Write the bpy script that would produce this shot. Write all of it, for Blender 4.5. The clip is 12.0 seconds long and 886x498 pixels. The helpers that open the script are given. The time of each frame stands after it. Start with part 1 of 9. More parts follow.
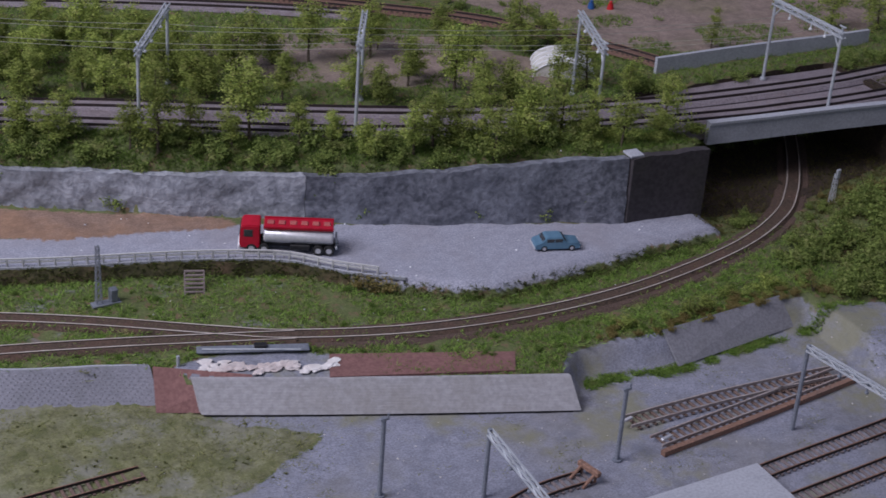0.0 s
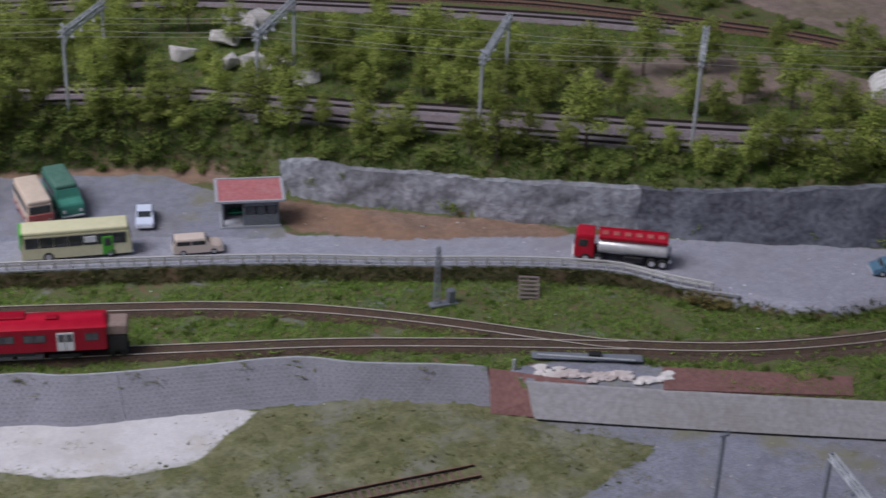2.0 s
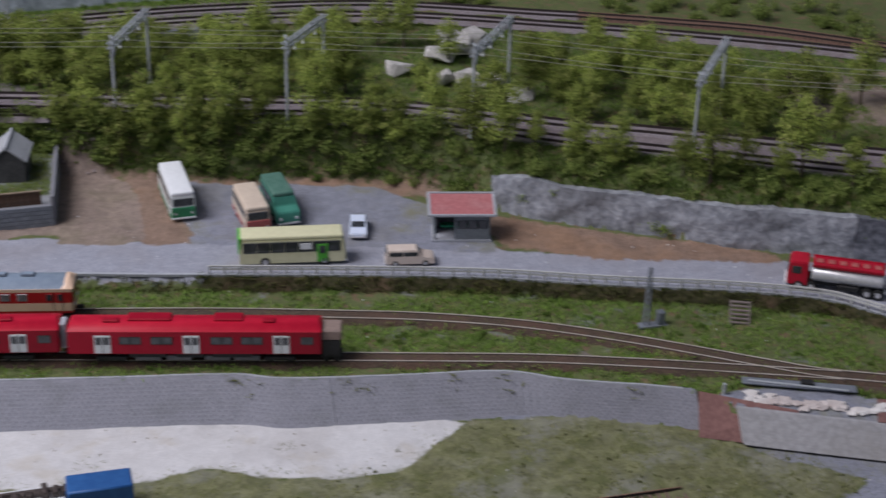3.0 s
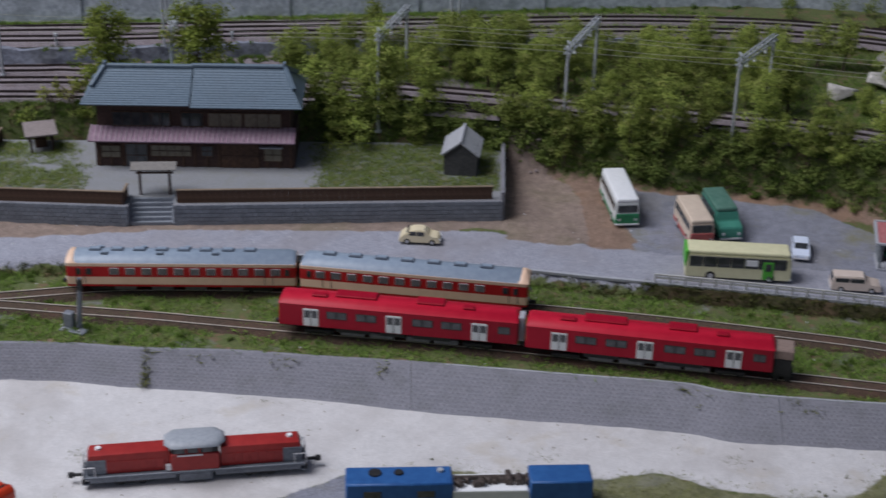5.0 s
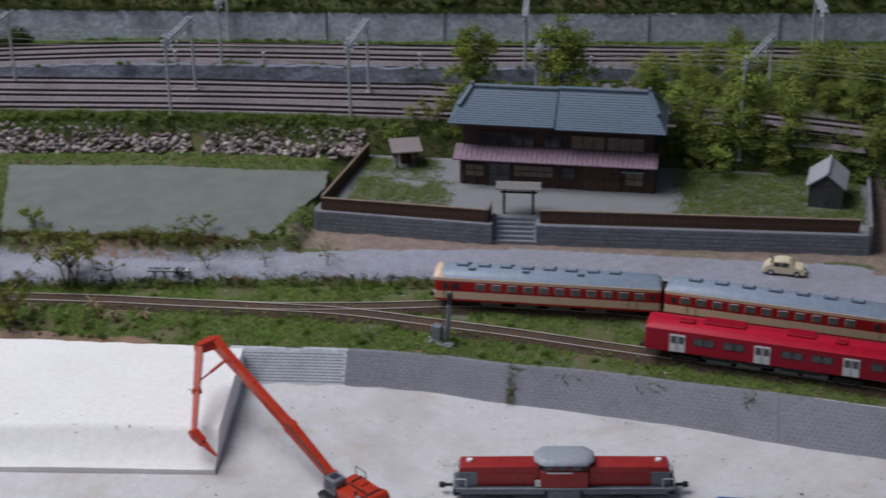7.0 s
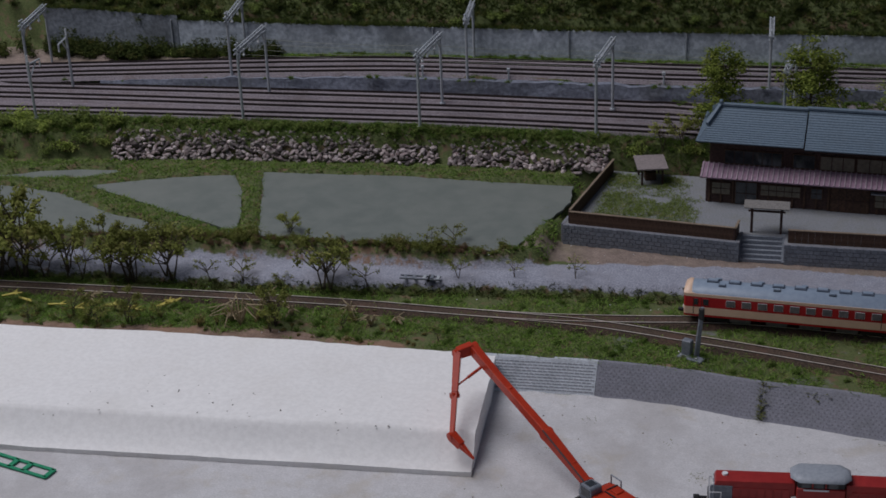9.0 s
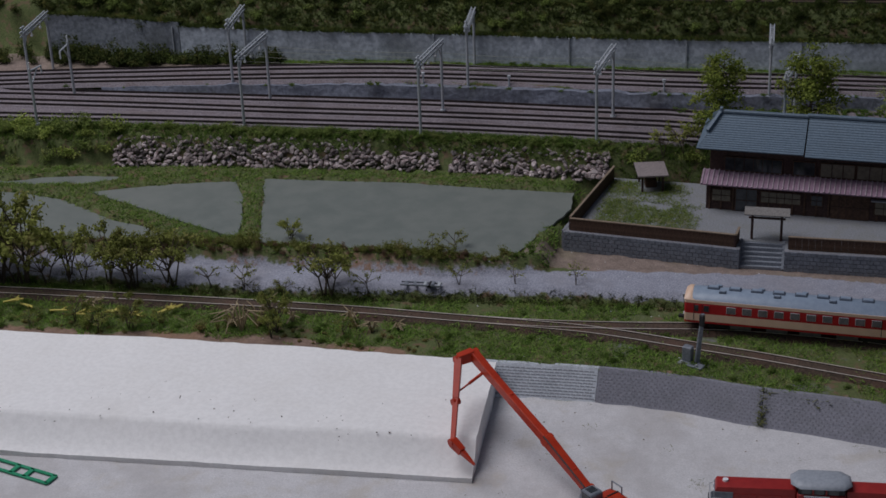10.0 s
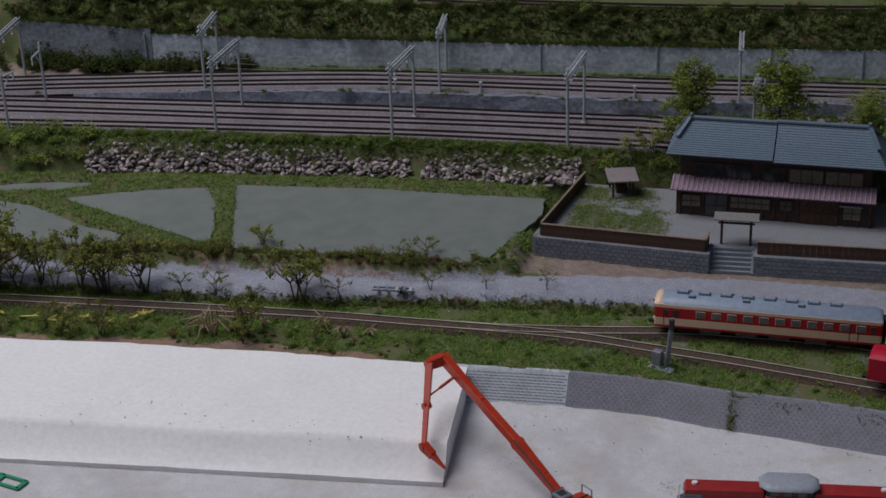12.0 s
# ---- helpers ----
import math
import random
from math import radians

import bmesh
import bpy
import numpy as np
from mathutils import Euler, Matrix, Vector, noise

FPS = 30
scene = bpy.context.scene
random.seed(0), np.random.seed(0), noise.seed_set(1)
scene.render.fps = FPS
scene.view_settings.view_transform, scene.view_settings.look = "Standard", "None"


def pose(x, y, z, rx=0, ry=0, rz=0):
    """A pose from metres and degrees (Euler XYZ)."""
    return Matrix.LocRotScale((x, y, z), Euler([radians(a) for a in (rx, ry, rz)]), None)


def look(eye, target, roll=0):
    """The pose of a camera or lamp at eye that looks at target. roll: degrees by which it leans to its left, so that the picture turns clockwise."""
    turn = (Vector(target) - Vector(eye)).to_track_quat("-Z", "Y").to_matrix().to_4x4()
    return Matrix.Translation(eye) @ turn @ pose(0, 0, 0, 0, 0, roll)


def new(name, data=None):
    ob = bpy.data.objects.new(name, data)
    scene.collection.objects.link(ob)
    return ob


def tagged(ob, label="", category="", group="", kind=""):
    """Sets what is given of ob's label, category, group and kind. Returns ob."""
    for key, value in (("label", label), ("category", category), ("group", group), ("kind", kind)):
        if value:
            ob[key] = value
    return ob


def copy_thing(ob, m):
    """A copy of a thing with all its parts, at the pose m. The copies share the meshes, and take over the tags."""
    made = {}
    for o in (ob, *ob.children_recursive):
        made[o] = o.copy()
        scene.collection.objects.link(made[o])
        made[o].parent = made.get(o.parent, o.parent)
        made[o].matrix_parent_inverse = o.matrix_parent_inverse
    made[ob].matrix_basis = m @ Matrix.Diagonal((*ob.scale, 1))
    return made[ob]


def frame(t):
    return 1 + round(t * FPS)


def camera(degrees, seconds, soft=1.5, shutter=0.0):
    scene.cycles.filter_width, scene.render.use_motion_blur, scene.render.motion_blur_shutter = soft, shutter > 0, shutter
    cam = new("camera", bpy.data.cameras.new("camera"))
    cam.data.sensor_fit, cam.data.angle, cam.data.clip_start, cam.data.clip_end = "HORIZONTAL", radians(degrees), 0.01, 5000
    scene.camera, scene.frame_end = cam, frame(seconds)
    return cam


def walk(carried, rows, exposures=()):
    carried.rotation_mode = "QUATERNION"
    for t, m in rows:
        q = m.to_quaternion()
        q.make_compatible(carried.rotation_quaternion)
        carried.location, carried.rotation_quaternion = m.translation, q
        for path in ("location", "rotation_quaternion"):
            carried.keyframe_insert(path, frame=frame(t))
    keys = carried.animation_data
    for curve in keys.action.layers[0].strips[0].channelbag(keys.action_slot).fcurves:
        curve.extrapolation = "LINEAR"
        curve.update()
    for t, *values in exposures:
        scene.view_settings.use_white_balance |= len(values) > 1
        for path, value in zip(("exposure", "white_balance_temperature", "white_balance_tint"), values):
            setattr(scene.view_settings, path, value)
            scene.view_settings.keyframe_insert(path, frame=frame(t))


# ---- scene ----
cam = camera(30.09, 12.0, soft=1.6, shutter=0.5)
# seconds, eye, target, roll
PATH = [
    (0, (0.2816, -0.9591, 0.4788), (0.7458, -0.2096, 0.0069), 4.48),
    (0.5, (0.2752, -0.9576, 0.4811), (0.7207, -0.1980, 0.0072), 4.23),
    (1, (0.2648, -0.9548, 0.4776), (0.6770, -0.1754, 0.0058), 3.73),
    (1.5, (0.2537, -0.9505, 0.4765), (0.6194, -0.1481, 0.0048), 3.14),
    (2, (0.2447, -0.9497, 0.4753), (0.5619, -0.1265, 0.0044), 2.48),
    (2.5, (0.2357, -0.9509, 0.4754), (0.5009, -0.1086, 0.0062), 1.97),
    (3, (0.2249, -0.9495, 0.4715), (0.4401, -0.0883, 0.0112), 1.53),
    (3.5, (0.2012, -0.9514, 0.4708), (0.3624, -0.0781, 0.0109), 1.86),
    (5.5, (0.1198, -0.9524, 0.4821), (0.1138, -0.0645, 0.0221), 0.76),
    (6, (0.1070, -0.9538, 0.4779), (0.0562, -0.0640, 0.0244), 0.15),
    (6.5, (0.0993, -0.9566, 0.4781), (0.0037, -0.0681, 0.0294), -0.64),
    (7, (0.0873, -0.9579, 0.4775), (-0.0500, -0.0737, 0.0311), -1.00),
    (7.5, (0.0711, -0.9649, 0.4811), (-0.1044, -0.0875, 0.0347), -1.30),
    (9.5, (0.0505, -0.9862, 0.4818), (-0.2027, -0.1189, 0.0532), -2.50),
    (10, (0.0505, -0.9863, 0.4820), (-0.1972, -0.1171, 0.0541), -2.33),
    (10.5, (0.0513, -0.9873, 0.4817), (-0.1958, -0.1179, 0.0540), -2.27),
    (11, (0.0519, -0.9881, 0.4817), (-0.1923, -0.1173, 0.0550), -2.20),
    (11.5, (0.0533, -0.9894, 0.4816), (-0.1867, -0.1161, 0.0577), -2.16),
    (12, (0.0544, -0.9898, 0.4819), (-0.1795, -0.1149, 0.0580), -2.02),
]
EXPOSURES = [(0, 0.52, 6250, 20), (1.0, 0.44, 6400, 18), (2.0, 0.4, 6550, 15), (3.5, 0.3, 6650, 12), (5.5, 0.12, 6520, 11), (6.5, 0.08, 6560, 11), (7.5, -0.22, 6600, 11), (9.5, -0.68, 6600, 12), (12, -0.56, 6650, 12)]
walk(cam, [(t, look(eye, target, roll)) for t, eye, target, roll in PATH], EXPOSURES)

# ---- light: an unseen wide soft lamp added high over the layout's left end, and a dim grey sky round it ----
world = bpy.data.worlds.new("overcast")
scene.world = world
world.use_nodes = True
wn = world.node_tree.nodes
sky = wn.new("ShaderNodeTexSky")
sky.sky_type = 'NISHITA'
sky.sun_disc = False
sky.sun_elevation = radians(62)
sky.sun_rotation = radians(-110)
sky.dust_density = 4.0
world.node_tree.links.new(sky.outputs[0], wn["Background"].inputs[0])
wn["Background"].inputs[1].default_value = 0.036
# stands in for the unknown source of the light from the left
lamp_data = bpy.data.lights.new("added_area_lamp", 'AREA')
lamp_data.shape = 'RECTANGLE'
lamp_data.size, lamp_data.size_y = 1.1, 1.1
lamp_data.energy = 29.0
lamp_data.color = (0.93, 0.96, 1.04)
lamp = new("added_area_lamp", lamp_data)
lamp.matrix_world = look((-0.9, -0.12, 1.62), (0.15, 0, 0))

# ---- small tools; all lengths below are millimetres ----
MM = 0.001
rng = random.Random(7)


def part(name, bm, material, parent=None, label=""):
    """Links a bmesh, drawn in millimetres, as one mesh object."""
    bm.transform(Matrix.Scale(MM, 4))
    bmesh.ops.recalc_face_normals(bm, faces=bm.faces[:])
    me = bpy.data.meshes.new(name)
    bm.to_mesh(me)
    bm.free()
    me.materials.append(material)
    ob = new(name, me)
    ob.parent = parent
    if label:
        tagged(ob, label=label)
    return ob


def sheet(name, verts, faces, material, parent=None):
    """Links a mesh from arrays in millimetres."""
    me = bpy.data.meshes.new(name)
    me.from_pydata([(v[0] * MM, v[1] * MM, v[2] * MM) for v in verts], [], faces)
    me.materials.append(material)
    me.update()
    ob = new(name, me)
    ob.parent = parent
    return ob


def thing(name, x, y, z, turn, label, category, group="", kind=""):
    ob = new(name)
    ob.empty_display_size = 0.005
    ob.matrix_basis = pose(x * MM, y * MM, z * MM, 0, 0, turn)
    return tagged(ob, label, category, group, kind)


def repeat(name, mesh_ob, parent, places):
    """Further pieces on the mesh of one piece: places are local matrices in metres."""
    for m in places:
        ob = new(name, mesh_ob.data)
        ob.parent = parent
        ob.matrix_basis = m


def smooth(ob, degrees=40):
    for p in ob.data.polygons:
        p.use_smooth = True
    ob.data.set_sharp_from_angle(angle=radians(degrees))
    return ob


def box(bm, cx, cy, cz, sx, sy, sz, bevel=0.0, turn=0.0, tilt=0.0, seg=1):
    m = Matrix.Translation((cx, cy, cz)) @ Euler((0, radians(tilt), radians(turn))).to_matrix().to_4x4() @ Matrix.Diagonal((sx, sy, sz, 1))
    got = bmesh.ops.create_cube(bm, size=1.0, matrix=m)
    if bevel:
        edges = list({e for v in got["verts"] for e in v.link_edges})
        bmesh.ops.bevel(bm, geom=edges, offset=bevel, segments=seg, affect='EDGES', profile=0.6)
    return bm


def rod(bm, a, b, r, r2=None, seg=8):
    a, b = Vector(a), Vector(b)
    d = b - a
    m = Matrix.Translation((a + b) / 2) @ d.to_track_quat('Z', 'Y').to_matrix().to_4x4()
    bmesh.ops.create_cone(bm, cap_ends=True, segments=seg, radius1=r, radius2=r if r2 is None else r2, depth=d.length, matrix=m)
    return bm


def beam(bm, a, b, wa, wb, deep=1.25):
    """A tapered box beam between two points."""
    a, b = Vector(a), Vector(b)
    d = (b - a).normalized()
    side = d.cross(Vector((0, 0, 1)))
    side = side.normalized() if side.length > 1e-3 else Vector((1, 0, 0))
    up = side.cross(d)
    vs = []
    for p, w in ((a, wa), (b, wb)):
        vs.append([bm.verts.new(p + side * sx * w / 2 + up * sy * w * deep / 2) for sx, sy in ((-1, -1), (1, -1), (1, 1), (-1, 1))])
    for j in range(4):
        bm.faces.new((vs[0][j], vs[0][(j + 1) % 4], vs[1][(j + 1) % 4], vs[1][j]))
    bm.faces.new(vs[0][::-1]), bm.faces.new(vs[1])


def slab(bm, quad, thick):
    """A plate with the given upper corners (counter-clockwise from above) and a thickness along its normal."""
    p = [Vector(q) for q in quad]
    n = (p[1] - p[0]).cross(p[2] - p[0]).normalized() * thick
    v = [bm.verts.new(q) for q in p] + [bm.verts.new(q - n) for q in p]
    k = len(p)
    bm.faces.new(v[:k])
    bm.faces.new(v[:k - 1:-1])
    for i in range(k):
        bm.faces.new((v[i], v[i + k], v[(i + 1) % k + k], v[(i + 1) % k]))
    return bm


def hull(bm, outline, half, top_in=0.0, z_in=0.0):
    """A body from a side outline of (x, z), as wide as twice half; above z_in each side leans in by top_in per millimetre."""
    rows = []
    for s in (-1, 1):
        rows.append([bm.verts.new((x, s * (half - max(0.0, z - z_in) * top_in), z)) for x, z in outline])
    n = len(outline)
    bm.faces.new(rows[0])
    bm.faces.new(rows[1][::-1])
    for i in range(n):
        j = (i + 1) % n
        bm.faces.new((rows[0][j], rows[0][i], rows[1][i], rows[1][j]))
    return bm


def curve(pts):
    """A smooth function y(x) through points in order of x."""
    p = np.array(pts, float)
    xs, ys = [], []
    for i in range(len(p) - 1):
        p0, p1, p2, p3 = p[max(i - 1, 0)], p[i], p[i + 1], p[min(i + 2, len(p) - 1)]
        m1 = (p2[1] - p0[1]) / (p2[0] - p0[0])
        m2 = (p3[1] - p1[1]) / (p3[0] - p1[0])
        h = p2[0] - p1[0]
        t = np.linspace(0, 1, 16, endpoint=False)
        xs += list(p1[0] + t * h)
        ys += list((2 * t**3 - 3 * t**2 + 1) * p1[1] + (t**3 - 2 * t**2 + t) * h * m1 + (3 * t**2 - 2 * t**3) * p2[1] + (t**3 - t**2) * h * m2)
    xs.append(p[-1][0]), ys.append(p[-1][1])
    return lambda x: np.interp(x, xs, ys)


def along(pts, step=5.0):
    """Points every step millimetres along a smooth line through points in the plane."""
    p = np.array(pts, float)
    dense = []
    for i in range(len(p) - 1):
        p0, p1, p2, p3 = p[max(i - 1, 0)], p[i], p[i + 1], p[min(i + 2, len(p) - 1)]
        t = np.linspace(0, 1, 40, endpoint=False)[:, None]
        dense.append(0.5 * (2 * p1 + (p2 - p0) * t + (2 * p0 - 5 * p1 + 4 * p2 - p3) * t**2 + (3 * p1 - p0 - 3 * p2 + p3) * t**3))
    d = np.concatenate(dense + [p[-1:]])
    s = np.r_[0, np.cumsum(np.hypot(*np.diff(d[:, :2], axis=0).T))]
    q = np.linspace(0, s[-1], max(2, int(s[-1] / step) + 1))
    return np.stack([np.interp(q, s, d[:, k]) for k in range(d.shape[1])], 1)


def ramp01(x, a, b):
    t = np.clip((np.asarray(x, float) - a) / (b - a), 0, 1)
    return t * t * (3 - 2 * t)


# ---- materials ----
def nodes_of(name):
    m = bpy.data.materials.new(name)
    m.use_nodes = True
    return m, m.node_tree.nodes, m.node_tree.links, m.node_tree.nodes["Principled BSDF"]


def noise_node(n, l, coord, grain, detail=4.0, rough=0.6):
    t = n.new("ShaderNodeTexNoise")
    t.inputs["Scale"].default_value = 1000.0 / grain
    t.inputs["Detail"].default_value = detail
    t.inputs["Roughness"].default_value = rough
    l.new(coord, t.inputs["Vector"])
    return t.outputs["Fac"]


def mixed(n, l, fac, a, b):
    m = n.new("ShaderNodeMix")
    m.data_type = 'RGBA'
    for sock, v in ((m.inputs[0], fac), (m.inputs[6], a), (m.inputs[7], b)):
        if isinstance(v, (int, float)):
            sock.default_value = v
        elif isinstance(v, tuple):
            sock.default_value = (*v, 1)
        else:
            l.new(v, sock)
    return m.outputs[2]


def spread(n, l, v, lo, hi):
    r = n.new("ShaderNodeMapRange")
    r.interpolation_type = 'SMOOTHSTEP'
    l.new(v, r.inputs[0])
    r.inputs[1].default_value, r.inputs[2].default_value = lo, hi
    return r.outputs[0]


def surface(name, a, b, grain=2.0, rough=0.7, bump=0.15, metal=0.0, stain=None, stain_amount=0.4, per_piece=0.0, per_island=0.0, depth=0.3, spec=0.4):
    """A surface of two near tones in fine grain, large stains and fine relief; grain and depth in millimetres."""
    m, n, l, bsdf = nodes_of(name)
    coord = n.new("ShaderNodeTexCoord").outputs["Object"]
    fine = noise_node(n, l, coord, grain)
    large = noise_node(n, l, coord, grain * 14, 5.0)
    col = mixed(n, l, spread(n, l, fine, 0.3, 0.7), a, b)
    if stain is None:
        stain = tuple(v * 0.6 for v in a)
    f = n.new("ShaderNodeMath")
    f.operation = 'MULTIPLY'
    l.new(spread(n, l, large, 0.45, 0.75), f.inputs[0])
    f.inputs[1].default_value = stain_amount
    col = mixed(n, l, f.outputs[0], col, stain)
    for amount, node, out in ((per_piece, "ShaderNodeObjectInfo", "Random"), (per_island, "ShaderNodeNewGeometry", "Random Per Island")):
        if amount:
            hsv = n.new("ShaderNodeHueSaturation")
            r = n.new("ShaderNodeMapRange")
            l.new(n.new(node).outputs[out], r.inputs[0])
            r.inputs[3].default_value, r.inputs[4].default_value = 1 - amount, 1 + amount
            l.new(r.outputs[0], hsv.inputs["Value"])
            l.new(col, hsv.inputs["Color"])
            col = hsv.outputs[0]
    l.new(col, bsdf.inputs["Base Color"])
    bsdf.inputs["Roughness"].default_value = rough
    bsdf.inputs["Metallic"].default_value = metal
    bsdf.inputs["Specular IOR Level"].default_value = spec
    if bump:
        bp = n.new("ShaderNodeBump")
        bp.inputs["Strength"].default_value = bump
        bp.inputs["Distance"].default_value = depth * MM
        l.new(fine, bp.inputs["Height"])
        l.new(bp.outputs[0], bsdf.inputs["Normal"])
    return m


def leaf_material(name, dark, light, tips):
    m, n, l, bsdf = nodes_of(name)
    coord = n.new("ShaderNodeTexCoord").outputs["Object"]
    isl = n.new("ShaderNodeNewGeometry").outputs["Random Per Island"]
    tree = n.new("ShaderNodeObjectInfo").outputs["Random"]
    col = mixed(n, l, isl, dark, light)
    patch = spread(n, l, noise_node(n, l, coord, 9.0), 0.5, 0.8)
    col = mixed(n, l, patch, col, tips)
    hsv = n.new("ShaderNodeHueSaturation")
    r = n.new("ShaderNodeMapRange")
    l.new(tree, r.inputs[0])
    r.inputs[3].default_value, r.inputs[4].default_value = 0.75, 1.3
    l.new(r.outputs[0], hsv.inputs["Value"])
    l.new(col, hsv.inputs["Color"])
    l.new(hsv.outputs[0], bsdf.inputs["Base Color"])
    bsdf.inputs["Roughness"].default_value = 0.85
    bsdf.inputs["Specular IOR Level"].default_value = 0.15
    thin = n.new("ShaderNodeBsdfTranslucent")
    l.new(hsv.outputs[0], thin.inputs["Color"])
    mix = n.new("ShaderNodeMixShader")
    mix.inputs[0].default_value = 0.35
    l.new(bsdf.outputs[0], mix.inputs[1]), l.new(thin.outputs[0], mix.inputs[2])
    l.new(mix.outputs[0], n["Material Output"].inputs["Surface"])
    return m


M_LEAF = leaf_material("foliage", (0.13, 0.185, 0.044), (0.41, 0.48, 0.12), (0.5, 0.47, 0.19))
M_LEAF_DRY = leaf_material("dry_foliage", (0.16, 0.13, 0.04), (0.3, 0.25, 0.1), (0.36, 0.3, 0.14))
M_TURF = leaf_material("turf", (0.085, 0.145, 0.033), (0.24, 0.37, 0.078), (0.31, 0.3, 0.13))
M_MOSS = leaf_material("moss", (0.15, 0.165, 0.066), (0.225, 0.235, 0.1), (0.28, 0.27, 0.13))
M_SCRUB = leaf_material("dark_scrub", (0.03, 0.045, 0.014), (0.1, 0.13, 0.035), (0.24, 0.22, 0.07))
M_BARK = surface("bark", (0.06, 0.045, 0.03), (0.12, 0.095, 0.07), 0.8, 0.9, 0.4)
M_RAIL = surface("rail_steel", (0.6, 0.53, 0.48), (0.76, 0.69, 0.63), 3, 0.4, 0.1, 0.2, stain=(0.25, 0.15, 0.1))
M_RUST = surface("rusty_rail", (0.016, 0.012, 0.012), (0.04, 0.027, 0.025), 2, 0.75, 0.2)
M_RUST_PALE = surface("brown_rail_side", (0.03, 0.021, 0.019), (0.07, 0.048, 0.04), 2, 0.75, 0.2)
M_SLEEPER = surface("sleeper", (0.16, 0.128, 0.13), (0.26, 0.218, 0.218), 1.2, 0.9, 0.3, per_island=0.2)
M_BALLAST = surface("ballast", (0.16, 0.138, 0.155), (0.32, 0.28, 0.305), 0.9, 0.95, 0.8, stain=(0.15, 0.1, 0.088), depth=0.6)
M_BALLAST_BROWN = surface("brown_ballast", (0.035, 0.025, 0.019), (0.12, 0.082, 0.06), 1.3, 0.95, 0.9, stain=(0.13, 0.068, 0.05), stain_amount=0.6, depth=0.6)
M_BALLAST_RED = surface("red_brown_ballast", (0.11, 0.06, 0.048), (0.2, 0.115, 0.09), 0.9, 0.95, 0.8, stain=(0.15, 0.12, 0.08), depth=0.6)
M_BLOCK = surface("wall_block", (0.2, 0.203, 0.24), (0.28, 0.28, 0.325), 1.0, 0.9, 0.3, per_island=0.05, stain=(0.15, 0.155, 0.16))
M_BLOCK_LIGHT = surface("pale_wall_block", (0.46, 0.49, 0.54), (0.62, 0.66, 0.72), 1.0, 0.85, 0.3, per_island=0.1, stain=(0.25, 0.27, 0.3))
M_MORTAR = surface("mortar", (0.19, 0.19, 0.215), (0.26, 0.26, 0.295), 1.0, 0.95, 0.3)
M_CONCRETE = surface("concrete", (0.33, 0.345, 0.39), (0.44, 0.455, 0.505), 1.5, 0.9, 0.3, stain=(0.23, 0.24, 0.27))
M_ROCK = surface("painted_rock_wall", (0.075, 0.08, 0.1), (0.19, 0.2, 0.24), 4.0, 0.55, 0.8, stain=(0.4, 0.43, 0.5), stain_amount=0.55, depth=1.2)
M_LOWWALL = surface("low_blue_grey_wall", (0.14, 0.155, 0.2), (0.25, 0.27, 0.34), 3.0, 0.7, 0.8, stain=(0.09, 0.09, 0.085), stain_amount=0.6, depth=1.0)
M_ROCK_PALE = surface("pale_rock_wall", (0.2, 0.21, 0.245), (0.39, 0.405, 0.455), 4.5, 0.75, 0.8, stain=(0.13, 0.135, 0.15), stain_amount=0.75, depth=1.6)
# colour lowered to near black to hold the shade below the bridge
M_ABUT_SHADE = surface("shade_toned_abutment", (0.035, 0.03, 0.034), (0.06, 0.052, 0.058), 3.0, 0.7, 0.3, stain=(0.05, 0.055, 0.03))
M_FARWALL = surface("far_concrete_wall", (0.36, 0.405, 0.47), (0.6, 0.655, 0.73), 3.6, 0.85, 0.5, stain=(0.16, 0.175, 0.185), stain_amount=0.7, depth=0.8)
M_STONE = surface("field_stone", (0.15, 0.105, 0.105), (0.48, 0.42, 0.42), 3.0, 0.85, 0.5, per_piece=0.7, stain=(0.12, 0.07, 0.06), depth=0.5)
M_POND = surface("paddy_mud", (0.15, 0.17, 0.158), (0.185, 0.203, 0.188), 14, 0.5, 0.04, stain=(0.22, 0.23, 0.21), stain_amount=0.5, depth=0.2)
M_PLASTER = surface("plaster", (0.8, 0.79, 0.79), (0.88, 0.87, 0.87), 3, 0.85, 0.25, stain=(0.7, 0.67, 0.64), stain_amount=0.25, depth=0.6)
M_STEEL = surface("painted_steel", (0.4, 0.43, 0.47), (0.52, 0.55, 0.59), 1.5, 0.5, 0.1, 0.2)
M_STEEL_DARK = surface("dark_steel", (0.17, 0.19, 0.23), (0.25, 0.27, 0.31), 1.5, 0.5, 0.1, 0.2)
M_WIRE = surface("wire", (0.4, 0.4, 0.34), (0.52, 0.52, 0.44), 2, 0.5, 0, 0.2)
M_BLACK = surface("black_plastic", (0.012, 0.012, 0.014), (0.025, 0.025, 0.028), 1.5, 0.55, 0.1)
M_UNDER = surface("grey_underframe", (0.1, 0.1, 0.11), (0.17, 0.17, 0.18), 1.5, 0.6, 0.1)
M_CREAM = surface("cream_paint", (0.78, 0.54, 0.395), (0.83, 0.59, 0.435), 6, 0.38, 0.03, stain=(0.6, 0.43, 0.31), stain_amount=0.15)
M_RED = surface("vermilion_paint", (0.43, 0.013, 0.018), (0.5, 0.02, 0.024), 6, 0.38, 0.03, stain=(0.36, 0.02, 0.025), stain_amount=0.2)
M_ROOFGREY = surface("grey_roof_paint", (0.22, 0.28, 0.37), (0.27, 0.335, 0.425), 4, 0.4, 0.05, stain=(0.24, 0.29, 0.36))
M_VENT = surface("ventilator_grey", (0.06, 0.085, 0.125), (0.1, 0.125, 0.17), 2, 0.5, 0.05)
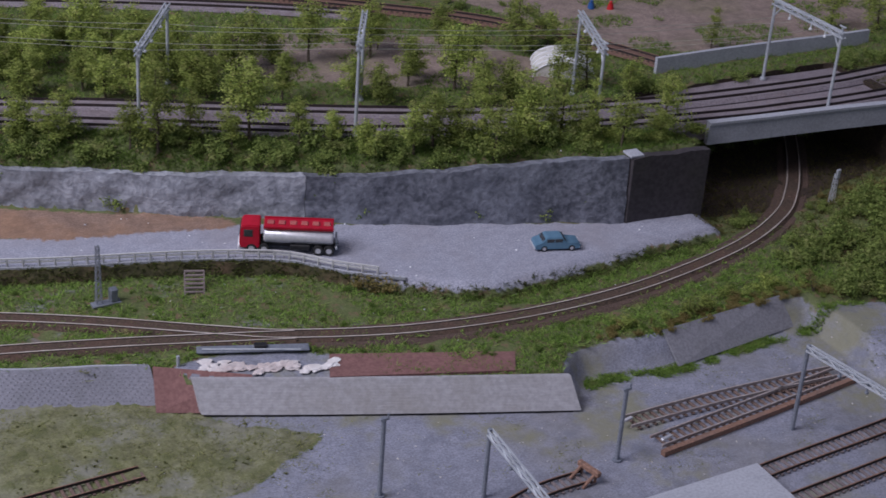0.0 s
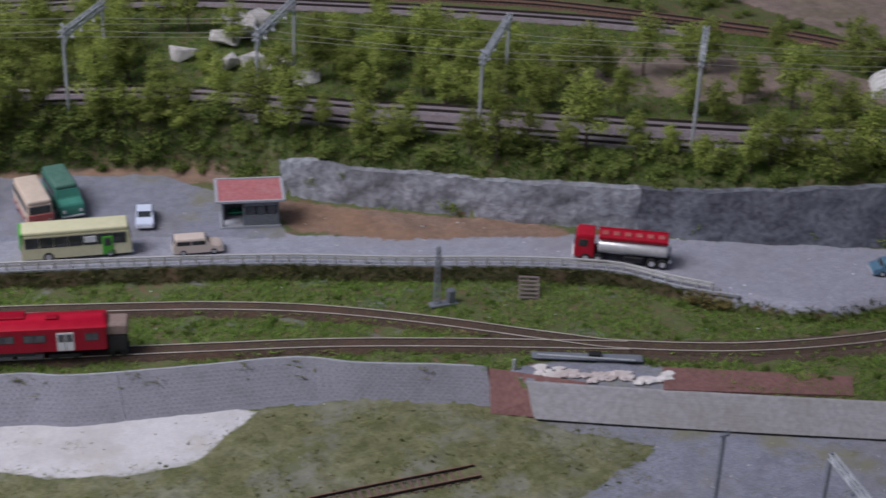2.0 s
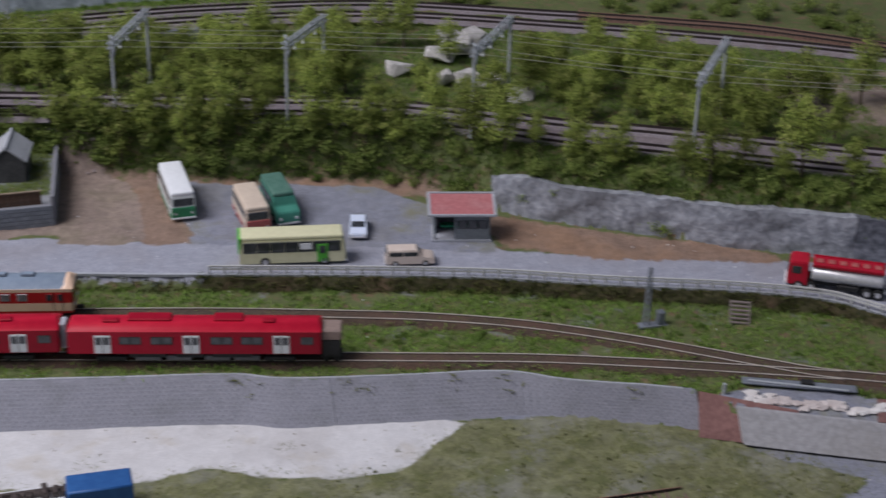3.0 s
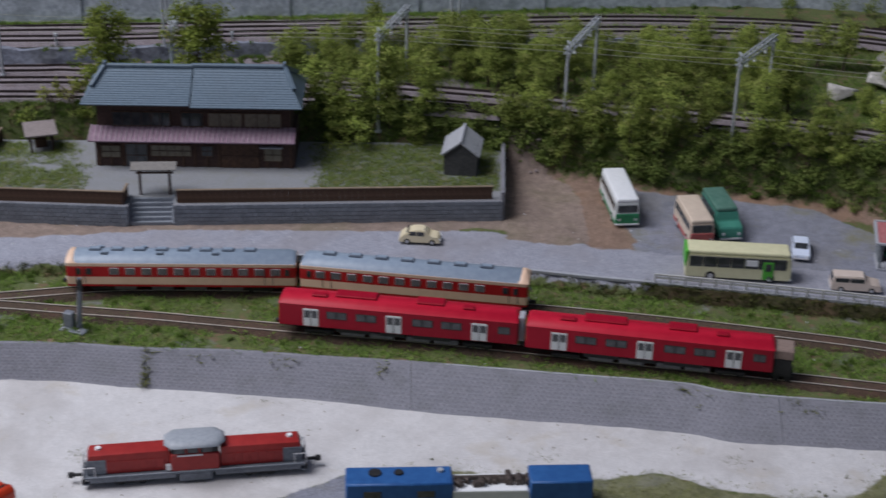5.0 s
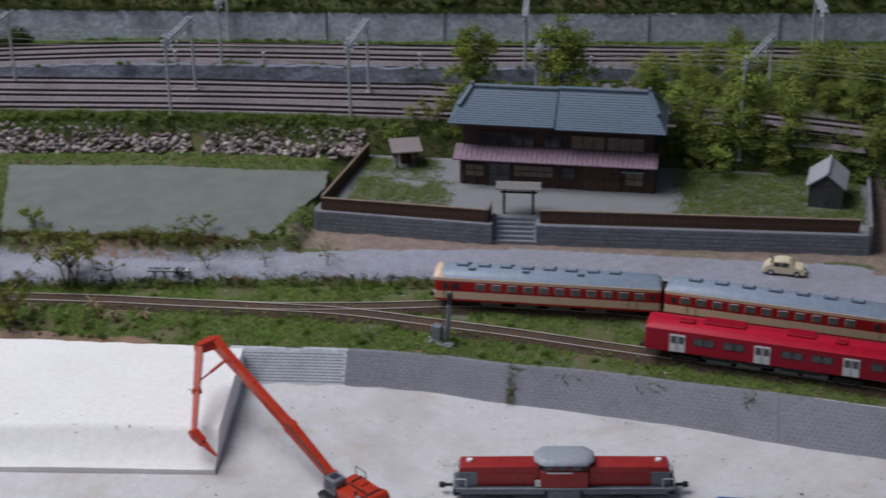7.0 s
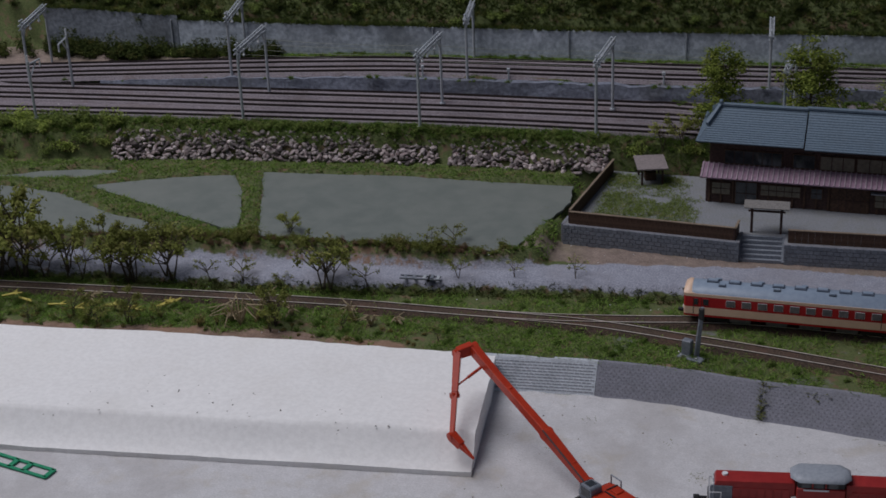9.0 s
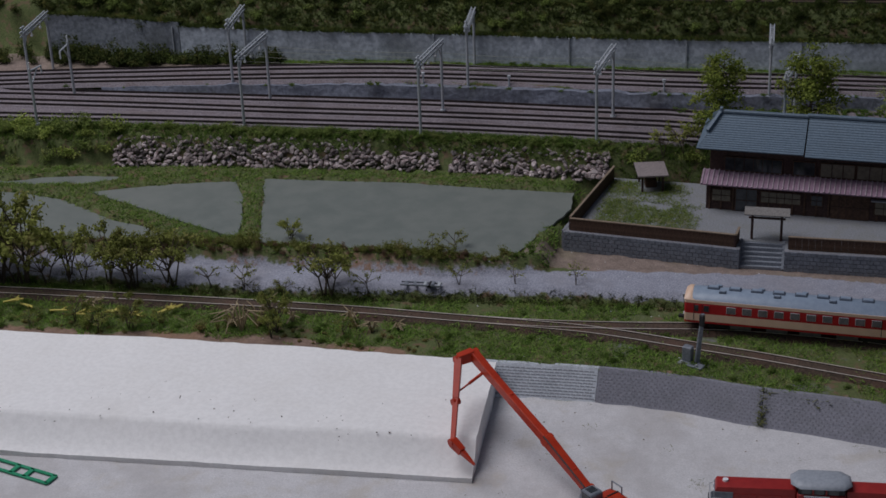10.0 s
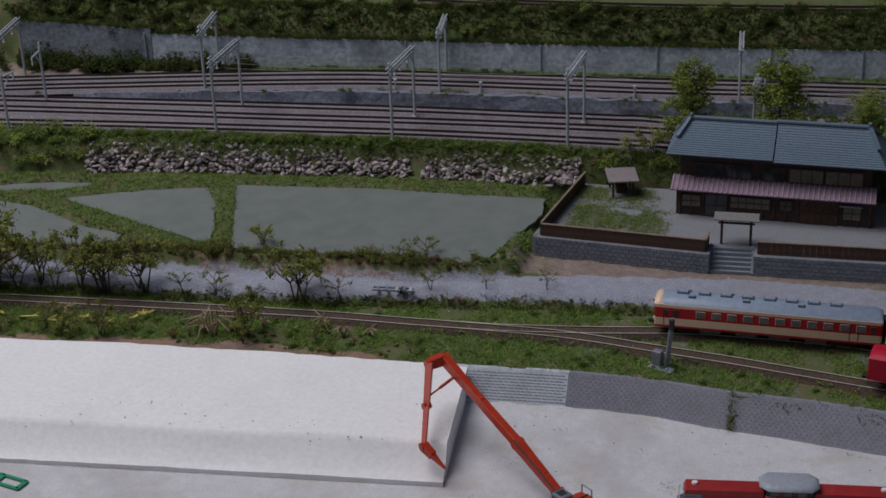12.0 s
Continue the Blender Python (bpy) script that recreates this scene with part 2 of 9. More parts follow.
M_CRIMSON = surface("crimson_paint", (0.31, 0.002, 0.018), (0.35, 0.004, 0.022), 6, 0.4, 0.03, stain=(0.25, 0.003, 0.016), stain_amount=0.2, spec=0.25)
# lighter copy of the crimson: the light on the roof is in its colour
M_CRIMSON_LIT = surface("crimson_top_lit", (0.44, 0.006, 0.028), (0.49, 0.01, 0.034), 6, 0.42, 0.03, stain=(0.38, 0.006, 0.025), stain_amount=0.2, spec=0.25)
M_SILVER = surface("silver_door", (0.62, 0.65, 0.66), (0.72, 0.75, 0.76), 4, 0.35, 0.03, 0.3)
M_GLASS = surface("dark_window_glass", (0.03, 0.035, 0.04), (0.07, 0.075, 0.085), 5, 0.08, 0.0, spec=0.6)
M_GLASS_PALE = surface("window_with_blind", (0.13, 0.125, 0.135), (0.21, 0.2, 0.21), 3, 0.2, 0.0, spec=0.6)
M_WHITE = surface("white_paint", (0.76, 0.78, 0.82), (0.82, 0.84, 0.88), 4, 0.4, 0.03, stain_amount=0.12)
M_RUBBER = surface("tyre", (0.015, 0.015, 0.016), (0.03, 0.03, 0.03), 1, 0.8, 0.1)
M_CHROME = surface("silver_trim", (0.55, 0.55, 0.58), (0.66, 0.66, 0.69), 2, 0.35, 0.02, 0.35)
M_WOOD = surface("brown_boards", (0.06, 0.033, 0.023), (0.12, 0.068, 0.045), 1.6, 0.8, 0.3, stain=(0.038, 0.023, 0.018))
M_WOOD_DARK = surface("dark_timber", (0.045, 0.026, 0.024), (0.09, 0.052, 0.044), 1.6, 0.8, 0.3)
M_TILE = surface("blue_grey_tiles", (0.105, 0.15, 0.2), (0.15, 0.205, 0.265), 1.4, 0.45, 0.25, stain=(0.11, 0.14, 0.175))
M_TIN = surface("purple_tin", (0.27, 0.17, 0.24), (0.37, 0.255, 0.33), 2, 0.4, 0.1, stain=(0.17, 0.085, 0.11))
M_PAPER = surface("paper_screen", (0.17, 0.15, 0.115), (0.25, 0.225, 0.175), 2, 0.7, 0.05)
M_REDROOF = surface("faded_red_roof", (0.38, 0.12, 0.13), (0.48, 0.18, 0.19), 2.2, 0.65, 0.2, stain=(0.5, 0.32, 0.32), stain_amount=0.6)
M_ORANGE = surface("orange_paint", (0.42, 0.03, 0.01), (0.49, 0.042, 0.013), 4, 0.35, 0.03, stain=(0.34, 0.03, 0.012), stain_amount=0.3)
M_BLUE = surface("blue_paint", (0.02, 0.09, 0.28), (0.03, 0.12, 0.34), 4, 0.4, 0.03)
M_LOCO = surface("loco_red", (0.3, 0.02, 0.02), (0.36, 0.027, 0.025), 4, 0.4, 0.03)
M_LOCO_GREY = surface("loco_grey", (0.13, 0.145, 0.175), (0.2, 0.22, 0.26), 2, 0.5, 0.05)
M_BROWN = surface("bare_brown_board", (0.17, 0.085, 0.08), (0.25, 0.13, 0.12), 2, 0.9, 0.3, stain=(0.13, 0.065, 0.06))
M_GREEN = surface("green_plastic", (0.01, 0.25, 0.12), (0.02, 0.3, 0.16), 3, 0.4, 0.05)
M_RUSTTRACK = surface("rusted_track", (0.17, 0.1, 0.075), (0.3, 0.17, 0.12), 1.6, 0.8, 0.3, stain=(0.16, 0.13, 0.12))

M_SLOPE = surface("grey_slope_slab", (0.19, 0.19, 0.215), (0.27, 0.27, 0.3), 1.5, 0.9, 0.3, stain=(0.15, 0.15, 0.16))
M_STRAW = surface("yellow_straw", (0.5, 0.42, 0.08), (0.62, 0.54, 0.16), 1.5, 0.8, 0.1)
M_SLEEPER_DARK = surface("dark_brown_sleeper", (0.065, 0.043, 0.033), (0.13, 0.09, 0.07), 1.2, 0.9, 0.3, per_island=0.25)
M_BUSH = leaf_material("bush_leaves", (0.16, 0.18, 0.045), (0.34, 0.37, 0.1), (0.46, 0.38, 0.17))
M_OLDRAIL = surface("worn_grey_rail", (0.26, 0.22, 0.21), (0.42, 0.37, 0.36), 2, 0.6, 0.1, stain=(0.2, 0.1, 0.07))
M_OLDWOOD = surface("grey_brown_sleeper", (0.12, 0.085, 0.074), (0.2, 0.14, 0.115), 1.4, 0.85, 0.2, stain=(0.17, 0.09, 0.06))
# brown soil with the bridge's shade mixed into its colour
M_SHADED_SOIL = surface("shaded_brown_soil", (0.028, 0.02, 0.015), (0.06, 0.042, 0.03), 2, 0.95, 0.6, stain=(0.05, 0.05, 0.02))
M_DARKMETAL = surface("oily_metal", (0.05, 0.04, 0.038), (0.14, 0.11, 0.1), 1.2, 0.45, 0.2, 0.4)

# ---- the lie of the land: lines across the layout as y(x), heights in millimetres ----
Z_LOW, Z_MID, Z_ROAD, Z_FAR = -24.0, -8.0, 0.0, 46.0
front_wall = curve([(-900, -190), (-700, -178), (-475, -163), (-330, -147), (-163, -139), (-100, -134.5), (-49, -135), (-6, -140), (53, -143), (99, -149), (146, -154), (194, -161), (255, -170), (303, -177), (327, -186), (388, -195), (451, -203), (479, -217), (547, -242), (562, -259), (650, -296), (748, -335), (762, -326), (776, -317), (828, -325), (923, -321), (985, -337), (1100, -350), (1500, -370)])
wall_lean = curve([(-900, 14), (-98, 14), (0, 16.5), (54, 20), (99, 20.5), (147, 25.5), (200, 26), (255, 24.5), (303, 25.5), (388, 22), (446, 21), (477, 14), (547, 14.5), (1500, 15)])
bank = curve([(-900, -128), (-600, -98), (-450, -87), (-340, -80), (-270, -72), (-204, -62), (-130, -51), (-60, -45), (0, -38), (98, -42), (198, -54), (266, -68), (370, -88), (466, -110), (530, -131), (611, -155), (660, -177), (686, -203), (715, -223), (754, -246), (790, -248), (826, -247), (874, -243), (960, -240), (1500, -240)])
road_back = curve([(-900, 10), (-700, 38), (-514, 70), (-440, 82), (-363, 90), (-289, 100), (-219, 103), (-138, 103), (-100, 103), (60, 101), (120, 99), (200, 90), (240, 78), (270, 66), (321, 50), (374, 42), (425, 28), (455, 10), (490, -20), (523, -42), (548, -56), (580, -73), (611, -91), (648, -108), (706, -142), (771, -170), (843, -196), (878, -211), (937, -219), (1500, -240)])
road_top = curve([(-900, -98), (-600, -74), (-450, -63), (-300, -50), (-277, -47), (-230, -47), (-197, -40), (-135, -24), (-60, -6), (21, 4), (95, 3), (204, -7), (255, -20), (300, -28), (420, -55), (520, -88), (640, -119), (700, -143), (760, -165), (878, -210), (940, -216), (1500, -230)])
bench_front = curve([(-900, 62), (-700, 75), (-598, 83), (-493, 95), (-381, 105), (-260, 114), (-160, 119), (-79, 121), (30, 119), (85, 116), (280, 80), (430, 42), (537, -19), (618, -58), (700, -96), (785, -131), (876, -160), (936, -173), (1002, -184), (1128, -196), (1500, -225)])
far_front = curve([(-900, 130), (-700, 150), (-610, 158), (-520, 167), (-393, 179), (-284, 187), (-177, 194), (-77, 200), (60, 216), (120, 221), (200, 226), (337, 231), (480, 214), (620, 172), (760, 124), (1500, 124)])
far_wall_line = curve([(-900, 214), (-700, 228), (-600, 236), (-530, 230), (-410, 234), (-298, 242), (-168, 250), (-98, 257), (60, 271), (165, 283), (300, 297), (420, 305), (700, 295), (1500, 295)])
wall_height = curve([(-900, 27), (-514, 27), (-138, 27), (-110, 14), (215, 10), (250, 3), (480, 3), (490, 23), (548, 25), (648, 28), (742, 34), (878, 45), (937, 46), (1500, 46)])


def far_level(x):
    """The upper bench, which falls towards both ends."""
    return Z_FAR - 4 * ramp01(x, 420, 620) - 9 * ramp01(-np.asarray(x, float), 300, 660)


def bench_z(x):
    return 34 + 3 * ramp01(x, -50, 280) + 3 * ramp01(x, 280, 540)


# paddies as polygons, kept level between low grassy banks
PAD = 8.0
PADDIES = [
    [(-384, 67), (-368, 22), (-348, -38), (-304, -36), (-268, -34), (-229, -33), (-190, -32), (-174, -22), (-168, 3), (-160, 27), (-153, 53), (-156, 80), (-217, 77), (-281, 76), (-356, 69)],
    [(-405, 57), (-435, 49), (-466, 38), (-502, 21), (-490, 15), (-466, 6), (-423, -12), (-397, -22), (-378, -31), (-371, -33), (-372, -21), (-381, 7), (-393, 35)],
    [(-680, 20), (-568, 12), (-544, 10), (-519, 5), (-489, -11), (-468, -21), (-442, -26), (-421, -35), (-398, -42), (-430, -50), (-487, -57), (-526, -64), (-680, -82)],
    [(-680, 38), (-579, 32), (-557, 43), (-528, 51), (-497, 55), (-493, 49), (-512, 39), (-551, 30), (-600, 24), (-680, 28)],
]


def inside(poly, x, y):
    hit = np.zeros(np.shape(x), bool)
    for (x1, y1), (x2, y2) in zip(poly, poly[1:] + poly[:1]):
        cross = (y1 > y) != (y2 > y)
        with np.errstate(divide='ignore', invalid='ignore'):
            hit ^= cross & (x < (x2 - x1) * (y - y1) / (y2 - y1 + 1e-9) + x1)
    return hit


def land(x, y):
    """The height of the ground, without its roughness."""
    x, y = np.broadcast_arrays(np.asarray(x, float), np.asarray(y, float))
    fw, bk, rb, bf, ff, fx = front_wall(x), bank(x), road_back(x), bench_front(x), far_front(x), far_wall_line(x)
    z = Z_LOW + (Z_MID - Z_LOW) * np.clip((y - fw + 12) / 12, 0, 1)
    road = ramp01(y, bk - 3, bk + 1) * (1 - ramp01(x, 925, 950))
    z = z + (Z_ROAD - Z_MID) * road
    # the bank of paddies
    terrace = np.clip((y - road_top(x) + 1) / 3.5, 0, 1) * (y < rb + 4) * np.clip((-150 - x) / 9.0 - np.clip((-20 - y) / 40.0, 0, 1) * 2, 0, 1)
    paddy = (terrace > 0) & (y < rb - 1)
    wet = np.zeros(x.shape, bool)
    for p in PADDIES:
        for ox, oy in ((2.2, 0), (-2.2, 0), (0, 2.2), (0, -2.2)):
            wet |= inside(p, x + ox, y + oy)
    z = np.where(wet, PAD - 2.0, np.where(paddy, z + (PAD + 2.6) * terrace, z))
    # hillside up to the bench of the main line
    u = bench_z(x)
    h0 = np.minimum(wall_height(x), 60)
    low = np.where(x < -150, PAD + 2.6, 0.0)
    step = np.clip((y - rb - 3 - 4.5 * ramp01(x, 640, 700)) / 3.0, 0, 1)
    rise = np.clip((y - rb - 6) / np.maximum(bf - rb - 6, 3), 0, 1)
    hill = low * (1 - step) + h0 * step + (u - h0) * rise * step
    under = (x > 938) & (x < 1128) & (y < -118)
    z = np.where((y > rb) & ~under, np.where(x > 938, np.where(y > bf - 14, u, z), hill), z)
    z = np.where(under, Z_MID, z)
    # the second bench, the far wall and the bank above it
    far = far_level(x)
    soft = np.where(x < 420, 3.0, 40.0)
    z = np.where(y > ff, z + (far - u) * np.clip((y - ff - np.where(x < 420, 3.5, 0.0)) / soft, 0, 1), z)
    top = np.clip((y - fx - 3) / 3.0, 0, 1) * (71.4 - far) + np.clip((y - fx - 6) / 16.0, 0, 1) * 19
    z = z + top * (1 - ramp01(x, 560, 760))
    # the hillside beside the curve
    z = z + 26 * ramp01(x, 985, 1075) * ramp01(y, -345, -300) * (1 - ramp01(y, -262, -222))
    return z


LOW_PLASTER = [(-900, -560), (-900, -225), (-700, -212), (-475, -190), (-330, -168), (-163, -153), (-90, -146), (60, -150), (200, -185), (330, -204), (400, -214), (425, -224), (404, -240), (380, -262), (340, -262), (303, -252), (280, -238), (245, -248), (165, -238), (125, -236), (60, -275), (120, -300), (100, -560)]
MOSS = [(60, -560), (118, -300), (125, -236), (165, -238), (245, -248), (280, -238), (303, -252), (340, -262), (380, -262), (404, -240), (425, -222), (500, -232), (552, -262), (575, -290), (617, -318), (560, -345), (500, -345), (440, -420), (420, -560)]
CURVE = [(640, -249), (697, -268), (774, -279), (850, -277), (935, -260), (992, -235), (1025, -208), (1052, -178), (1077, -146), (1095, -121)]
SAND = [[(440, 40), (486, -28), (520, -46), (548, -62), (648, -110), (650, -128), (600, -112), (540, -100), (485, -72), (475, -40)], [(362, 0), (378, 36), (420, 30), (440, 6), (400, -4)]]
TAN = [[(268, 20), (262, 66), (215, 110), (214, 20), (212, -16), (250, -26), (266, -20)], [(690, 80), (720, 0), (800, -45), (900, -85), (935, -60), (900, 0), (820, 70)], [(905, 150), (960, 20), (1000, -40), (1060, -75), (1180, -80), (1350, -20), (1300, 180)], [(-152, 2), (-190, -22), (-130, -22), (0, -6), (120, -8), (214, -2), (214, 12), (-150, 12)]]

STEP = 4.0
gx = np.arange(-900, 1500 + STEP, STEP)
gy = np.arange(-560, 480 + STEP, STEP)
X, Y = np.meshgrid(gx, gy)
Zb = land(X, Y)
rough_bits = np.array([[noise.noise((x * 0.05, y * 0.05, 3.0)) + 0.6 * noise.noise((x * 0.16, y * 0.16, 9.0)) for x in gx] for y in gy])


def softened(mask, times=1):
    m = mask.astype(float)
    for _ in range(times):
        p = np.pad(m, 1, mode='edge')
        m = (p[1:-1, 1:-1] * 2 + p[:-2, 1:-1] + p[2:, 1:-1] + p[1:-1, :-2] + p[1:-1, 2:]) / 6
    return m


bkX, rbX, fwX, bfX, ffX, fxX = bank(X), road_back(X), front_wall(X), bench_front(X), far_front(X), far_wall_line(X)
m_road = (Y > bkX - 1) & (Y < road_top(X)) & (X < 940)
m_park = inside([(300, -26), (285, 20), (290, 60), (345, 46), (420, 30), (445, 0), (480, -40), (480, -80), (300, -60), (290, -20)], X, Y)
m_sand = np.zeros(X.shape, bool)
for p in SAND:
    m_sand |= inside(p, X, Y)
m_sand |= (X > 214) & (X < 484) & (Y > rbX - 5) & (Y < rbX + 6)
m_sand |= inside([(262, -28), (310, -30), (312, 0), (290, 20), (278, 62), (262, 62)], X, Y)
m_sand |= inside([(296, -22), (286, 24), (312, 20), (322, -20)], X, Y)
m_sand |= (X > -514) & (X < -134) & (Y > rbX - 3) & (Y < rbX + 1)
m_sand |= (X > -640) & (X < -160) & (Y > road_top(X) - 2) & (Y < road_top(X) + 5)
m_sand |= (X > -640) & (X < -215) & (Y > fwX - 3) & (Y < fwX + 9 + 4 * rough_bits)
m_sand |= (X > -100) & (X < 300) & (Y > fwX - 3) & (Y < fwX + 3 + 5 * rough_bits)
m_plaster = inside(LOW_PLASTER, X, Y)
m_moss = inside(MOSS, X, Y)
RUBBLE = [(552, -247), (580, -278), (650, -304), (668, -290), (632, -262), (585, -244)]
m_road |= m_park
m_low = m_park & (Y > road_top(X) - 6) | (Y < fwX - 12) & ~m_plaster & ~m_moss | inside(RUBBLE, X, Y)
m_tan = np.zeros(X.shape, bool)
for p in TAN:
    m_tan |= inside(p, X, Y)
m_tan |= (X < -440) & (Y > ffX + 30) & (Y < fxX - 2)
m_ballast = ((Y > bfX + 4) & (Y < np.where(X < 60, np.maximum(bfX + 66, ffX + 1), bfX + 66)) & (X < 200)) | ((Y > bfX + 2) & (Y < bfX + 46) & (X >= 200)) | ((Y > ffX + np.where(X < -300, 4, 11)) & (Y < np.minimum(fxX - 6, ffX + 56)) & (X < 430))
m_ballast &= ~((X < -440) & (Y > ffX + 29))
m_slope = (Y > fwX - 17) & (Y < fwX + 1) & (X > 755) & (X < 940)
m_paddy = np.zeros(X.shape, bool)
for p in PADDIES:
    m_paddy |= inside(p, X, Y)
hard = softened(m_road | m_plaster | m_low | m_ballast | m_slope | m_paddy, 2)
Z = Zb + rough_bits * (0.35 + 1.3 * (1 - hard))
Z = np.where((X > 938) & (X < 1128) & (Y < -118) & (Y > -200), np.minimum(Z, -6), Z)

nx, ny = len(gx), len(gy)
verts = np.stack([X.ravel(), Y.ravel(), Z.ravel()], 1)
i = np.arange(nx * ny).reshape(ny, nx)
faces = np.stack([i[:-1, :-1], i[:-1, 1:], i[1:, 1:], i[1:, :-1]], -1).reshape(-1, 4)


def ground_material():
    m, n, l, bsdf = nodes_of("layout_ground")
    coord = n.new("ShaderNodeTexCoord").outputs["Object"]
    a1, a2 = n.new("ShaderNodeVertexColor"), n.new("ShaderNodeVertexColor")
    a1.layer_name, a2.layer_name = "cover_a", "cover_b"
    s1, s2 = n.new("ShaderNodeSeparateColor"), n.new("ShaderNodeSeparateColor")
    l.new(a1.outputs[0], s1.inputs[0]), l.new(a2.outputs[0], s2.inputs[0])
    edge = noise_node(n, l, coord, 5.0, 6.0, 0.7)
    fine = noise_node(n, l, coord, 1.1, 3.0, 0.7)
    mid = noise_node(n, l, coord, 7.0, 5.0, 0.65)
    big = noise_node(n, l, coord, 60.0, 5.0, 0.6)

    def cover(mask, dark, light, stain, amount, swing, grain=fine):
        t = n.new("ShaderNodeMath")
        t.operation = 'MULTIPLY_ADD'
        l.new(edge, t.inputs[0])
        t.inputs[1].default_value = 0.9
        l.new(mask, t.inputs[2])
        fac = spread(n, l, t.outputs[0], 0.85, 1.03)
        c = mixed(n, l, spread(n, l, grain, 0.3, 0.7), dark, light)
        k = n.new("ShaderNodeMath")
        k.operation = 'MULTIPLY'
        l.new(spread(n, l, big, 0.45, 0.68), k.inputs[0])
        k.inputs[1].default_value = amount
        c = mixed(n, l, k.outputs[0], c, stain)
        tone = n.new("ShaderNodeMapRange")
        l.new(mid, tone.inputs[0])
        tone.inputs[1].default_value, tone.inputs[2].default_value = 0.3, 0.7
        tone.inputs[3].default_value, tone.inputs[4].default_value = 1 - swing, 1 + swing
        hsv = n.new("ShaderNodeHueSaturation")
        l.new(tone.outputs[0], hsv.inputs["Value"]), l.new(c, hsv.inputs["Color"])
        return fac, hsv.outputs[0]

    col = mixed(n, l, spread(n, l, fine, 0.3, 0.7), (0.07, 0.09, 0.035), (0.145, 0.17, 0.068))
    col = mixed(n, l, spread(n, l, mid, 0.5, 0.66), col, (0.17, 0.115, 0.075))
    patch = noise_node(n, l, coord, 34.0, 5.0, 0.65)
    gravel = mixed(n, l, spread(n, l, fine, 0.3, 0.7), (0.15, 0.15, 0.16), (0.27, 0.27, 0.28))
    w = n.new("ShaderNodeMath")
    w.operation = 'MULTIPLY'
    l.new(spread(n, l, patch, 0.57, 0.7), w.inputs[0]), l.new(a2.outputs["Alpha"], w.inputs[1])
    col = mixed(n, l, w.outputs[0], col, gravel)
    for mask, dark, light, stain, amount, swing in (
            (s1.outputs[0], (0.22, 0.23, 0.28), (0.4, 0.41, 0.485), (0.28, 0.27, 0.3), 0.6, 0.12),
            (s1.outputs[1], (0.18, 0.122, 0.096), (0.3, 0.21, 0.165), (0.3, 0.175, 0.105), 0.55, 0.2),
            (s1.outputs[2], (0.54, 0.535, 0.55), (0.66, 0.65, 0.67), (0.44, 0.42, 0.42), 0.55, 0.07),
            (s2.outputs[0], (0.125, 0.13, 0.062), (0.205, 0.205, 0.115), (0.23, 0.228, 0.195), 0.6, 0.35),
            (s2.outputs[1], (0.17, 0.18, 0.225), (0.29, 0.3, 0.365), (0.21, 0.205, 0.205), 0.6, 0.16),
            (s2.outputs[2], (0.195, 0.148, 0.127), (0.31, 0.245, 0.215), (0.19, 0.165, 0.11), 0.6, 0.22),
            (a1.outputs["Alpha"], (0.14, 0.12, 0.135), (0.28, 0.242, 0.265), (0.16, 0.125, 0.11), 0.5, 0.15)):
        fac, c = cover(mask, dark, light, stain, amount, swing)
        col = mixed(n, l, fac, col, c)
    for mask, grain_, lo, amount, tint in ((s2.outputs[1], 80.0, 0.5, 0.75, (0.22, 0.215, 0.125)), (s2.outputs[1], 26.0, 0.56, 0.5, (0.14, 0.15, 0.19)), (s1.outputs[2], 42.0, 0.55, 0.45, (0.47, 0.42, 0.35)), (s2.outputs[0], 38.0, 0.52, 0.55, (0.24, 0.24, 0.225)), (s2.outputs[0], 17.0, 0.5, 0.6, (0.1, 0.115, 0.042))):
        k = n.new("ShaderNodeMath")
        k.operation = 'MULTIPLY'
        l.new(spread(n, l, noise_node(n, l, coord, grain_, 5.0, 0.65), lo, lo + 0.14), k.inputs[0]), l.new(mask, k.inputs[1])
        k2 = n.new("ShaderNodeMath")
        k2.operation = 'MULTIPLY'
        l.new(k.outputs[0], k2.inputs[0])
        k2.inputs[1].default_value = amount
        col = mixed(n, l, k2.outputs[0], col, tint)
    l.new(col, bsdf.inputs["Base Color"])
    bsdf.inputs["Roughness"].default_value = 0.92
    bsdf.inputs["Specular IOR Level"].default_value = 0.2
    bp = n.new("ShaderNodeBump")
    bp.inputs["Strength"].default_value = 0.5
    bp.inputs["Distance"].default_value = 0.5 * MM
    l.new(fine, bp.inputs["Height"])
    l.new(bp.outputs[0], bsdf.inputs["Normal"])
    return m


ground = sheet("ground", verts, faces.tolist(), ground_material())
tagged(ground, "model landscape of turf, gravel, sand and plaster", "ground", kind="structure")
for lname, masks in (("cover_a", (m_road, m_sand, m_plaster)), ("cover_b", (m_moss, m_low | m_slope, m_tan))):
    att = ground.data.color_attributes.new(lname, 'FLOAT_COLOR', 'POINT')
    cols = np.ones((nx * ny, 4), np.float32)
    for k, mk in enumerate(masks):
        cols[:, k] = softened(mk, 7 if k == (1 if lname == "cover_a" else 0) else 2).ravel()
    if lname == "cover_a":
        cols[:, 3] = softened(m_ballast, 2).ravel()
    if lname == "cover_b":
        cols[:, 3] = softened((Y > fwX) & (Y < bkX) & (X > -100) & (X < 700), 2).ravel()
    att.data.foreach_set("color", cols.ravel())
for p in ground.data.polygons:
    p.use_smooth = True


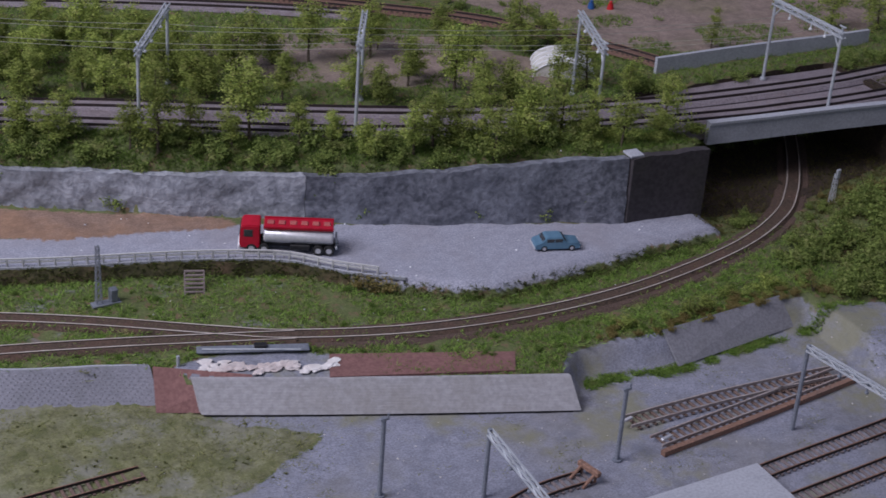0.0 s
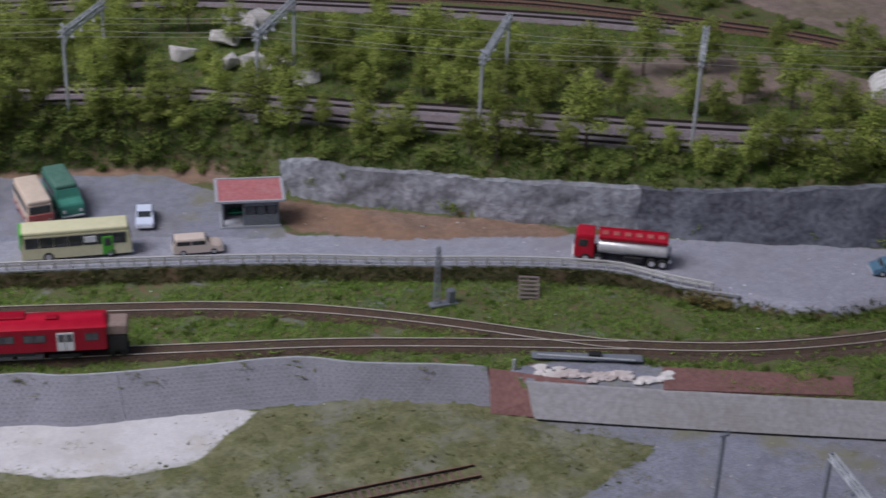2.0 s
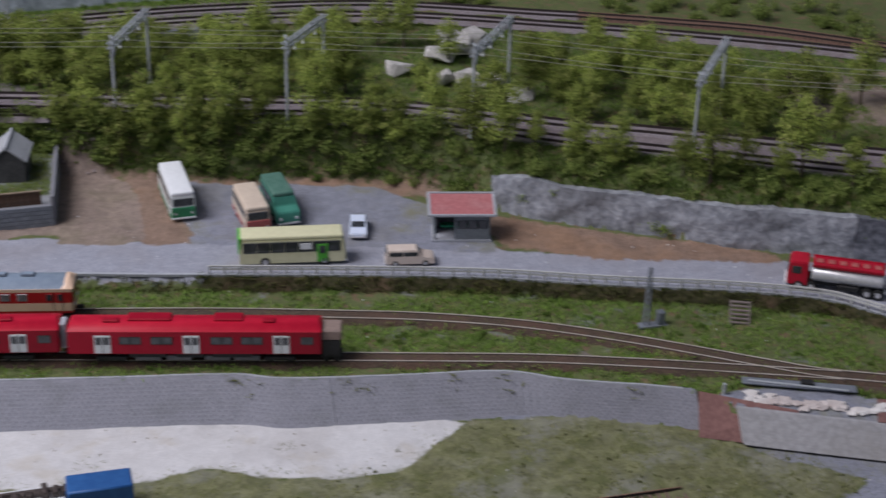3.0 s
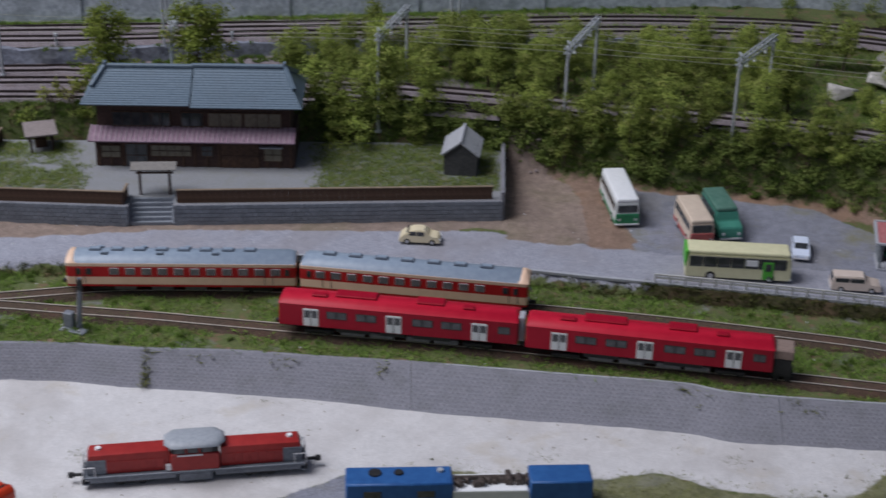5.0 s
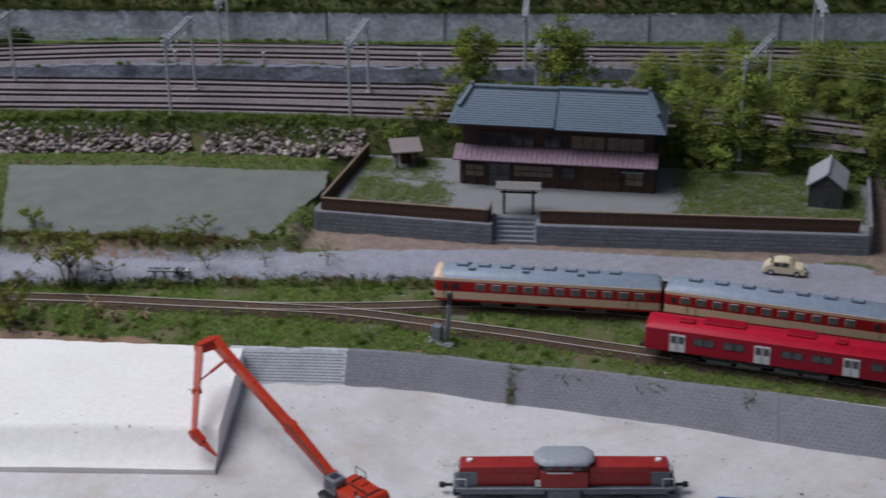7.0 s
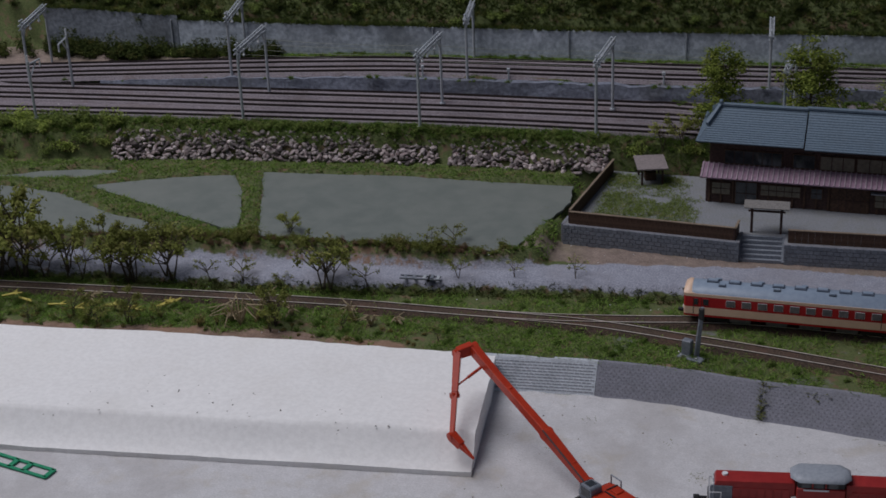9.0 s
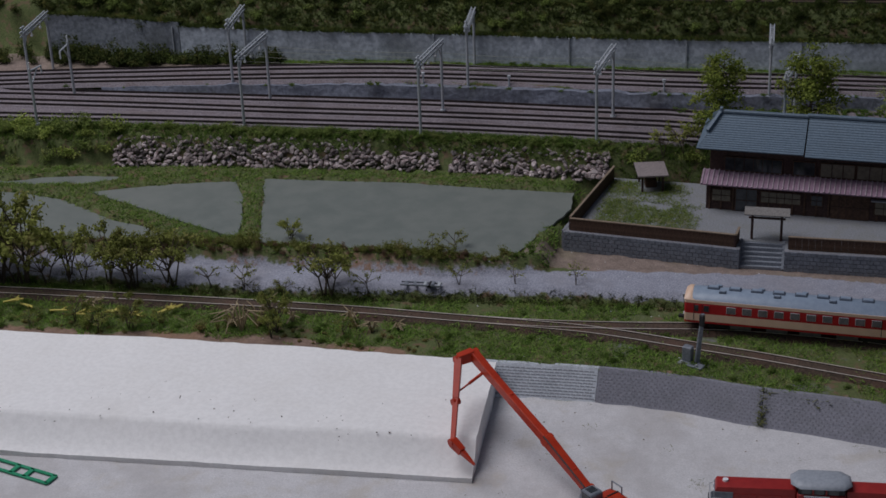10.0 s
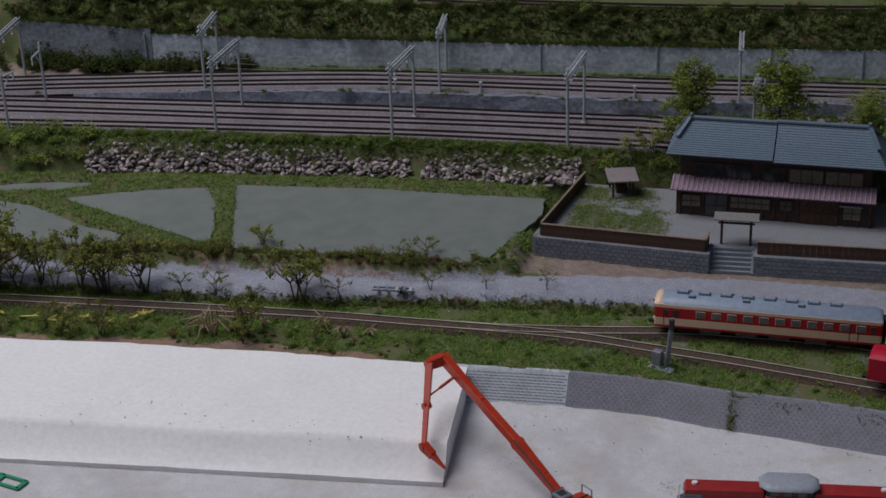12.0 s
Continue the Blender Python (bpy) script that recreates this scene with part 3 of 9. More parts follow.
def ground_at(x, y):
    """Height of the sheet at a place."""
    u, v = (x - gx[0]) / STEP, (y - gy[0]) / STEP
    a, b = int(np.clip(u, 0, nx - 2)), int(np.clip(v, 0, ny - 2))
    fu, fv = u - a, v - b
    return float(Z[b, a] * (1 - fu) * (1 - fv) + Z[b, a + 1] * fu * (1 - fv) + Z[b + 1, a] * (1 - fu) * fv + Z[b + 1, a + 1] * fu * fv)


# the room's floor far below and round the layout
bm = bmesh.new()
slab(bm, [(-2400, -2600, -900), (3000, -2600, -900), (3000, 1900, -900), (-2400, 1900, -900)], 20)
tagged(part("floor", bm, surface("room_floor", (0.25, 0.23, 0.21), (0.32, 0.3, 0.28), 30, 0.6, 0.05)), "plain grey-brown room floor under the layout", "floor", kind="structure")

root = thing("layout_table", 0, 0, 0, 0, "plain plywood table that carries the model railway", "table")
bm = bmesh.new()
slab(bm, [(-900, -560, -29), (1500, -560, -29), (1500, 480, -29), (-900, 480, -29)], 25)
M_PLY = surface("plywood", (0.36, 0.26, 0.16), (0.45, 0.34, 0.22), 8, 0.7, 0.1)
part("table_top", bm, M_PLY, root)
for x in (-860, 300, 1460):
    for y in (-520, 440):
        part("leg", box(bmesh.new(), x, y, -477, 50, 50, 846, 2), M_PLY, root)

# added dark sheet over the ground, painting the shade under the bridge
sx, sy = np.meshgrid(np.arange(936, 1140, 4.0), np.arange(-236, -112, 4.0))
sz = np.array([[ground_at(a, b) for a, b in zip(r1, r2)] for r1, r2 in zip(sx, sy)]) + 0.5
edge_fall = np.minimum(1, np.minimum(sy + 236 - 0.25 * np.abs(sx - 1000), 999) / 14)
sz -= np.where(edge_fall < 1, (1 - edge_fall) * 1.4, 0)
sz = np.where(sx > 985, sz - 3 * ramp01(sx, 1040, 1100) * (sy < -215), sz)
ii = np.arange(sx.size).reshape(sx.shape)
tagged(sheet("underpass_shade_soil", np.stack([sx.ravel(), sy.ravel(), sz.ravel()], 1), np.stack([ii[:-1, :-1], ii[:-1, 1:], ii[1:, 1:], ii[1:, :-1]], -1).reshape(-1, 4).tolist(), M_SHADED_SOIL), "brown soil sheet under the bridge, darkened to paint its shade", "soil", kind="structure")

for k, poly in enumerate(PADDIES):
    bm = bmesh.new()
    cx, cy = np.mean(poly, axis=0)
    rim = []
    q = np.array(poly + poly[:1], float)
    for (x1, y1), (x2, y2) in zip(q[:-1], q[1:]):
        for t in np.arange(0, 1, 0.05):
            x, y = x1 + (x2 - x1) * t, y1 + (y2 - y1) * t
            w = 1.8 + 1.6 * noise.noise((x * 0.09, y * 0.09, 1.0))
            d = Vector((x - cx, y - cy)).normalized()
            rim.append((x + d.x * w, y + d.y * w, PAD))
    slab(bm, rim, 1.5)
    tagged(part("paddy_water", bm, M_POND), "flooded paddy with still grey-green mud water", "paddy field", "paddies", "structure")


# ---- railway tracks ----
def sweep(bm, line, z, profile):
    """A ribbon of the given cross-section (offset to the left, height) along a line of x, y; z is a number or one for each point."""
    d = np.gradient(line[:, :2], axis=0)
    d /= np.linalg.norm(d, axis=1)[:, None]
    left = np.stack([-d[:, 1], d[:, 0]], 1)
    zs = np.broadcast_to(z, len(line))
    rows = []
    for p, n_, h in zip(line, left, zs):
        rows.append([bm.verts.new((p[0] + n_[0] * o, p[1] + n_[1] * o, h + dz)) for o, dz in profile])
    k = len(profile)
    for a, b in zip(rows[:-1], rows[1:]):
        for j in range(k):
            bm.faces.new((a[j], a[(j + 1) % k], b[(j + 1) % k], b[j]))
    bm.faces.new(rows[0][::-1])
    bm.faces.new(rows[-1])


def track(pts, z, label, ballast, rail, name="railway_track", bed=9.5, gap=4.4, wood=None, half=4.8, side=None, sunk=0.0, reach=6.4):
    """z: the railhead above the ground plane's zero, a number or a function of x."""
    line = along(pts)
    zs = np.array([z(x) for x in line[:, 0]]) if callable(z) else np.full(len(line), float(z))
    root = thing(name, 0, 0, 0, 0, label, "railway track")
    if ballast:
        slope = 4.0 if sunk else 2.6
        bm = bmesh.new()
        sweep(bm, line, zs - 2.3, [(-bed, -2.2), (-bed + slope, 0.56 + sunk), (bed - slope, 0.56 + sunk), (bed, -2.2)])
        part("ballast", bm, ballast, root)
    for s in (-1, 1):
        bm = bmesh.new()
        c = s * half
        sweep(bm, line, zs, [(c - 0.5, -1.7), (c + 0.5, -1.7), (c + 0.32, -0.22), (c - 0.32, -0.22)])
        web = part("rail", bm, side or M_RUST, root)
        bm = bmesh.new()
        sweep(bm, line, zs, [(c - 0.32, -0.2), (c + 0.32, -0.2), (c + 0.3, 0), (c - 0.3, 0)])
        part("railhead", bm, rail, web)
    dense = along(pts, gap)
    zd = np.array([z(x) for x in dense[:, 0]]) if callable(z) else np.full(len(dense), float(z))
    d = np.gradient(dense[:, :2], axis=0)
    vv, ff = [], []
    for p, t, h in zip(dense, d, zd):
        t = t / np.hypot(*t)
        nrm = np.array([-t[1], t[0]])
        b = len(vv)
        for dz in (-2.6, -1.75 + sunk):
            for a, c in ((-0.75, -reach), (0.75, -reach), (0.75, reach), (-0.75, reach)):
                q = p[:2] + t * a + nrm * c
                vv.append((q[0], q[1], h + dz))
        ff += [(b + 4, b + 5, b + 6, b + 7), (b, b + 1, b + 5, b + 4), (b + 1, b + 2, b + 6, b + 5), (b + 2, b + 3, b + 7, b + 6), (b + 3, b, b + 4, b + 7)]
    tagged(sheet("sleeper_bed", vv, ff, wood or M_SLEEPER, root), kind="stuff")
    return root


MAIN = [(-900, -156), (-700, -132), (-508, -113), (-448, -108), (-359, -101), (-313, -98), (-256, -95), (-197, -94), (-142, -91), (-90, -84), (-41, -75.5), (-7, -73), (60, -74), (140, -83), (219, -96), (300, -111), (374, -128), (420, -140), (473, -159), (530, -188), (593, -226), (630, -246), (697, -268), (774, -279), (850, -277), (935, -260), (992, -235), (1025, -208), (1052, -178), (1077, -146), (1095, -121)]
LOOP = [(-197, -94), (-125, -93), (-90, -95.5), (-55, -100.5), (-4, -107.5), (31, -113.5), (76, -121), (144, -131.5), (211, -144), (286, -159.5), (356, -173), (409, -184), (469, -197), (529, -214), (582, -231), (630, -247)]
RAIL_Z = -4.6
track(MAIN, RAIL_Z, "single main line with worn pale railheads in brown ballast", M_BALLAST_BROWN, M_RAIL, bed=9.0, wood=M_SLEEPER_DARK, half=4.25, side=M_RUST_PALE, sunk=0.95, reach=5.2)
track(LOOP, RAIL_Z + 0.03, "passing loop with worn pale railheads between turf strips", M_BALLAST_BROWN, M_RAIL, bed=9.0, wood=M_SLEEPER_DARK, half=4.25, side=M_RUST_PALE, sunk=0.95, reach=5.2)

bm = bmesh.new()
sweep(bm, along(CURVE), RAIL_Z - 2.6, [(-15, -2.4), (-10, 0.25), (10, 0.25), (15, -2.4)])
tagged(part("curve_bed", bm, surface("dark_red_brown_bed", (0.06, 0.04, 0.032), (0.13, 0.088, 0.07), 1.2, 0.95, 0.8, stain=(0.17, 0.1, 0.075), depth=0.7)), "dark red-brown ballast bed round the curve", "ballast bed", kind="structure")


def bench_rail(x):
    return bench_z(x) + 3.2


LINE_A = [(-900, 118), (-800, 128), (-626, 146), (-515, 156), (-399, 166), (-280, 175), (-182, 179), (-120, 182), (-80, 182), (85, 160), (280, 115), (432, 75), (545, 18), (600, -4), (692, -47), (800, -93), (892, -121), (954, -134), (1021, -142), (1100, -147), (1164, -145), (1500, -130)]
LINE_B = [(-900, 96), (-800, 106), (-614, 124), (-505, 133), (-389, 141), (-267, 151), (-165, 157), (-82, 159), (-20, 152), (85, 137), (280, 90), (430, 51), (537, -8), (584, -30), (664, -68), (740, -103), (816, -130), (911, -156), (994, -171), (1040, -176), (1128, -181), (1500, -187)]
LINE_C = [(-900, 62), (-800, 72), (-598, 95), (-493, 107), (-381, 117), (-260, 127), (-160, 131), (-78, 132), (30, 128), (120, 119), (215, 102)]
for pts in (LINE_A, LINE_B, LINE_C):
    track(pts, bench_rail, "main line on grey ballast with dark rusty rails", M_BALLAST, M_RUST)


def far_rail(x):
    return float(far_level(x)) + 3.0


LINE_D = [(-900, 100), (-800, 137), (-633, 182), (-528, 199), (-413, 212), (-290, 224), (-168, 232), (-90, 237), (23, 246), (106, 252), (210, 260), (337, 268), (480, 258), (620, 218), (760, 158), (868, 84), (925, 38), (978, -33), (1004, -83)]
LINE_E = [(-900, 78), (-800, 116), (-622, 162), (-518, 178), (-405, 190), (-288, 203), (-168, 210), (-90, 214), (25, 226), (106, 231), (208, 237), (337, 244), (480, 232), (620, 190), (760, 128), (840, 83)]
for pts in (LINE_D[:14], LINE_E):
    track(pts, far_rail, "upper line on grey ballast with dark rusty rails", M_BALLAST, M_RUST)
track([(620, 218), (690, 190), (760, 158), (868, 84), (925, 38), (978, -33), (1004, -83)], far_rail, "old line on red-brown ballast across the back field", M_BALLAST_RED, M_RUSTTRACK, bed=8.0, wood=M_SLEEPER_DARK)
track([(-300, 287), (-122, 291), (77, 311), (300, 345)], Z_FAR + 46.5, "line on the top of the grass bank", M_BALLAST_BROWN, M_RUST)

# tracks in the lower yard
track([(425, -314), (470, -312.5), (515, -311.5)], Z_LOW + 2.6, "old siding half sunk in moss", None, M_RUSTTRACK, wood=M_OLDWOOD)
track([(640, -425), (686, -410), (721, -408)], Z_LOW + 3, "short stub siding of rusty rail", None, M_RUSTTRACK)
track([(730, -452), (812, -443.5), (905, -438), (1100, -425)], Z_LOW + 3, "yard track on timber sleepers in gravel", None, M_RUSTTRACK)
track([(740, -475), (812, -470), (880, -466), (1100, -452)], Z_LOW + 3, "second yard track on timber sleepers in gravel", None, M_RUSTTRACK)


# ---- walls ----
def leaning_wall(name, x0, x1, block, label, z0=Z_LOW - 0.5, z1=Z_MID + 0.3, line=front_wall, lean=wall_lean, holes=None, hole=0.42):
    """A leaning retaining wall of small staggered blocks on a mortar backing, with a coping line."""
    root = thing(name, 0, 0, 0, 0, label, "retaining wall", kind="structure")
    xs = np.append(np.arange(x0, x1 - 1, 4.0), x1)
    bm = bmesh.new()
    rows = []
    for x in xs:
        y, ln = float(line(x)), float(lean(x))
        rows.append([bm.verts.new((x, y - ln - 0.6, z0)), bm.verts.new((x, y - 0.6, z1)), bm.verts.new((x, y + 1.6, z1)), bm.verts.new((x, y - ln + 3, z0))])
    for a, b in zip(rows[:-1], rows[1:]):
        for j in range(4):
            bm.faces.new((a[j], a[(j + 1) % 4], b[(j + 1) % 4], b[j]))
    bm.faces.new(rows[0]), bm.faces.new(rows[-1][::-1])
    part("backing", bm, block, root)
    vv, ff = [], []
    n_rows, w = 12, 3.1
    for r in range(n_rows):
        f0, f1 = r / n_rows + 0.012, (r + 1) / n_rows - 0.012
        for x_ in np.arange(x0 - (w / 2 if r % 2 else 0), x1, w):
            xa, xb = max(x_, x0) + 0.1, min(x_ + w, x1) - 0.1
            if xb - xa < 0.4:
                continue
            b = len(vv)
            for out in (-0.6, -0.7):
                for xx, f in ((xa, f0), (xb, f0), (xb, f1), (xa, f1)):
                    y = float(line(xx)) - float(lean(xx)) * (1 - f)
                    vv.append((xx, y + out + rng.uniform(-0.025, 0.025), z0 + (z1 - z0) * f))
            ff += [(b + 4, b + 5, b + 6, b + 7), (b, b + 1, b + 5, b + 4), (b + 1, b + 2, b + 6, b + 5), (b + 2, b + 3, b + 7, b + 6), (b + 3, b, b + 4, b + 7)]
    tagged(sheet("block_face", vv, ff, block, root), kind="stuff")
    if holes:
        vv, ff = [], []
        for r in range(1, n_rows - 1):
            for x_ in np.arange(x0 + 2 + (1.6 if r % 2 else 0), x1 - 2, 3.2):
                b, f = len(vv), (r + 0.5) / n_rows
                for out in (-0.62, -0.82):
                    for dx, df in ((-hole, -0.015), (hole, -0.015), (hole, 0.015), (-hole, 0.015)):
                        vv.append((x_ + dx, float(line(x_)) - float(lean(x_)) * (1 - f - df) + out, z0 + (z1 - z0) * (f + df)))
                ff += [(b + 4, b + 5, b + 6, b + 7), (b, b + 1, b + 5, b + 4), (b + 1, b + 2, b + 6, b + 5), (b + 2, b + 3, b + 7, b + 6), (b + 3, b, b + 4, b + 7)]
        tagged(sheet("weep_hole", vv, ff, holes, root), kind="stuff")
    return root


M_HOLE = surface("dark_hole", (0.2, 0.215, 0.24), (0.27, 0.285, 0.315), 1, 0.95, 0)
M_HOLE_FAINT = surface("faint_hole", (0.15, 0.153, 0.178), (0.19, 0.193, 0.222), 1, 0.95, 0)
leaning_wall("retaining_wall_1", -168, -98.3, M_BLOCK_LIGHT, "pale block retaining wall section with rows of weep holes", holes=M_HOLE, hole=1.42)
leaning_wall("retaining_wall_2", -98.1, -0.3, M_BLOCK, "grey block retaining wall leaning back below the track", holes=M_HOLE_FAINT)
leaning_wall("retaining_wall_3", 0, 150.3, M_BLOCK, "grey block retaining wall with a mossy joint", holes=M_HOLE_FAINT)
leaning_wall("retaining_wall_4", 150.6, 352.3, M_BLOCK, "grey block retaining wall with moss hanging from its top", holes=M_HOLE_FAINT)
leaning_wall("retaining_wall_5", 352.6, 546, M_BLOCK, "grey block retaining wall above moss-covered ground", holes=M_HOLE_FAINT)

# thin pale rim along the wall's top
bm = bmesh.new()
sweep(bm, np.array([(x, float(front_wall(x)) + 0.4 + 0.5 * noise.noise((x * 0.08, 0, 0))) for x in np.arange(170, 545, 5.0)]), Z_MID + 0.3, [(-0.9, -0.6), (0.7, -0.6), (0.6, 0.35), (-0.8, 0.35)])
tagged(part("wall_rim", bm, M_CONCRETE), "thin pale plaster rim along the wall's top", "wall rim", kind="structure")

# loose wall slab, with the brown board and raw plaster behind it
slab_line = curve([(555, -258), (565, -263.5), (650, -300), (753, -341.5), (760, -344)])
M_BLOCK_SLAB = surface("slab_block", (0.29, 0.287, 0.3), (0.38, 0.375, 0.4), 3.0, 0.9, 0.3, per_island=0.03, stain=(0.24, 0.225, 0.2), stain_amount=0.6)
leaning_wall("retaining_wall_6", 562, 753, M_BLOCK_SLAB, "loose slab of block wall propped before bare board", Z_LOW + 1.6, Z_MID + 0.5, slab_line, lambda x: 13.5)
# black strip drawn in for the shadow line at the slab's foot
bm = bmesh.new()
sweep(bm, np.array([(x, float(slab_line(x)) - 11.5) for x in np.arange(564, 752, 6.0)]), Z_LOW, [(-1.6, -1), (3, -1), (3, 2.4), (-1.6, 2.4)])
tagged(part("slab_shadow_strip", bm, M_BLACK), "black strip added as the shadow line under the loose wall slab", "batten", kind="structure")
bm = bmesh.new()
slab(bm, [(546.5, -244.5, -6.4), (592, -273, -6.4), (594, -287.5, -23.2), (541, -263.5, -23.2)][::-1], 2)
tagged(part("bare_board_end", bm, M_BROWN), "bare red-brown board closing a gap in the wall", "board", kind="structure")
bm = bmesh.new()
slab(bm, [(630, -291, -6.9), (727, -326, -6.9), (737, -309, -6.9), (640, -270, -6.9)], 1.5)
tagged(part("bare_board", bm, M_BROWN), "bare red-brown board lying behind the wall slab", "board", kind="structure")
bm = bmesh.new()
for k in range(60):
    u = rng.uniform(-36, 38)
    v = rng.gauss(0, 1.8) - 1.0 + 1.6 * math.sin(u * 0.2)
    r = rng.uniform(0.7, 3.6)
    got = bmesh.ops.create_icosphere(bm, subdivisions=2, radius=r)
    for w in got["verts"]:
        w.co *= 1 + 0.7 * noise.noise(w.co * 0.5 + Vector((u, v, 3)))
        w.co = Vector((604 + u * 0.92 + v * 0.36 + w.co.x * 1.3, -267.5 - u * 0.37 + v * 0.93 + w.co.y * 0.85, -6.9 + w.co.z * 0.28))
tagged(part("plaster_patch", bm, surface("raw_plaster", (0.68, 0.66, 0.65), (0.8, 0.78, 0.77), 5, 0.9, 0.8, stain=(0.32, 0.2, 0.18), stain_amount=0.6, depth=1.0)), "rough patch of raw white plaster with brown stains", "plaster", kind="structure")
root = thing("point_motor_plate", 603, -250, -6.5, -20, "long grey point motor plate beside the turnout", "point motor")
bm = bmesh.new()
box(bm, 0, 0, 0.6, 62, 6.5, 1.2, 0.3)
part("plate", bm, M_STEEL_DARK, root)
bm = bmesh.new()
box(bm, 4, 0.5, 2.1, 7, 4, 2.4, 0.4)
part("motor_box", bm, M_BLACK, root)
bm = bmesh.new()
rod(bm, (-28, -1, 1.7), (26, -4, 1.7), 0.6)
part("rod", bm, M_STEEL, root)

# concrete slabs on the slope beside the curve
for (xa, xb, mat_) in ((832, 926, M_SLOPE),):
    bm = bmesh.new()
    slab(bm, [(xa, -340.5, -22.5), (xb, -332, -22.5), (xb - 5, -319.5, -6), (xa - 3, -324.5, -6)], 1.5)
    tagged(part("slope_slab", bm, mat_), "flat grey concrete slab laid on the embankment slope", "slab", kind="structure")


def rough_wall(name, x0, x1, line, height, mat_, label, base=-1.5, lean=2.0, amp=1.4, cap=0.0, grain=0.075, z_of=None, uneven=1.0):
    """A rough cast wall standing along a line, leaning back, with a knobbly face and uneven top."""
    bm = bmesh.new()
    xs = np.arange(x0, x1 + 0.1, 3.5)
    grid = []
    for x in xs:
        h = float(height(x)) + uneven * (1.8 * noise.noise((x * 0.05, 3, 8)) + 1.0 * noise.noise((x * 0.22, 1, 5)))
        zb = base if z_of is None else z_of(x)
        col = []
        for f in np.linspace(0, 1, 9):
            z = zb + (h - base) * f
            y = float(line(x)) + lean * f + amp * noise.noise((x * grain, z * grain * 1.4, 5.0)) + 1.3 * amp * noise.noise((x * 0.028, z * 0.02, 11.0)) + 0.5 * amp * noise.noise((x * grain * 3, z * grain * 3, 2.0))
            col.append(bm.verts.new((x, y - 1.2, z)))
        col.append(bm.verts.new((x, float(line(x)) + lean + 5 + cap, zb + h - base - 0.2)))
        col.append(bm.verts.new((x, float(line(x)) + lean + 5 + cap, zb - 1)))
        grid.append(col)
    k = len(grid[0])
    for a, b in zip(grid[:-1], grid[1:]):
        for j in range(k):
            bm.faces.new((a[j], a[(j + 1) % k], b[(j + 1) % k], b[j]))
    bm.faces.new(grid[0]), bm.faces.new(grid[-1][::-1])
    ob = smooth(part(name, bm, mat_), 35)
    return tagged(ob, label, "retaining wall", kind="structure")


rough_wall("rock_wall_1", 490, 690, road_back, wall_height, M_ROCK_PALE, "pale grey rough cast rock wall at the foot of the hillside", amp=2.2)
rough_wall("rock_wall_2", 690, 880, road_back, wall_height, M_ROCK, "dark glossy rock wall with whitish splashes behind the gravel road")
abut_line = curve([(879, -212.5), (900, -214), (938, -219)])
rough_wall("abutment_wall", 880, 938, abut_line, wall_height, M_ABUT_SHADE, "smooth dark abutment wall under the bridge end, shade in its tone", amp=0.15, lean=0.3)
bm = bmesh.new()
box(bm, 884, -207, 46.2, 10, 10, 1.6, 0.3, turn=-4)
tagged(part("abutment_cap", bm, M_CONCRETE), "pale concrete cap on the abutment corner", "wall cap", kind="structure")
rough_wall("far_wall_2", -640, -517.5, far_wall_line, lambda x: 73, surface("dark_far_concrete", (0.17, 0.19, 0.225), (0.32, 0.35, 0.4), 3.0, 0.85, 0.5, stain=(0.1, 0.11, 0.11), stain_amount=0.7, depth=0.8), "taller weathered grey concrete wall section above scrub", base=34.0, lean=1.0, amp=0.5, uneven=0.35)
rough_wall("far_wall_1", -517, 620, far_wall_line, lambda x: 69.5, M_FARWALL, "weathered pale concrete retaining wall behind the upper line", base=34.0, lean=1.0, amp=0.5, uneven=0.35)
rough_wall("low_dark_wall", -560, 330, far_front, lambda x: far_level(x) - 1.2, M_LOWWALL, "low blue-grey stone wall between the two pairs of tracks", base=33.5, lean=1.5, amp=0.9)
# joints of the far wall
M_JOINT = surface("grey_joint", (0.33, 0.36, 0.4), (0.44, 0.475, 0.52), 2.0, 0.95, 0.2)
for x in (-523, -300, -190, -98, -10, 60, 160, 260):
    bm = bmesh.new()
    box(bm, x, float(far_wall_line(x)) - 1.3, 57, 0.9, 1.6, 25)
    tagged(part("wall_joint", bm, M_JOINT), "faint upright joint in the far concrete wall", "wall joint", "far wall joints", "structure")
# concrete parapet on the right
par = along([(990, -86, 0), (1063, -88, 0), (1157, -94, 0), (1186, -95, 0)], 20)
bm = bmesh.new()
sweep(bm, par, 40, [(-1.5, -2), (1.5, -2), (1.5, 11), (-1.5, 11)])
tagged(part("parapet_wall", bm, M_CONCRETE), "pale concrete parapet wall above the main line", "parapet wall", kind="structure")

# ---- the bridge over the branch ----
root = thing("railway_bridge", 0, 0, 0, 0, "concrete girder railway bridge over the branch line", "bridge")
bm = bmesh.new()
deck = along([(930, -140), (1000, -150), (1128, -160), (1260, -160)], 12)
sweep(bm, deck, 37.6, [(-33, -7), (38, -7), (38, 0.2), (-33, 0.2)])
part("deck", bm, M_BALLAST, root)
bm = bmesh.new()
gird = along([(962, -184), (1000, -189), (1060, -196), (1128, -205), (1260, -218)], 10)
sweep(bm, gird, 40, [(-2, -10), (2, -10), (2, 6), (-2, 6)])
sweep(bm, gird, 40, [(-3.2, 4.6), (2.4, 4.6), (2.4, 6.4), (-3.2, 6.4)])
part("girder", bm, M_CONCRETE, root, "pale concrete side girder with a ledge")
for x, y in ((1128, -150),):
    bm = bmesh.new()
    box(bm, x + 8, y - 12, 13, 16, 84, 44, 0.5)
    part("pier", bm, M_ABUT_SHADE, root, "far abutment with the shade painted into its dark colour")
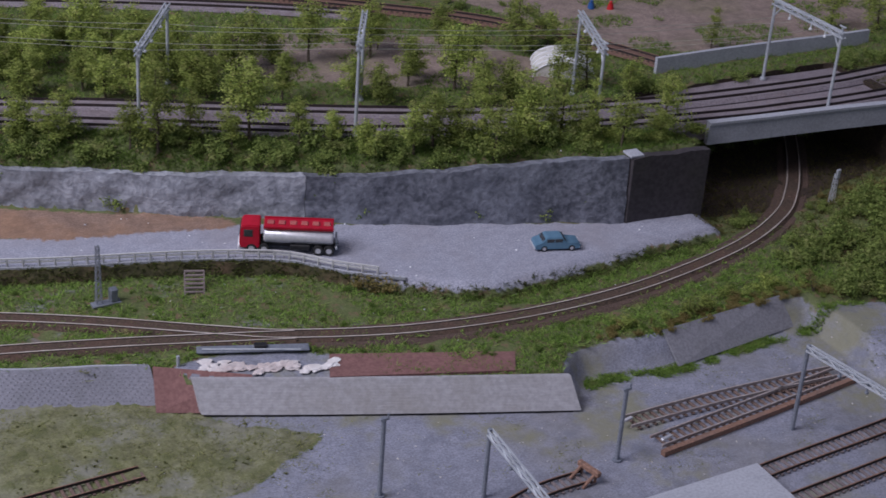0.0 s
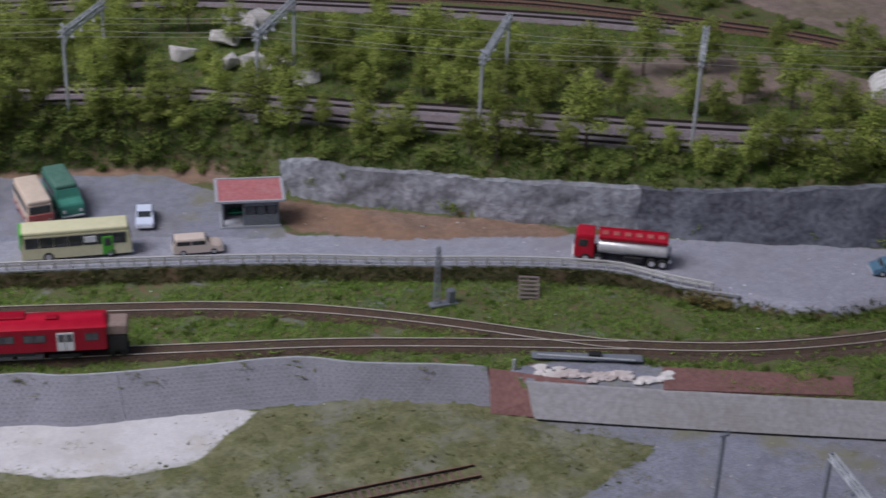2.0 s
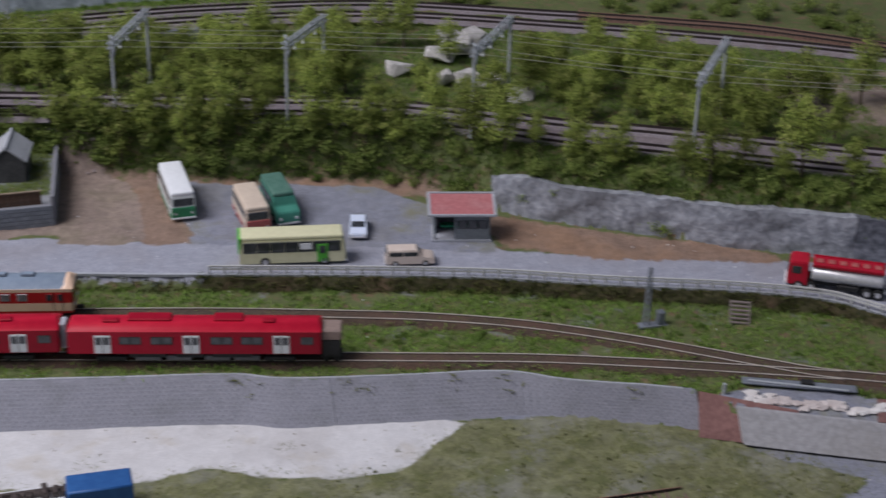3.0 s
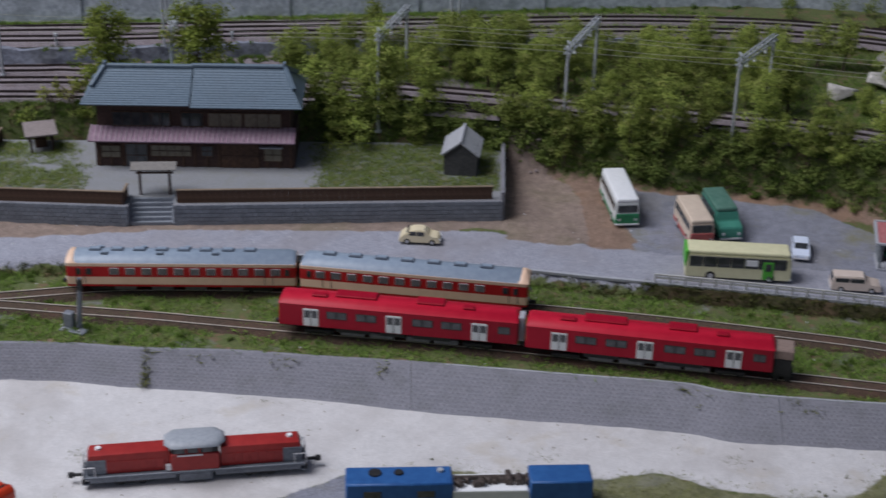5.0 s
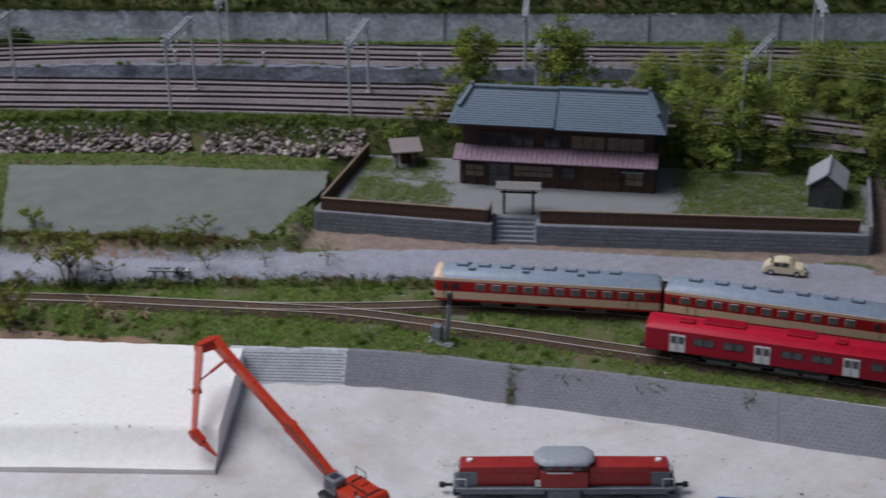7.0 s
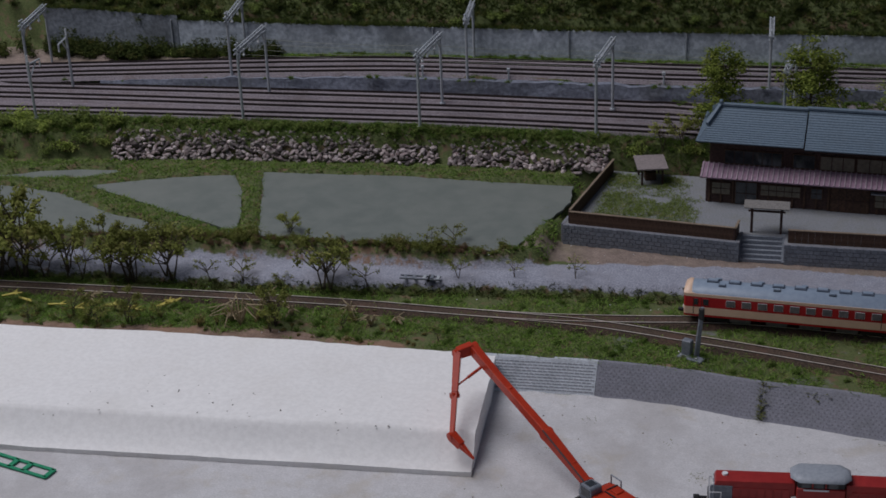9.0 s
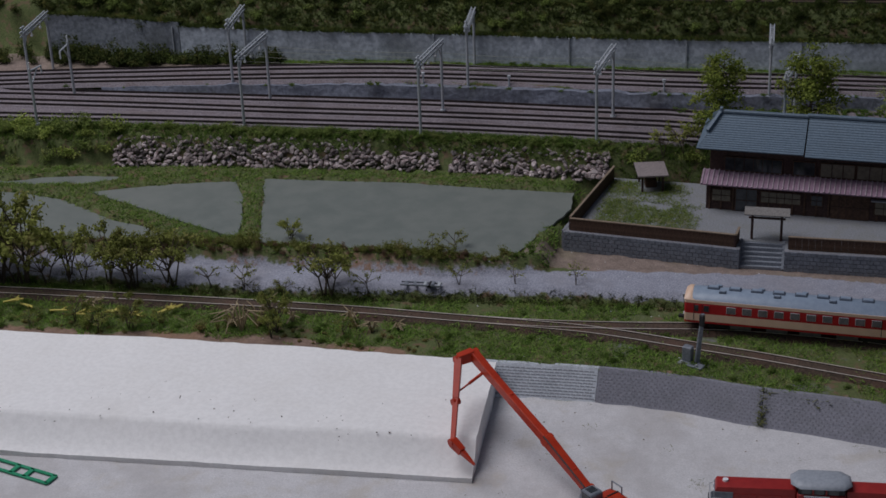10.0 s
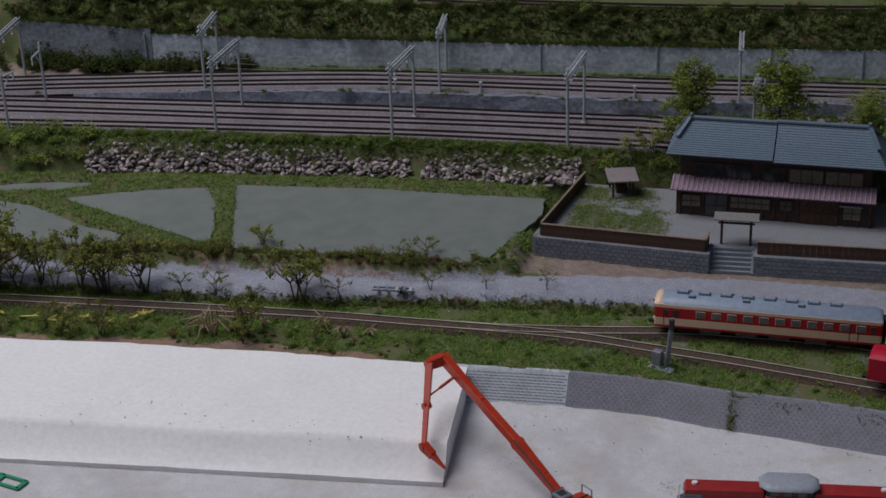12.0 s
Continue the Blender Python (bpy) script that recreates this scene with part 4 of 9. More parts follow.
# closes the underpass; its dark colour stands for the shade in there
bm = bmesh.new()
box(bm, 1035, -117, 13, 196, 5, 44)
tagged(part("underpass_wall", bm, M_ABUT_SHADE), "wall closing the underpass below the bridge, painted dark for shade", "wall", kind="structure")

# ---- rolling stock ----
def bogie(root, x, half=7.0):
    bm = bmesh.new()
    for s in (-1, 1):
        box(bm, x, s * half, 3.0, 17, 1.2, 2.4, 0.4)
        box(bm, x, s * (half + 0.5), 3.6, 4, 1.0, 1.6, 0.3)
        for dx in (-5.5, 5.5):
            box(bm, x + dx, s * (half + 0.4), 2.6, 2.4, 1.2, 2.2, 0.3)
    box(bm, x, 0, 3.6, 5, 13, 1.6)
    b = part("bogie", bm, M_BLACK, root)
    for dx in (-5.5, 5.5):
        bm = bmesh.new()
        for s in (-1, 1):
            rod(bm, (x + dx, s * 4.2, 2.7), (x + dx, s * 5.6, 2.7), 2.7, seg=14)
        rod(bm, (x + dx, -5, 2.7), (x + dx, 5, 2.7), 0.7, seg=8)
        part("wheelset", bm, M_RUBBER, b)


def ring(bm, half_l, half_w, z0, z1, round_=1.5, lean=0.0):
    """A band of a coach body: an upright tube with rounded corners, closed above and below."""
    def outline(h, w):
        pts = []
        for cx, cy, a0 in ((h - round_, w - round_, 0), (-h + round_, w - round_, 90), (-h + round_, -w + round_, 180), (h - round_, -w + round_, 270)):
            for a in (0, 30, 60, 90):
                t = radians(a0 + a)
                pts.append((cx + round_ * math.cos(t), cy + round_ * math.sin(t)))
        return pts
    low = [bm.verts.new((x, y, z0)) for x, y in outline(half_l, half_w)]
    high = [bm.verts.new((x, y, z1)) for x, y in outline(half_l - lean, half_w - lean)]
    k = len(low)
    for j in range(k):
        bm.faces.new((low[j], low[(j + 1) % k], high[(j + 1) % k], high[j]))
    bm.faces.new(low[::-1]), bm.faces.new(high)
    return bm


def coach_roof(bm, half_l, half_w, z, rise, end=3.0):
    """A gently arched roof with rounded ends."""
    rows = []
    for x, k in ((-half_l, 0.35), (-half_l + end, 1.0), (half_l - end, 1.0), (half_l, 0.35)):
        rows.append([bm.verts.new((x, half_w * c, z + rise * k * (1 - abs(c) ** 2.6))) for c in (-1, -0.94, -0.8, -0.5, 0, 0.5, 0.8, 0.94, 1)])
    for a, b in zip(rows[:-1], rows[1:]):
        for j in range(8):
            bm.faces.new((a[j], b[j], b[j + 1], a[j + 1]))
        bm.faces.new((a[0], a[-1], b[-1], b[0]))
    bm.faces.new(rows[0]), bm.faces.new(rows[-1][::-1])
    return bm


def railcar(x, y, turn, cab_end, vents, label):
    """A cream and vermilion diesel railcar; cab_end is -1 or 1, the end with the driver's windows."""
    root = thing("diesel_railcar", x, y, RAIL_Z, turn, label, "railcar", "two-car diesel train")
    L, W = 68.5, 9.4
    for name, z0, z1, mat_, w in (("bottom_stripe", 5.2, 6.6, M_RED, W - 0.15), ("lower_side", 6.6, 11.6, M_CREAM, W), ("window_band", 11.6, 18.6, M_RED, W - 0.05), ("eaves_band", 18.6, 20.6, M_CREAM, W)):
        smooth(part(name, ring(bmesh.new(), L, w, z0, z1), mat_, root))
    smooth(part("roof", coach_roof(bmesh.new(), L - 0.5, W - 0.3, 20.6, 4.2), M_ROOFGREY, root))
    bm = bmesh.new()
    coach_roof(bm, 3.4, W - 0.1, 20.65, 4.35, 2.2)
    bmesh.ops.translate(bm, verts=bm.verts[:], vec=(cab_end * (L - 3.2), 0, 0))
    smooth(part("roof_end", bm, M_CREAM, root, "cream roof end"))
    # windows, each with a pale frame
    frame_mesh = pane_mesh = None
    spots = [(-cab_end * 56 + cab_end * 9.6 * k, 5.2) for k in range(11)] + [(cab_end * 55, 3.2), (cab_end * 61, 2.4), (-cab_end * 63, 2.6)]
    for s in (-1, 1):
        for px_, w in spots:
            bm = bmesh.new()
            box(bm, px_, s * (W - 0.1), 15.3, w + 0.5, 0.5, 4.6, 0.15)
            f = part("window_frame", bm, M_CHROME if w > 5 else M_RED, root)
            bm = bmesh.new()
            box(bm, px_, s * (W + 0.02), 15.3, w, 0.5, 4.2)
            part("pane", bm, M_GLASS_PALE if w > 5 else M_GLASS, f)
    for px_ in (-60.0, 52.0) if cab_end < 0 else (60.0, -52.0):
        for s in (-1, 1):
            bm = bmesh.new()
            box(bm, px_ - 2.5, s * (W + 0.02), 12.6, 0.35, 0.3, 11)
            box(bm, px_ + 2.5, s * (W + 0.02), 12.6, 0.35, 0.3, 11)
            part("door_edge", bm, M_BLACK, root)
    for s in (-1, 1):
        for w_y, w_w in ((-5.6, 3.6), (5.6, 3.6), (0, 3.2)):
            bm = bmesh.new()
            box(bm, s * (L + 0.02), w_y, 15.6 if w_y else 14, 0.4, w_w, 4.4 if w_y else 8)
            part("end_window", bm, M_GLASS, root)
    for s in (-1, 1):
        bm = bmesh.new()
        box(bm, cab_end * (L + 0.4), s * 6, 9.5, 0.8, 1.8, 1.8, 0.3)
        part("headlight", bm, M_WHITE, root)
    for vx, vy, w, d in vents:
        bm = bmesh.new()
        box(bm, vx, vy, 25.0 - abs(vy) * 0.18, w, d, 1.5, 0.3)
        v = part("ventilator", bm, M_VENT, root)
        bm = bmesh.new()
        box(bm, vx, vy, 25.95 - abs(vy) * 0.18, w * 0.8, d * 0.7, 0.5, 0.1)
        part("ventilator_cap", bm, M_ROOFGREY, v)
    for vx in (-34, -12, 8, 30):
        for s in (-1, 1):
            bm = bmesh.new()
            box(bm, vx, s * 6.6, 3.6, 13, 3, 3.2, 0.4)
            part("underfloor_box", bm, M_UNDER, root)
    bogie(root, -46), bogie(root, 46)
    for s in (-1, 1):
        part("coupler", box(bmesh.new(), s * (L + 2.2), 0, 4.2, 4.5, 2.2, 2.2, 0.4), M_BLACK, root)
    bm = bmesh.new()
    box(bm, -cab_end * (L + 1.0), 0, 13, 2.2, 7, 15, 0.5)
    part("gangway", bm, M_BLACK, root)
    return root


V1 = [(-52 + 13.2 * k, 1.2, 7.4, 4.2) for k in range(8)] + [(-46 + 33 * k, -3.4, 4.4, 2.6) for k in range(3)] + [(-49 + 26 * k, 4.6, 4.0, 2.4) for k in range(3)]
V2 = [(-52 + 15.8 * k, 0.8, 7.8, 4.4) for k in range(7)]
railcar(14, -73.2, -0.4, -1, V1, "cream and vermilion diesel railcar with a crowded grey roof")
railcar(153.5, -85.6, -9.6, 1, V2, "cream and vermilion diesel railcar with a row of roof ventilators")


def red_car(x, y, turn, gang, label):
    root = thing("red_railcar", x, y, RAIL_Z, turn, label, "railcar", "two-car red train")
    L, W = 69.0, 9.4
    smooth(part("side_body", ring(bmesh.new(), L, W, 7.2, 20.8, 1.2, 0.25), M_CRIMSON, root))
    for s in (-1, 1):
        for qx, qw in ((-26, 20), (-3, 15), (20, 22)):
            part("skirt", box(bmesh.new(), qx, s * (W - 1.6), 5.7, qw, 1.2, 3.0, 0.3), M_BLACK, root)
    smooth(part("roof", coach_roof(bmesh.new(), L - 0.2, W - 0.15, 20.8, 3.2, 2.0), M_CRIMSON_LIT, root))
    for vx, w in ((-25, 24), (-46, 9), (18, 16), (40, 7)):
        bm = bmesh.new()
        box(bm, vx, 1.5 if w > 10 else -2, 24.3, w, 8 if w > 10 else 4, 1.5, 0.5)
        part("roof_unit", bm, M_CRIMSON, root)
    for s in (-1, 1):
        for dx in (-50.0, -2.0, 47.0):
            bm = bmesh.new()
            box(bm, dx, s * (W - 0.05), 13.0, 9.0, 0.5, 11.2, 0.2)
            d = part("door", bm, M_SILVER, root, "silver double door")
            for q in (-2.2, 2.2):
                bm = bmesh.new()
                box(bm, dx + q, s * (W + 0.1), 15.2, 3.2, 0.5, 4.6, 0.1)
                part("door_window", bm, M_GLASS, d)
            bm = bmesh.new()
            box(bm, dx, s * (W + 0.12), 13.0, 0.4, 0.5, 10.8)
            part("door_gap", bm, M_UNDER, d)
        for wx, w in ((-35, 12), (-18, 12), (14.5, 12), (31, 12), (61, 7)):
            bm = bmesh.new()
            box(bm, wx, s * (W - 0.06), 15.4, w, 0.4, 4.8, 0.15)
            f = part("window", bm, M_BLACK, root)
            for q in (-0.25, 0.25):
                bm = bmesh.new()
                box(bm, wx + q * w, s * (W + 0.04), 15.4, w * 0.42, 0.4, 3.9)
                part("pane", bm, M_GLASS, f)
    for s in (-1, 1):
        bm = bmesh.new()
        box(bm, s * (L + 0.02), 0, 16, 0.4, 13, 5)
        part("end_window", bm, M_GLASS, root)
    for vx in (-26, -9, 12, 28):
        for s in (-1, 1):
            bm = bmesh.new()
            box(bm, vx, s * 6.6, 3.7, 14, 3, 3.2, 0.4)
            part("underfloor_box", bm, M_UNDER, root)
    bogie(root, -46), bogie(root, 46)
    for s in (-1, 1):
        part("coupler", box(bmesh.new(), s * (L + 2), 0, 4.2, 4, 2.2, 2.2, 0.4), M_BLACK, root)
    if gang:
        bm = bmesh.new()
        box(bm, gang * (L + 1.6), 0, 14.2, 3.4, 8.5, 15.5, 0.5)
        part("gangway", bm, M_CONCRETE, root, "beige gangway bellows")
    return root


red_car(144, -131.5, -9.6, 1, "crimson railcar with silver doors standing on the loop")
red_car(284, -159, -11.2, 0, "crimson railcar with silver doors at the train's end")
root = thing("track_trolley", 357, -173.2, RAIL_Z, -12.5, "small beige-roofed trolley coupled behind the red train", "trolley")
for name, bm, m_ in (("trolley_roof", box(bmesh.new(), 0, 0, 17, 11, 13, 6, 0.6), surface("beige_board", (0.22, 0.16, 0.14), (0.29, 0.215, 0.19), 2, 0.8, 0.1)), ("trolley_body", box(bmesh.new(), 0, 0, 8.6, 10, 12, 10.6, 0.4), M_BLACK), ("trolley_frame", box(bmesh.new(), 0, 0, 2.6, 12, 9, 1.6), M_BLACK)):
    part(name, bm, m_, root)
for dx in (-3, 3):
    bm = bmesh.new()
    rod(bm, (dx, -5.5, 2), (dx, 5.5, 2), 2.0, seg=12)
    part("wheelset", bm, M_RUBBER, root)

# red and grey centre-cab locomotive on the plaster ground
root = thing("diesel_locomotive", 37.5, -240, Z_LOW + 0.4, 7.2, "red centre-cab diesel locomotive with slate-blue ends on white plaster", "locomotive")
M_LOCO_PALE = surface("loco_pale_edge", (0.36, 0.4, 0.46), (0.46, 0.5, 0.56), 2, 0.5, 0.05)
bm = bmesh.new()
box(bm, 0, 0, 6.2, 113, 15.5, 1.6, 0.3)
frame_ = part("frame", bm, M_LOCO_GREY, root, "slate-blue running plate")
for s in (-1, 1):
    bm = bmesh.new()
    for x_, w_ in ((-32, 44), (32, 44)):
        box(bm, x_, s * 7.3, 4.5, w_, 0.8, 2.4, 0.3)
    box(bm, 0, s * 7.4, 3.2, 17, 1.4, 4.6, 0.6)
    part("side_sill", bm, M_LOCO_GREY, frame_)
    part("plate_edge", box(bmesh.new(), 0, s * 7.8, 7.1, 112, 0.35, 0.5, 0.1), M_LOCO_PALE, frame_, "pale painted edge line")
for s in (-1, 1):
    bm = bmesh.new()
    hull(bm, [(s * 13, 7.2), (s * 54.5, 7.2), (s * 54.5, 16.6), (s * 53.6, 18.6), (s * 13, 18.9)], 5.6, 0.16, 16.4)
    bmesh.ops.bevel(bm, geom=bm.edges[:], offset=0.5, segments=2, affect='EDGES', profile=0.6)
    hood = smooth(part("hood", bm, M_LOCO, root), 50)
    bm = bmesh.new()
    for q in (-1, 1):
        box(bm, s * 50, q * 5.55, 11.6, 9.6, 0.5, 8.6, 0.15)
    box(bm, s * 54.6, 0, 11.6, 0.6, 11.4, 8.6, 0.15)
    part("hood_end", bm, M_LOCO_GREY, hood, "slate-blue hood end")
    for q in (-1, 1):
        for k in range(7):
            part("grille", box(bmesh.new(), s * (17.5 + 4.3 * k), q * 5.6, 12.2, 3.3, 0.35, 5.4, 0.1), M_LOCO, hood)
    bm = bmesh.new()
    rod(bm, (s * 49, 1.2, 18.4), (s * 49, 1.2, 19.6), 1.7, 1.5, 14)
    part("roof_lamp", bm, M_WHITE, hood)
    for q in (-2.6, 2.6):
        part("headlight", rod(bmesh.new(), (s * 54.6, q, 15), (s * 55.4, q, 15), 0.9, seg=12), M_WHITE, hood)
    bm = bmesh.new()
    for z_ in (9.2, 12.8):
        rod(bm, (s * 57, -7.4, z_), (s * 57, 7.4, z_), 0.3, seg=6)
    for q in (-7.4, -2.5, 2.5, 7.4):
        rod(bm, (s * 57, q, 5), (s * 57, q, 12.8), 0.3, seg=6)
    for q in (-7.4, 7.4):
        rod(bm, (s * 57, q, 12.8), (s * 51, q, 12.8), 0.3, seg=6)
        rod(bm, (s * 51, q, 7), (s * 51, q, 12.8), 0.3, seg=6)
    part("handrail", bm, M_CHROME, root, "pale bent wire handrail")
    part("buffer_beam", box(bmesh.new(), s * 57, 0, 4.9, 1.4, 15.5, 3.4, 0.3), M_BLACK, root)
    for q in (-6, 6):
        part("end_step", box(bmesh.new(), s * 56, q, 2.6, 3.4, 2.6, 1.0, 0.2), M_LOCO_GREY, root)
    bm = bmesh.new()
    rod(bm, (s * 58, 0, 4.4), (s * 62.5, 0, 4.4), 0.9, seg=8)
    box(bm, s * 63.6, 0, 4.4, 3.2, 2.6, 2.8, 0.5)
    part("coupler", bm, M_BLACK, root)
    bogie(root, s * 33, 6.2)
bm = bmesh.new()
box(bm, 0, 0, 12.2, 25, 15.2, 10.2, 0.5)
cab = smooth(part("cab", bm, M_LOCO, root))
part("cab_upper", box(bmesh.new(), 0, 0, 19.4, 24, 13.6, 4.6, 0.4), M_BLACK, cab, "dark cab window band")
for s in (-1, 1):
    for q in (-7.6, -1.2, 6.2):
        part("cab_window", box(bmesh.new(), q, s * 6.9, 19.4, 5.2 if q else 4, 0.4, 3.9, 0.15), M_GLASS, cab)
    part("cab_post", box(bmesh.new(), -4.4, s * 6.95, 19.4, 0.8, 0.5, 4.4), M_LOCO, cab)
    part("cab_post", box(bmesh.new(), 2.4, s * 6.95, 19.4, 0.8, 0.5, 4.4), M_LOCO, cab)
    part("white_bar", box(bmesh.new(), -2.5, s * 7.7, 16.6, 13, 0.35, 1.0, 0.15), M_WHITE, cab)
    part("cab_step", box(bmesh.new(), -13.6, s * 6.6, 9.6, 3.0, 2.0, 3.6, 0.4), M_CHROME, cab, "pale sandbox beside the cab")
bm = bmesh.new()
levels = ((21.6, 0.0), (22.4, 0.25), (23.5, 1.8), (24.1, 4.0))
for z_, g in levels:
    [bm.verts.new((sx * (15.6 - g - dx), sy * (8.8 - g * 0.9 - dy), z_)) for sx, sy, dx, dy in ((-1, -1, 4.5, 0), (1, -1, 4.5, 0), (1, -1, 0, 4.5), (1, 1, 0, 4.5), (1, 1, 4.5, 0), (-1, 1, 4.5, 0), (-1, 1, 0, 4.5), (-1, -1, 0, 4.5))]
bm.verts.ensure_lookup_table()
rings = [bm.verts[k * 8:k * 8 + 8] for k in range(len(levels))]
for a, b in zip(rings[:-1], rings[1:]):
    for k in range(8):
        bm.faces.new((a[k], a[(k + 1) % 8], b[(k + 1) % 8], b[k]))
bm.faces.new(rings[0][::-1]), bm.faces.new(rings[-1])
smooth(part("cab_roof", bm, surface("pale_cab_roof", (0.3, 0.33, 0.38), (0.38, 0.41, 0.46), 2, 0.45, 0.05), root, "pale grey chamfered cab roof"), 50)

# blue locomotive taken apart
root = thing("dismantled_locomotive", 177, -266.5, Z_LOW + 0.3, 1.5, "blue locomotive taken apart, its motor lying bare", "locomotive")
b1 = smooth(part("body_shell", box(bmesh.new(), -34, 0, 10, 54, 16, 16.5, 0.8), M_BLUE, root))
for dx, r in ((-20, 3.6), (-8, 2.6)):
    bm = bmesh.new()
    rod(bm, (-34 + dx + 8, 2, 17.6), (-34 + dx + 8, 2, 19.0), r, r * 0.9, 14)
    part("roof_hatch", bm, M_BLACK, b1)
bm = bmesh.new()
rod(bm, (-13, 3, 18), (-13, 3, 19.6), 1.6)
part("roof_button", bm, M_STEEL, b1)
smooth(part("body_end", box(bmesh.new(), 48, 0, 10, 32, 16, 16.5, 0.8), M_BLUE, root))
bm = bmesh.new()
box(bm, 12, 0, 7, 44, 13, 9, 0.5)
box(bm, 12, 0, 12.4, 38, 15, 1.6, 0.3)
part("chassis", bm, M_WHITE, root, "white plastic chassis block")
bm = bmesh.new()
for k in range(9):
    box(bm, -3 + 3.6 * k + rng.uniform(-1, 1), rng.uniform(-3, 4), 14.6 + rng.uniform(-0.5, 0.8), rng.uniform(2, 4), rng.uniform(2, 5), 3.2, 0.4, rng.uniform(0, 90))
rod(bm, (-6, 1, 15.4), (30, 2, 15), 1.3)
for k in range(3):
    rod(bm, (22 + 5 * k, -3, 14.6), (22 + 5 * k, 3, 14.6), 2.2, seg=10)
part("motor", bm, M_DARKMETAL, root, "bare motor, gears and shaft")
bm = bmesh.new()
rod(bm, (30, 0, 13), (38, -1, 12.4), 1.4)
part("shaft", bm, M_BLACK, root)
for s in (-1, 1):
    for q in (-0.25, 0.25):
        bm = bmesh.new()
        box(bm, -34 + q * 54, s * 8.05, 12, 9, 0.3, 4, 0.2)
        part("window", bm, M_GLASS, b1)

# orange long-boom excavator, its house turned along the boom
EX, EY, EZ, ETURN = -70.0, -264.0, Z_LOW + 0.3, 140.0
root = thing("long_boom_excavator", EX, EY, EZ, ETURN, "bright orange excavator with a long bent boom and dark cab", "excavator")
for s in (-1, 1):
    bm = bmesh.new()
    hull(bm, [(-16, 2.6), (-14, 0.3), (14, 0.3), (16.5, 2.6), (14.5, 5.2), (-14.5, 5.2)], 2.4)
    bm.transform(Matrix.Translation((0, s * 8.5, 0)))
    track_ = part("crawler", bm, M_BLACK, root)
    for k in range(5):
        part("road_wheel", rod(bmesh.new(), (-11 + 5.5 * k, s * 10.6, 2.6), (-11 + 5.5 * k, s * 11.3, 2.6), 1.9, seg=12), M_UNDER, track_)
    for k in range(11):
        part("track_shoe", box(bmesh.new(), -13.5 + 2.7 * k, s * 8.5, 5.3, 1.7, 5.2, 0.5, 0.1), M_RUBBER, track_)
part("turntable", rod(bmesh.new(), (0, 0, 4.6), (0, 0, 6.4), 7.5, seg=20), M_BLACK, root)
bm = bmesh.new()
hull(bm, [(-17, 6.2), (9, 6.2), (9, 10.2), (2, 11.4), (-13, 11.8), (-17, 10.6)], 8.6)
bmesh.ops.bevel(bm, geom=bm.edges[:], offset=0.6, segments=2, affect='EDGES', profile=0.6)
house_ = smooth(part("house", bm, M_ORANGE, root), 45)
bm = bmesh.new()
hull(bm, [(-19.5, 6.0), (-14.5, 6.0), (-14.5, 12.6), (-17.5, 12.6), (-19.5, 10.4)], 9.2)
bmesh.ops.bevel(bm, geom=bm.edges[:], offset=0.8, segments=2, affect='EDGES', profile=0.6)
smooth(part("counterweight", bm, M_ORANGE, house_), 45)
for a, b in (((-13.8, -8.4, 12.1), (-13.8, 8.4, 12.1)), ((-13.8, 0.5, 12.1), (2, 0.5, 11.7)), ((2.4, -8.4, 11.6), (2.4, -1, 11.6))):
    bm = bmesh.new()
    beam(bm, a, b, 0.8, 0.8, 0.6)
    part("panel_gap", bm, M_BLACK, house_, "black seam between the engine covers")
for x_, y_, w_, d_ in ((-9.5, -4, 6.5, 6.4), (-2, -4.6, 5.6, 5.2), (-8.5, 4.4, 8, 5)):
    part("engine_cover", box(bmesh.new(), x_, y_, 11.9, w_, d_, 0.8, 0.3), M_ORANGE, house_)
part("exhaust", rod(bmesh.new(), (-10, 6, 11.5), (-10, 6, 15.4), 0.7, seg=8), M_BLACK, house_)
bm = bmesh.new()
hull(bm, [(3, 6.2), (12.6, 6.2), (13.4, 9.6), (11.6, 15.2), (4.2, 15.6), (3, 14.6)], 3.9)
bm.transform(Matrix.Translation((0, 5.4, 0)))
bmesh.ops.bevel(bm, geom=bm.edges[:], offset=0.6, segments=2, affect='EDGES', profile=0.6)
cab = smooth(part("cab", bm, M_STEEL_DARK, root, "dark grey cab with black windows"), 45)
for bx in ((7.6, 9.35, 11.6, 7.2, 0.4, 5.4), (12.9, 5.4, 11.6, 0.5, 6.2, 5.4), (7.8, 5.4, 15.6, 5, 5, 0.4)):
    part("cab_window", box(bmesh.new(), *bx, 0.15), M_GLASS, cab)
bm = bmesh.new()
for a, b in (((-1, -8, 11.5), (-1, -8, 16)), ((-1, -8, 16), (7, -8, 16)), ((7, -8, 16), (7, -8, 10.5)), ((-13, 8, 11.5), (-13, 8, 15)), ((-13, 8, 15), (-17, 8, 15)), ((-17, 8, 15), (-17, 8, 11.5))):
    rod(bm, a, b, 0.4, seg=6)
part("handrail", bm, M_STEEL_DARK, root)


def to_house(x, y, z):
    """A place on the layout in the excavator's own axes."""
    c, q = math.cos(radians(ETURN)), math.sin(radians(ETURN))
    return Vector(((x - EX) * c + (y - EY) * q, -(x - EX) * q + (y - EY) * c, z - EZ))


base = to_house(-82, -257.5, -12.5)
tip = to_house(-161.5, -188, 23.8)
neck = to_house(-169.0, -193.5, 22.5)
elbow = to_house(-160.8, -240.5, -2.7)
end = to_house(-146.5, -249.5, -10.2)
knee = base.lerp(tip, 0.34) + Vector((0, 0, 1.2))
bm = bmesh.new()
beam(bm, base, knee, 4.2, 5.4)
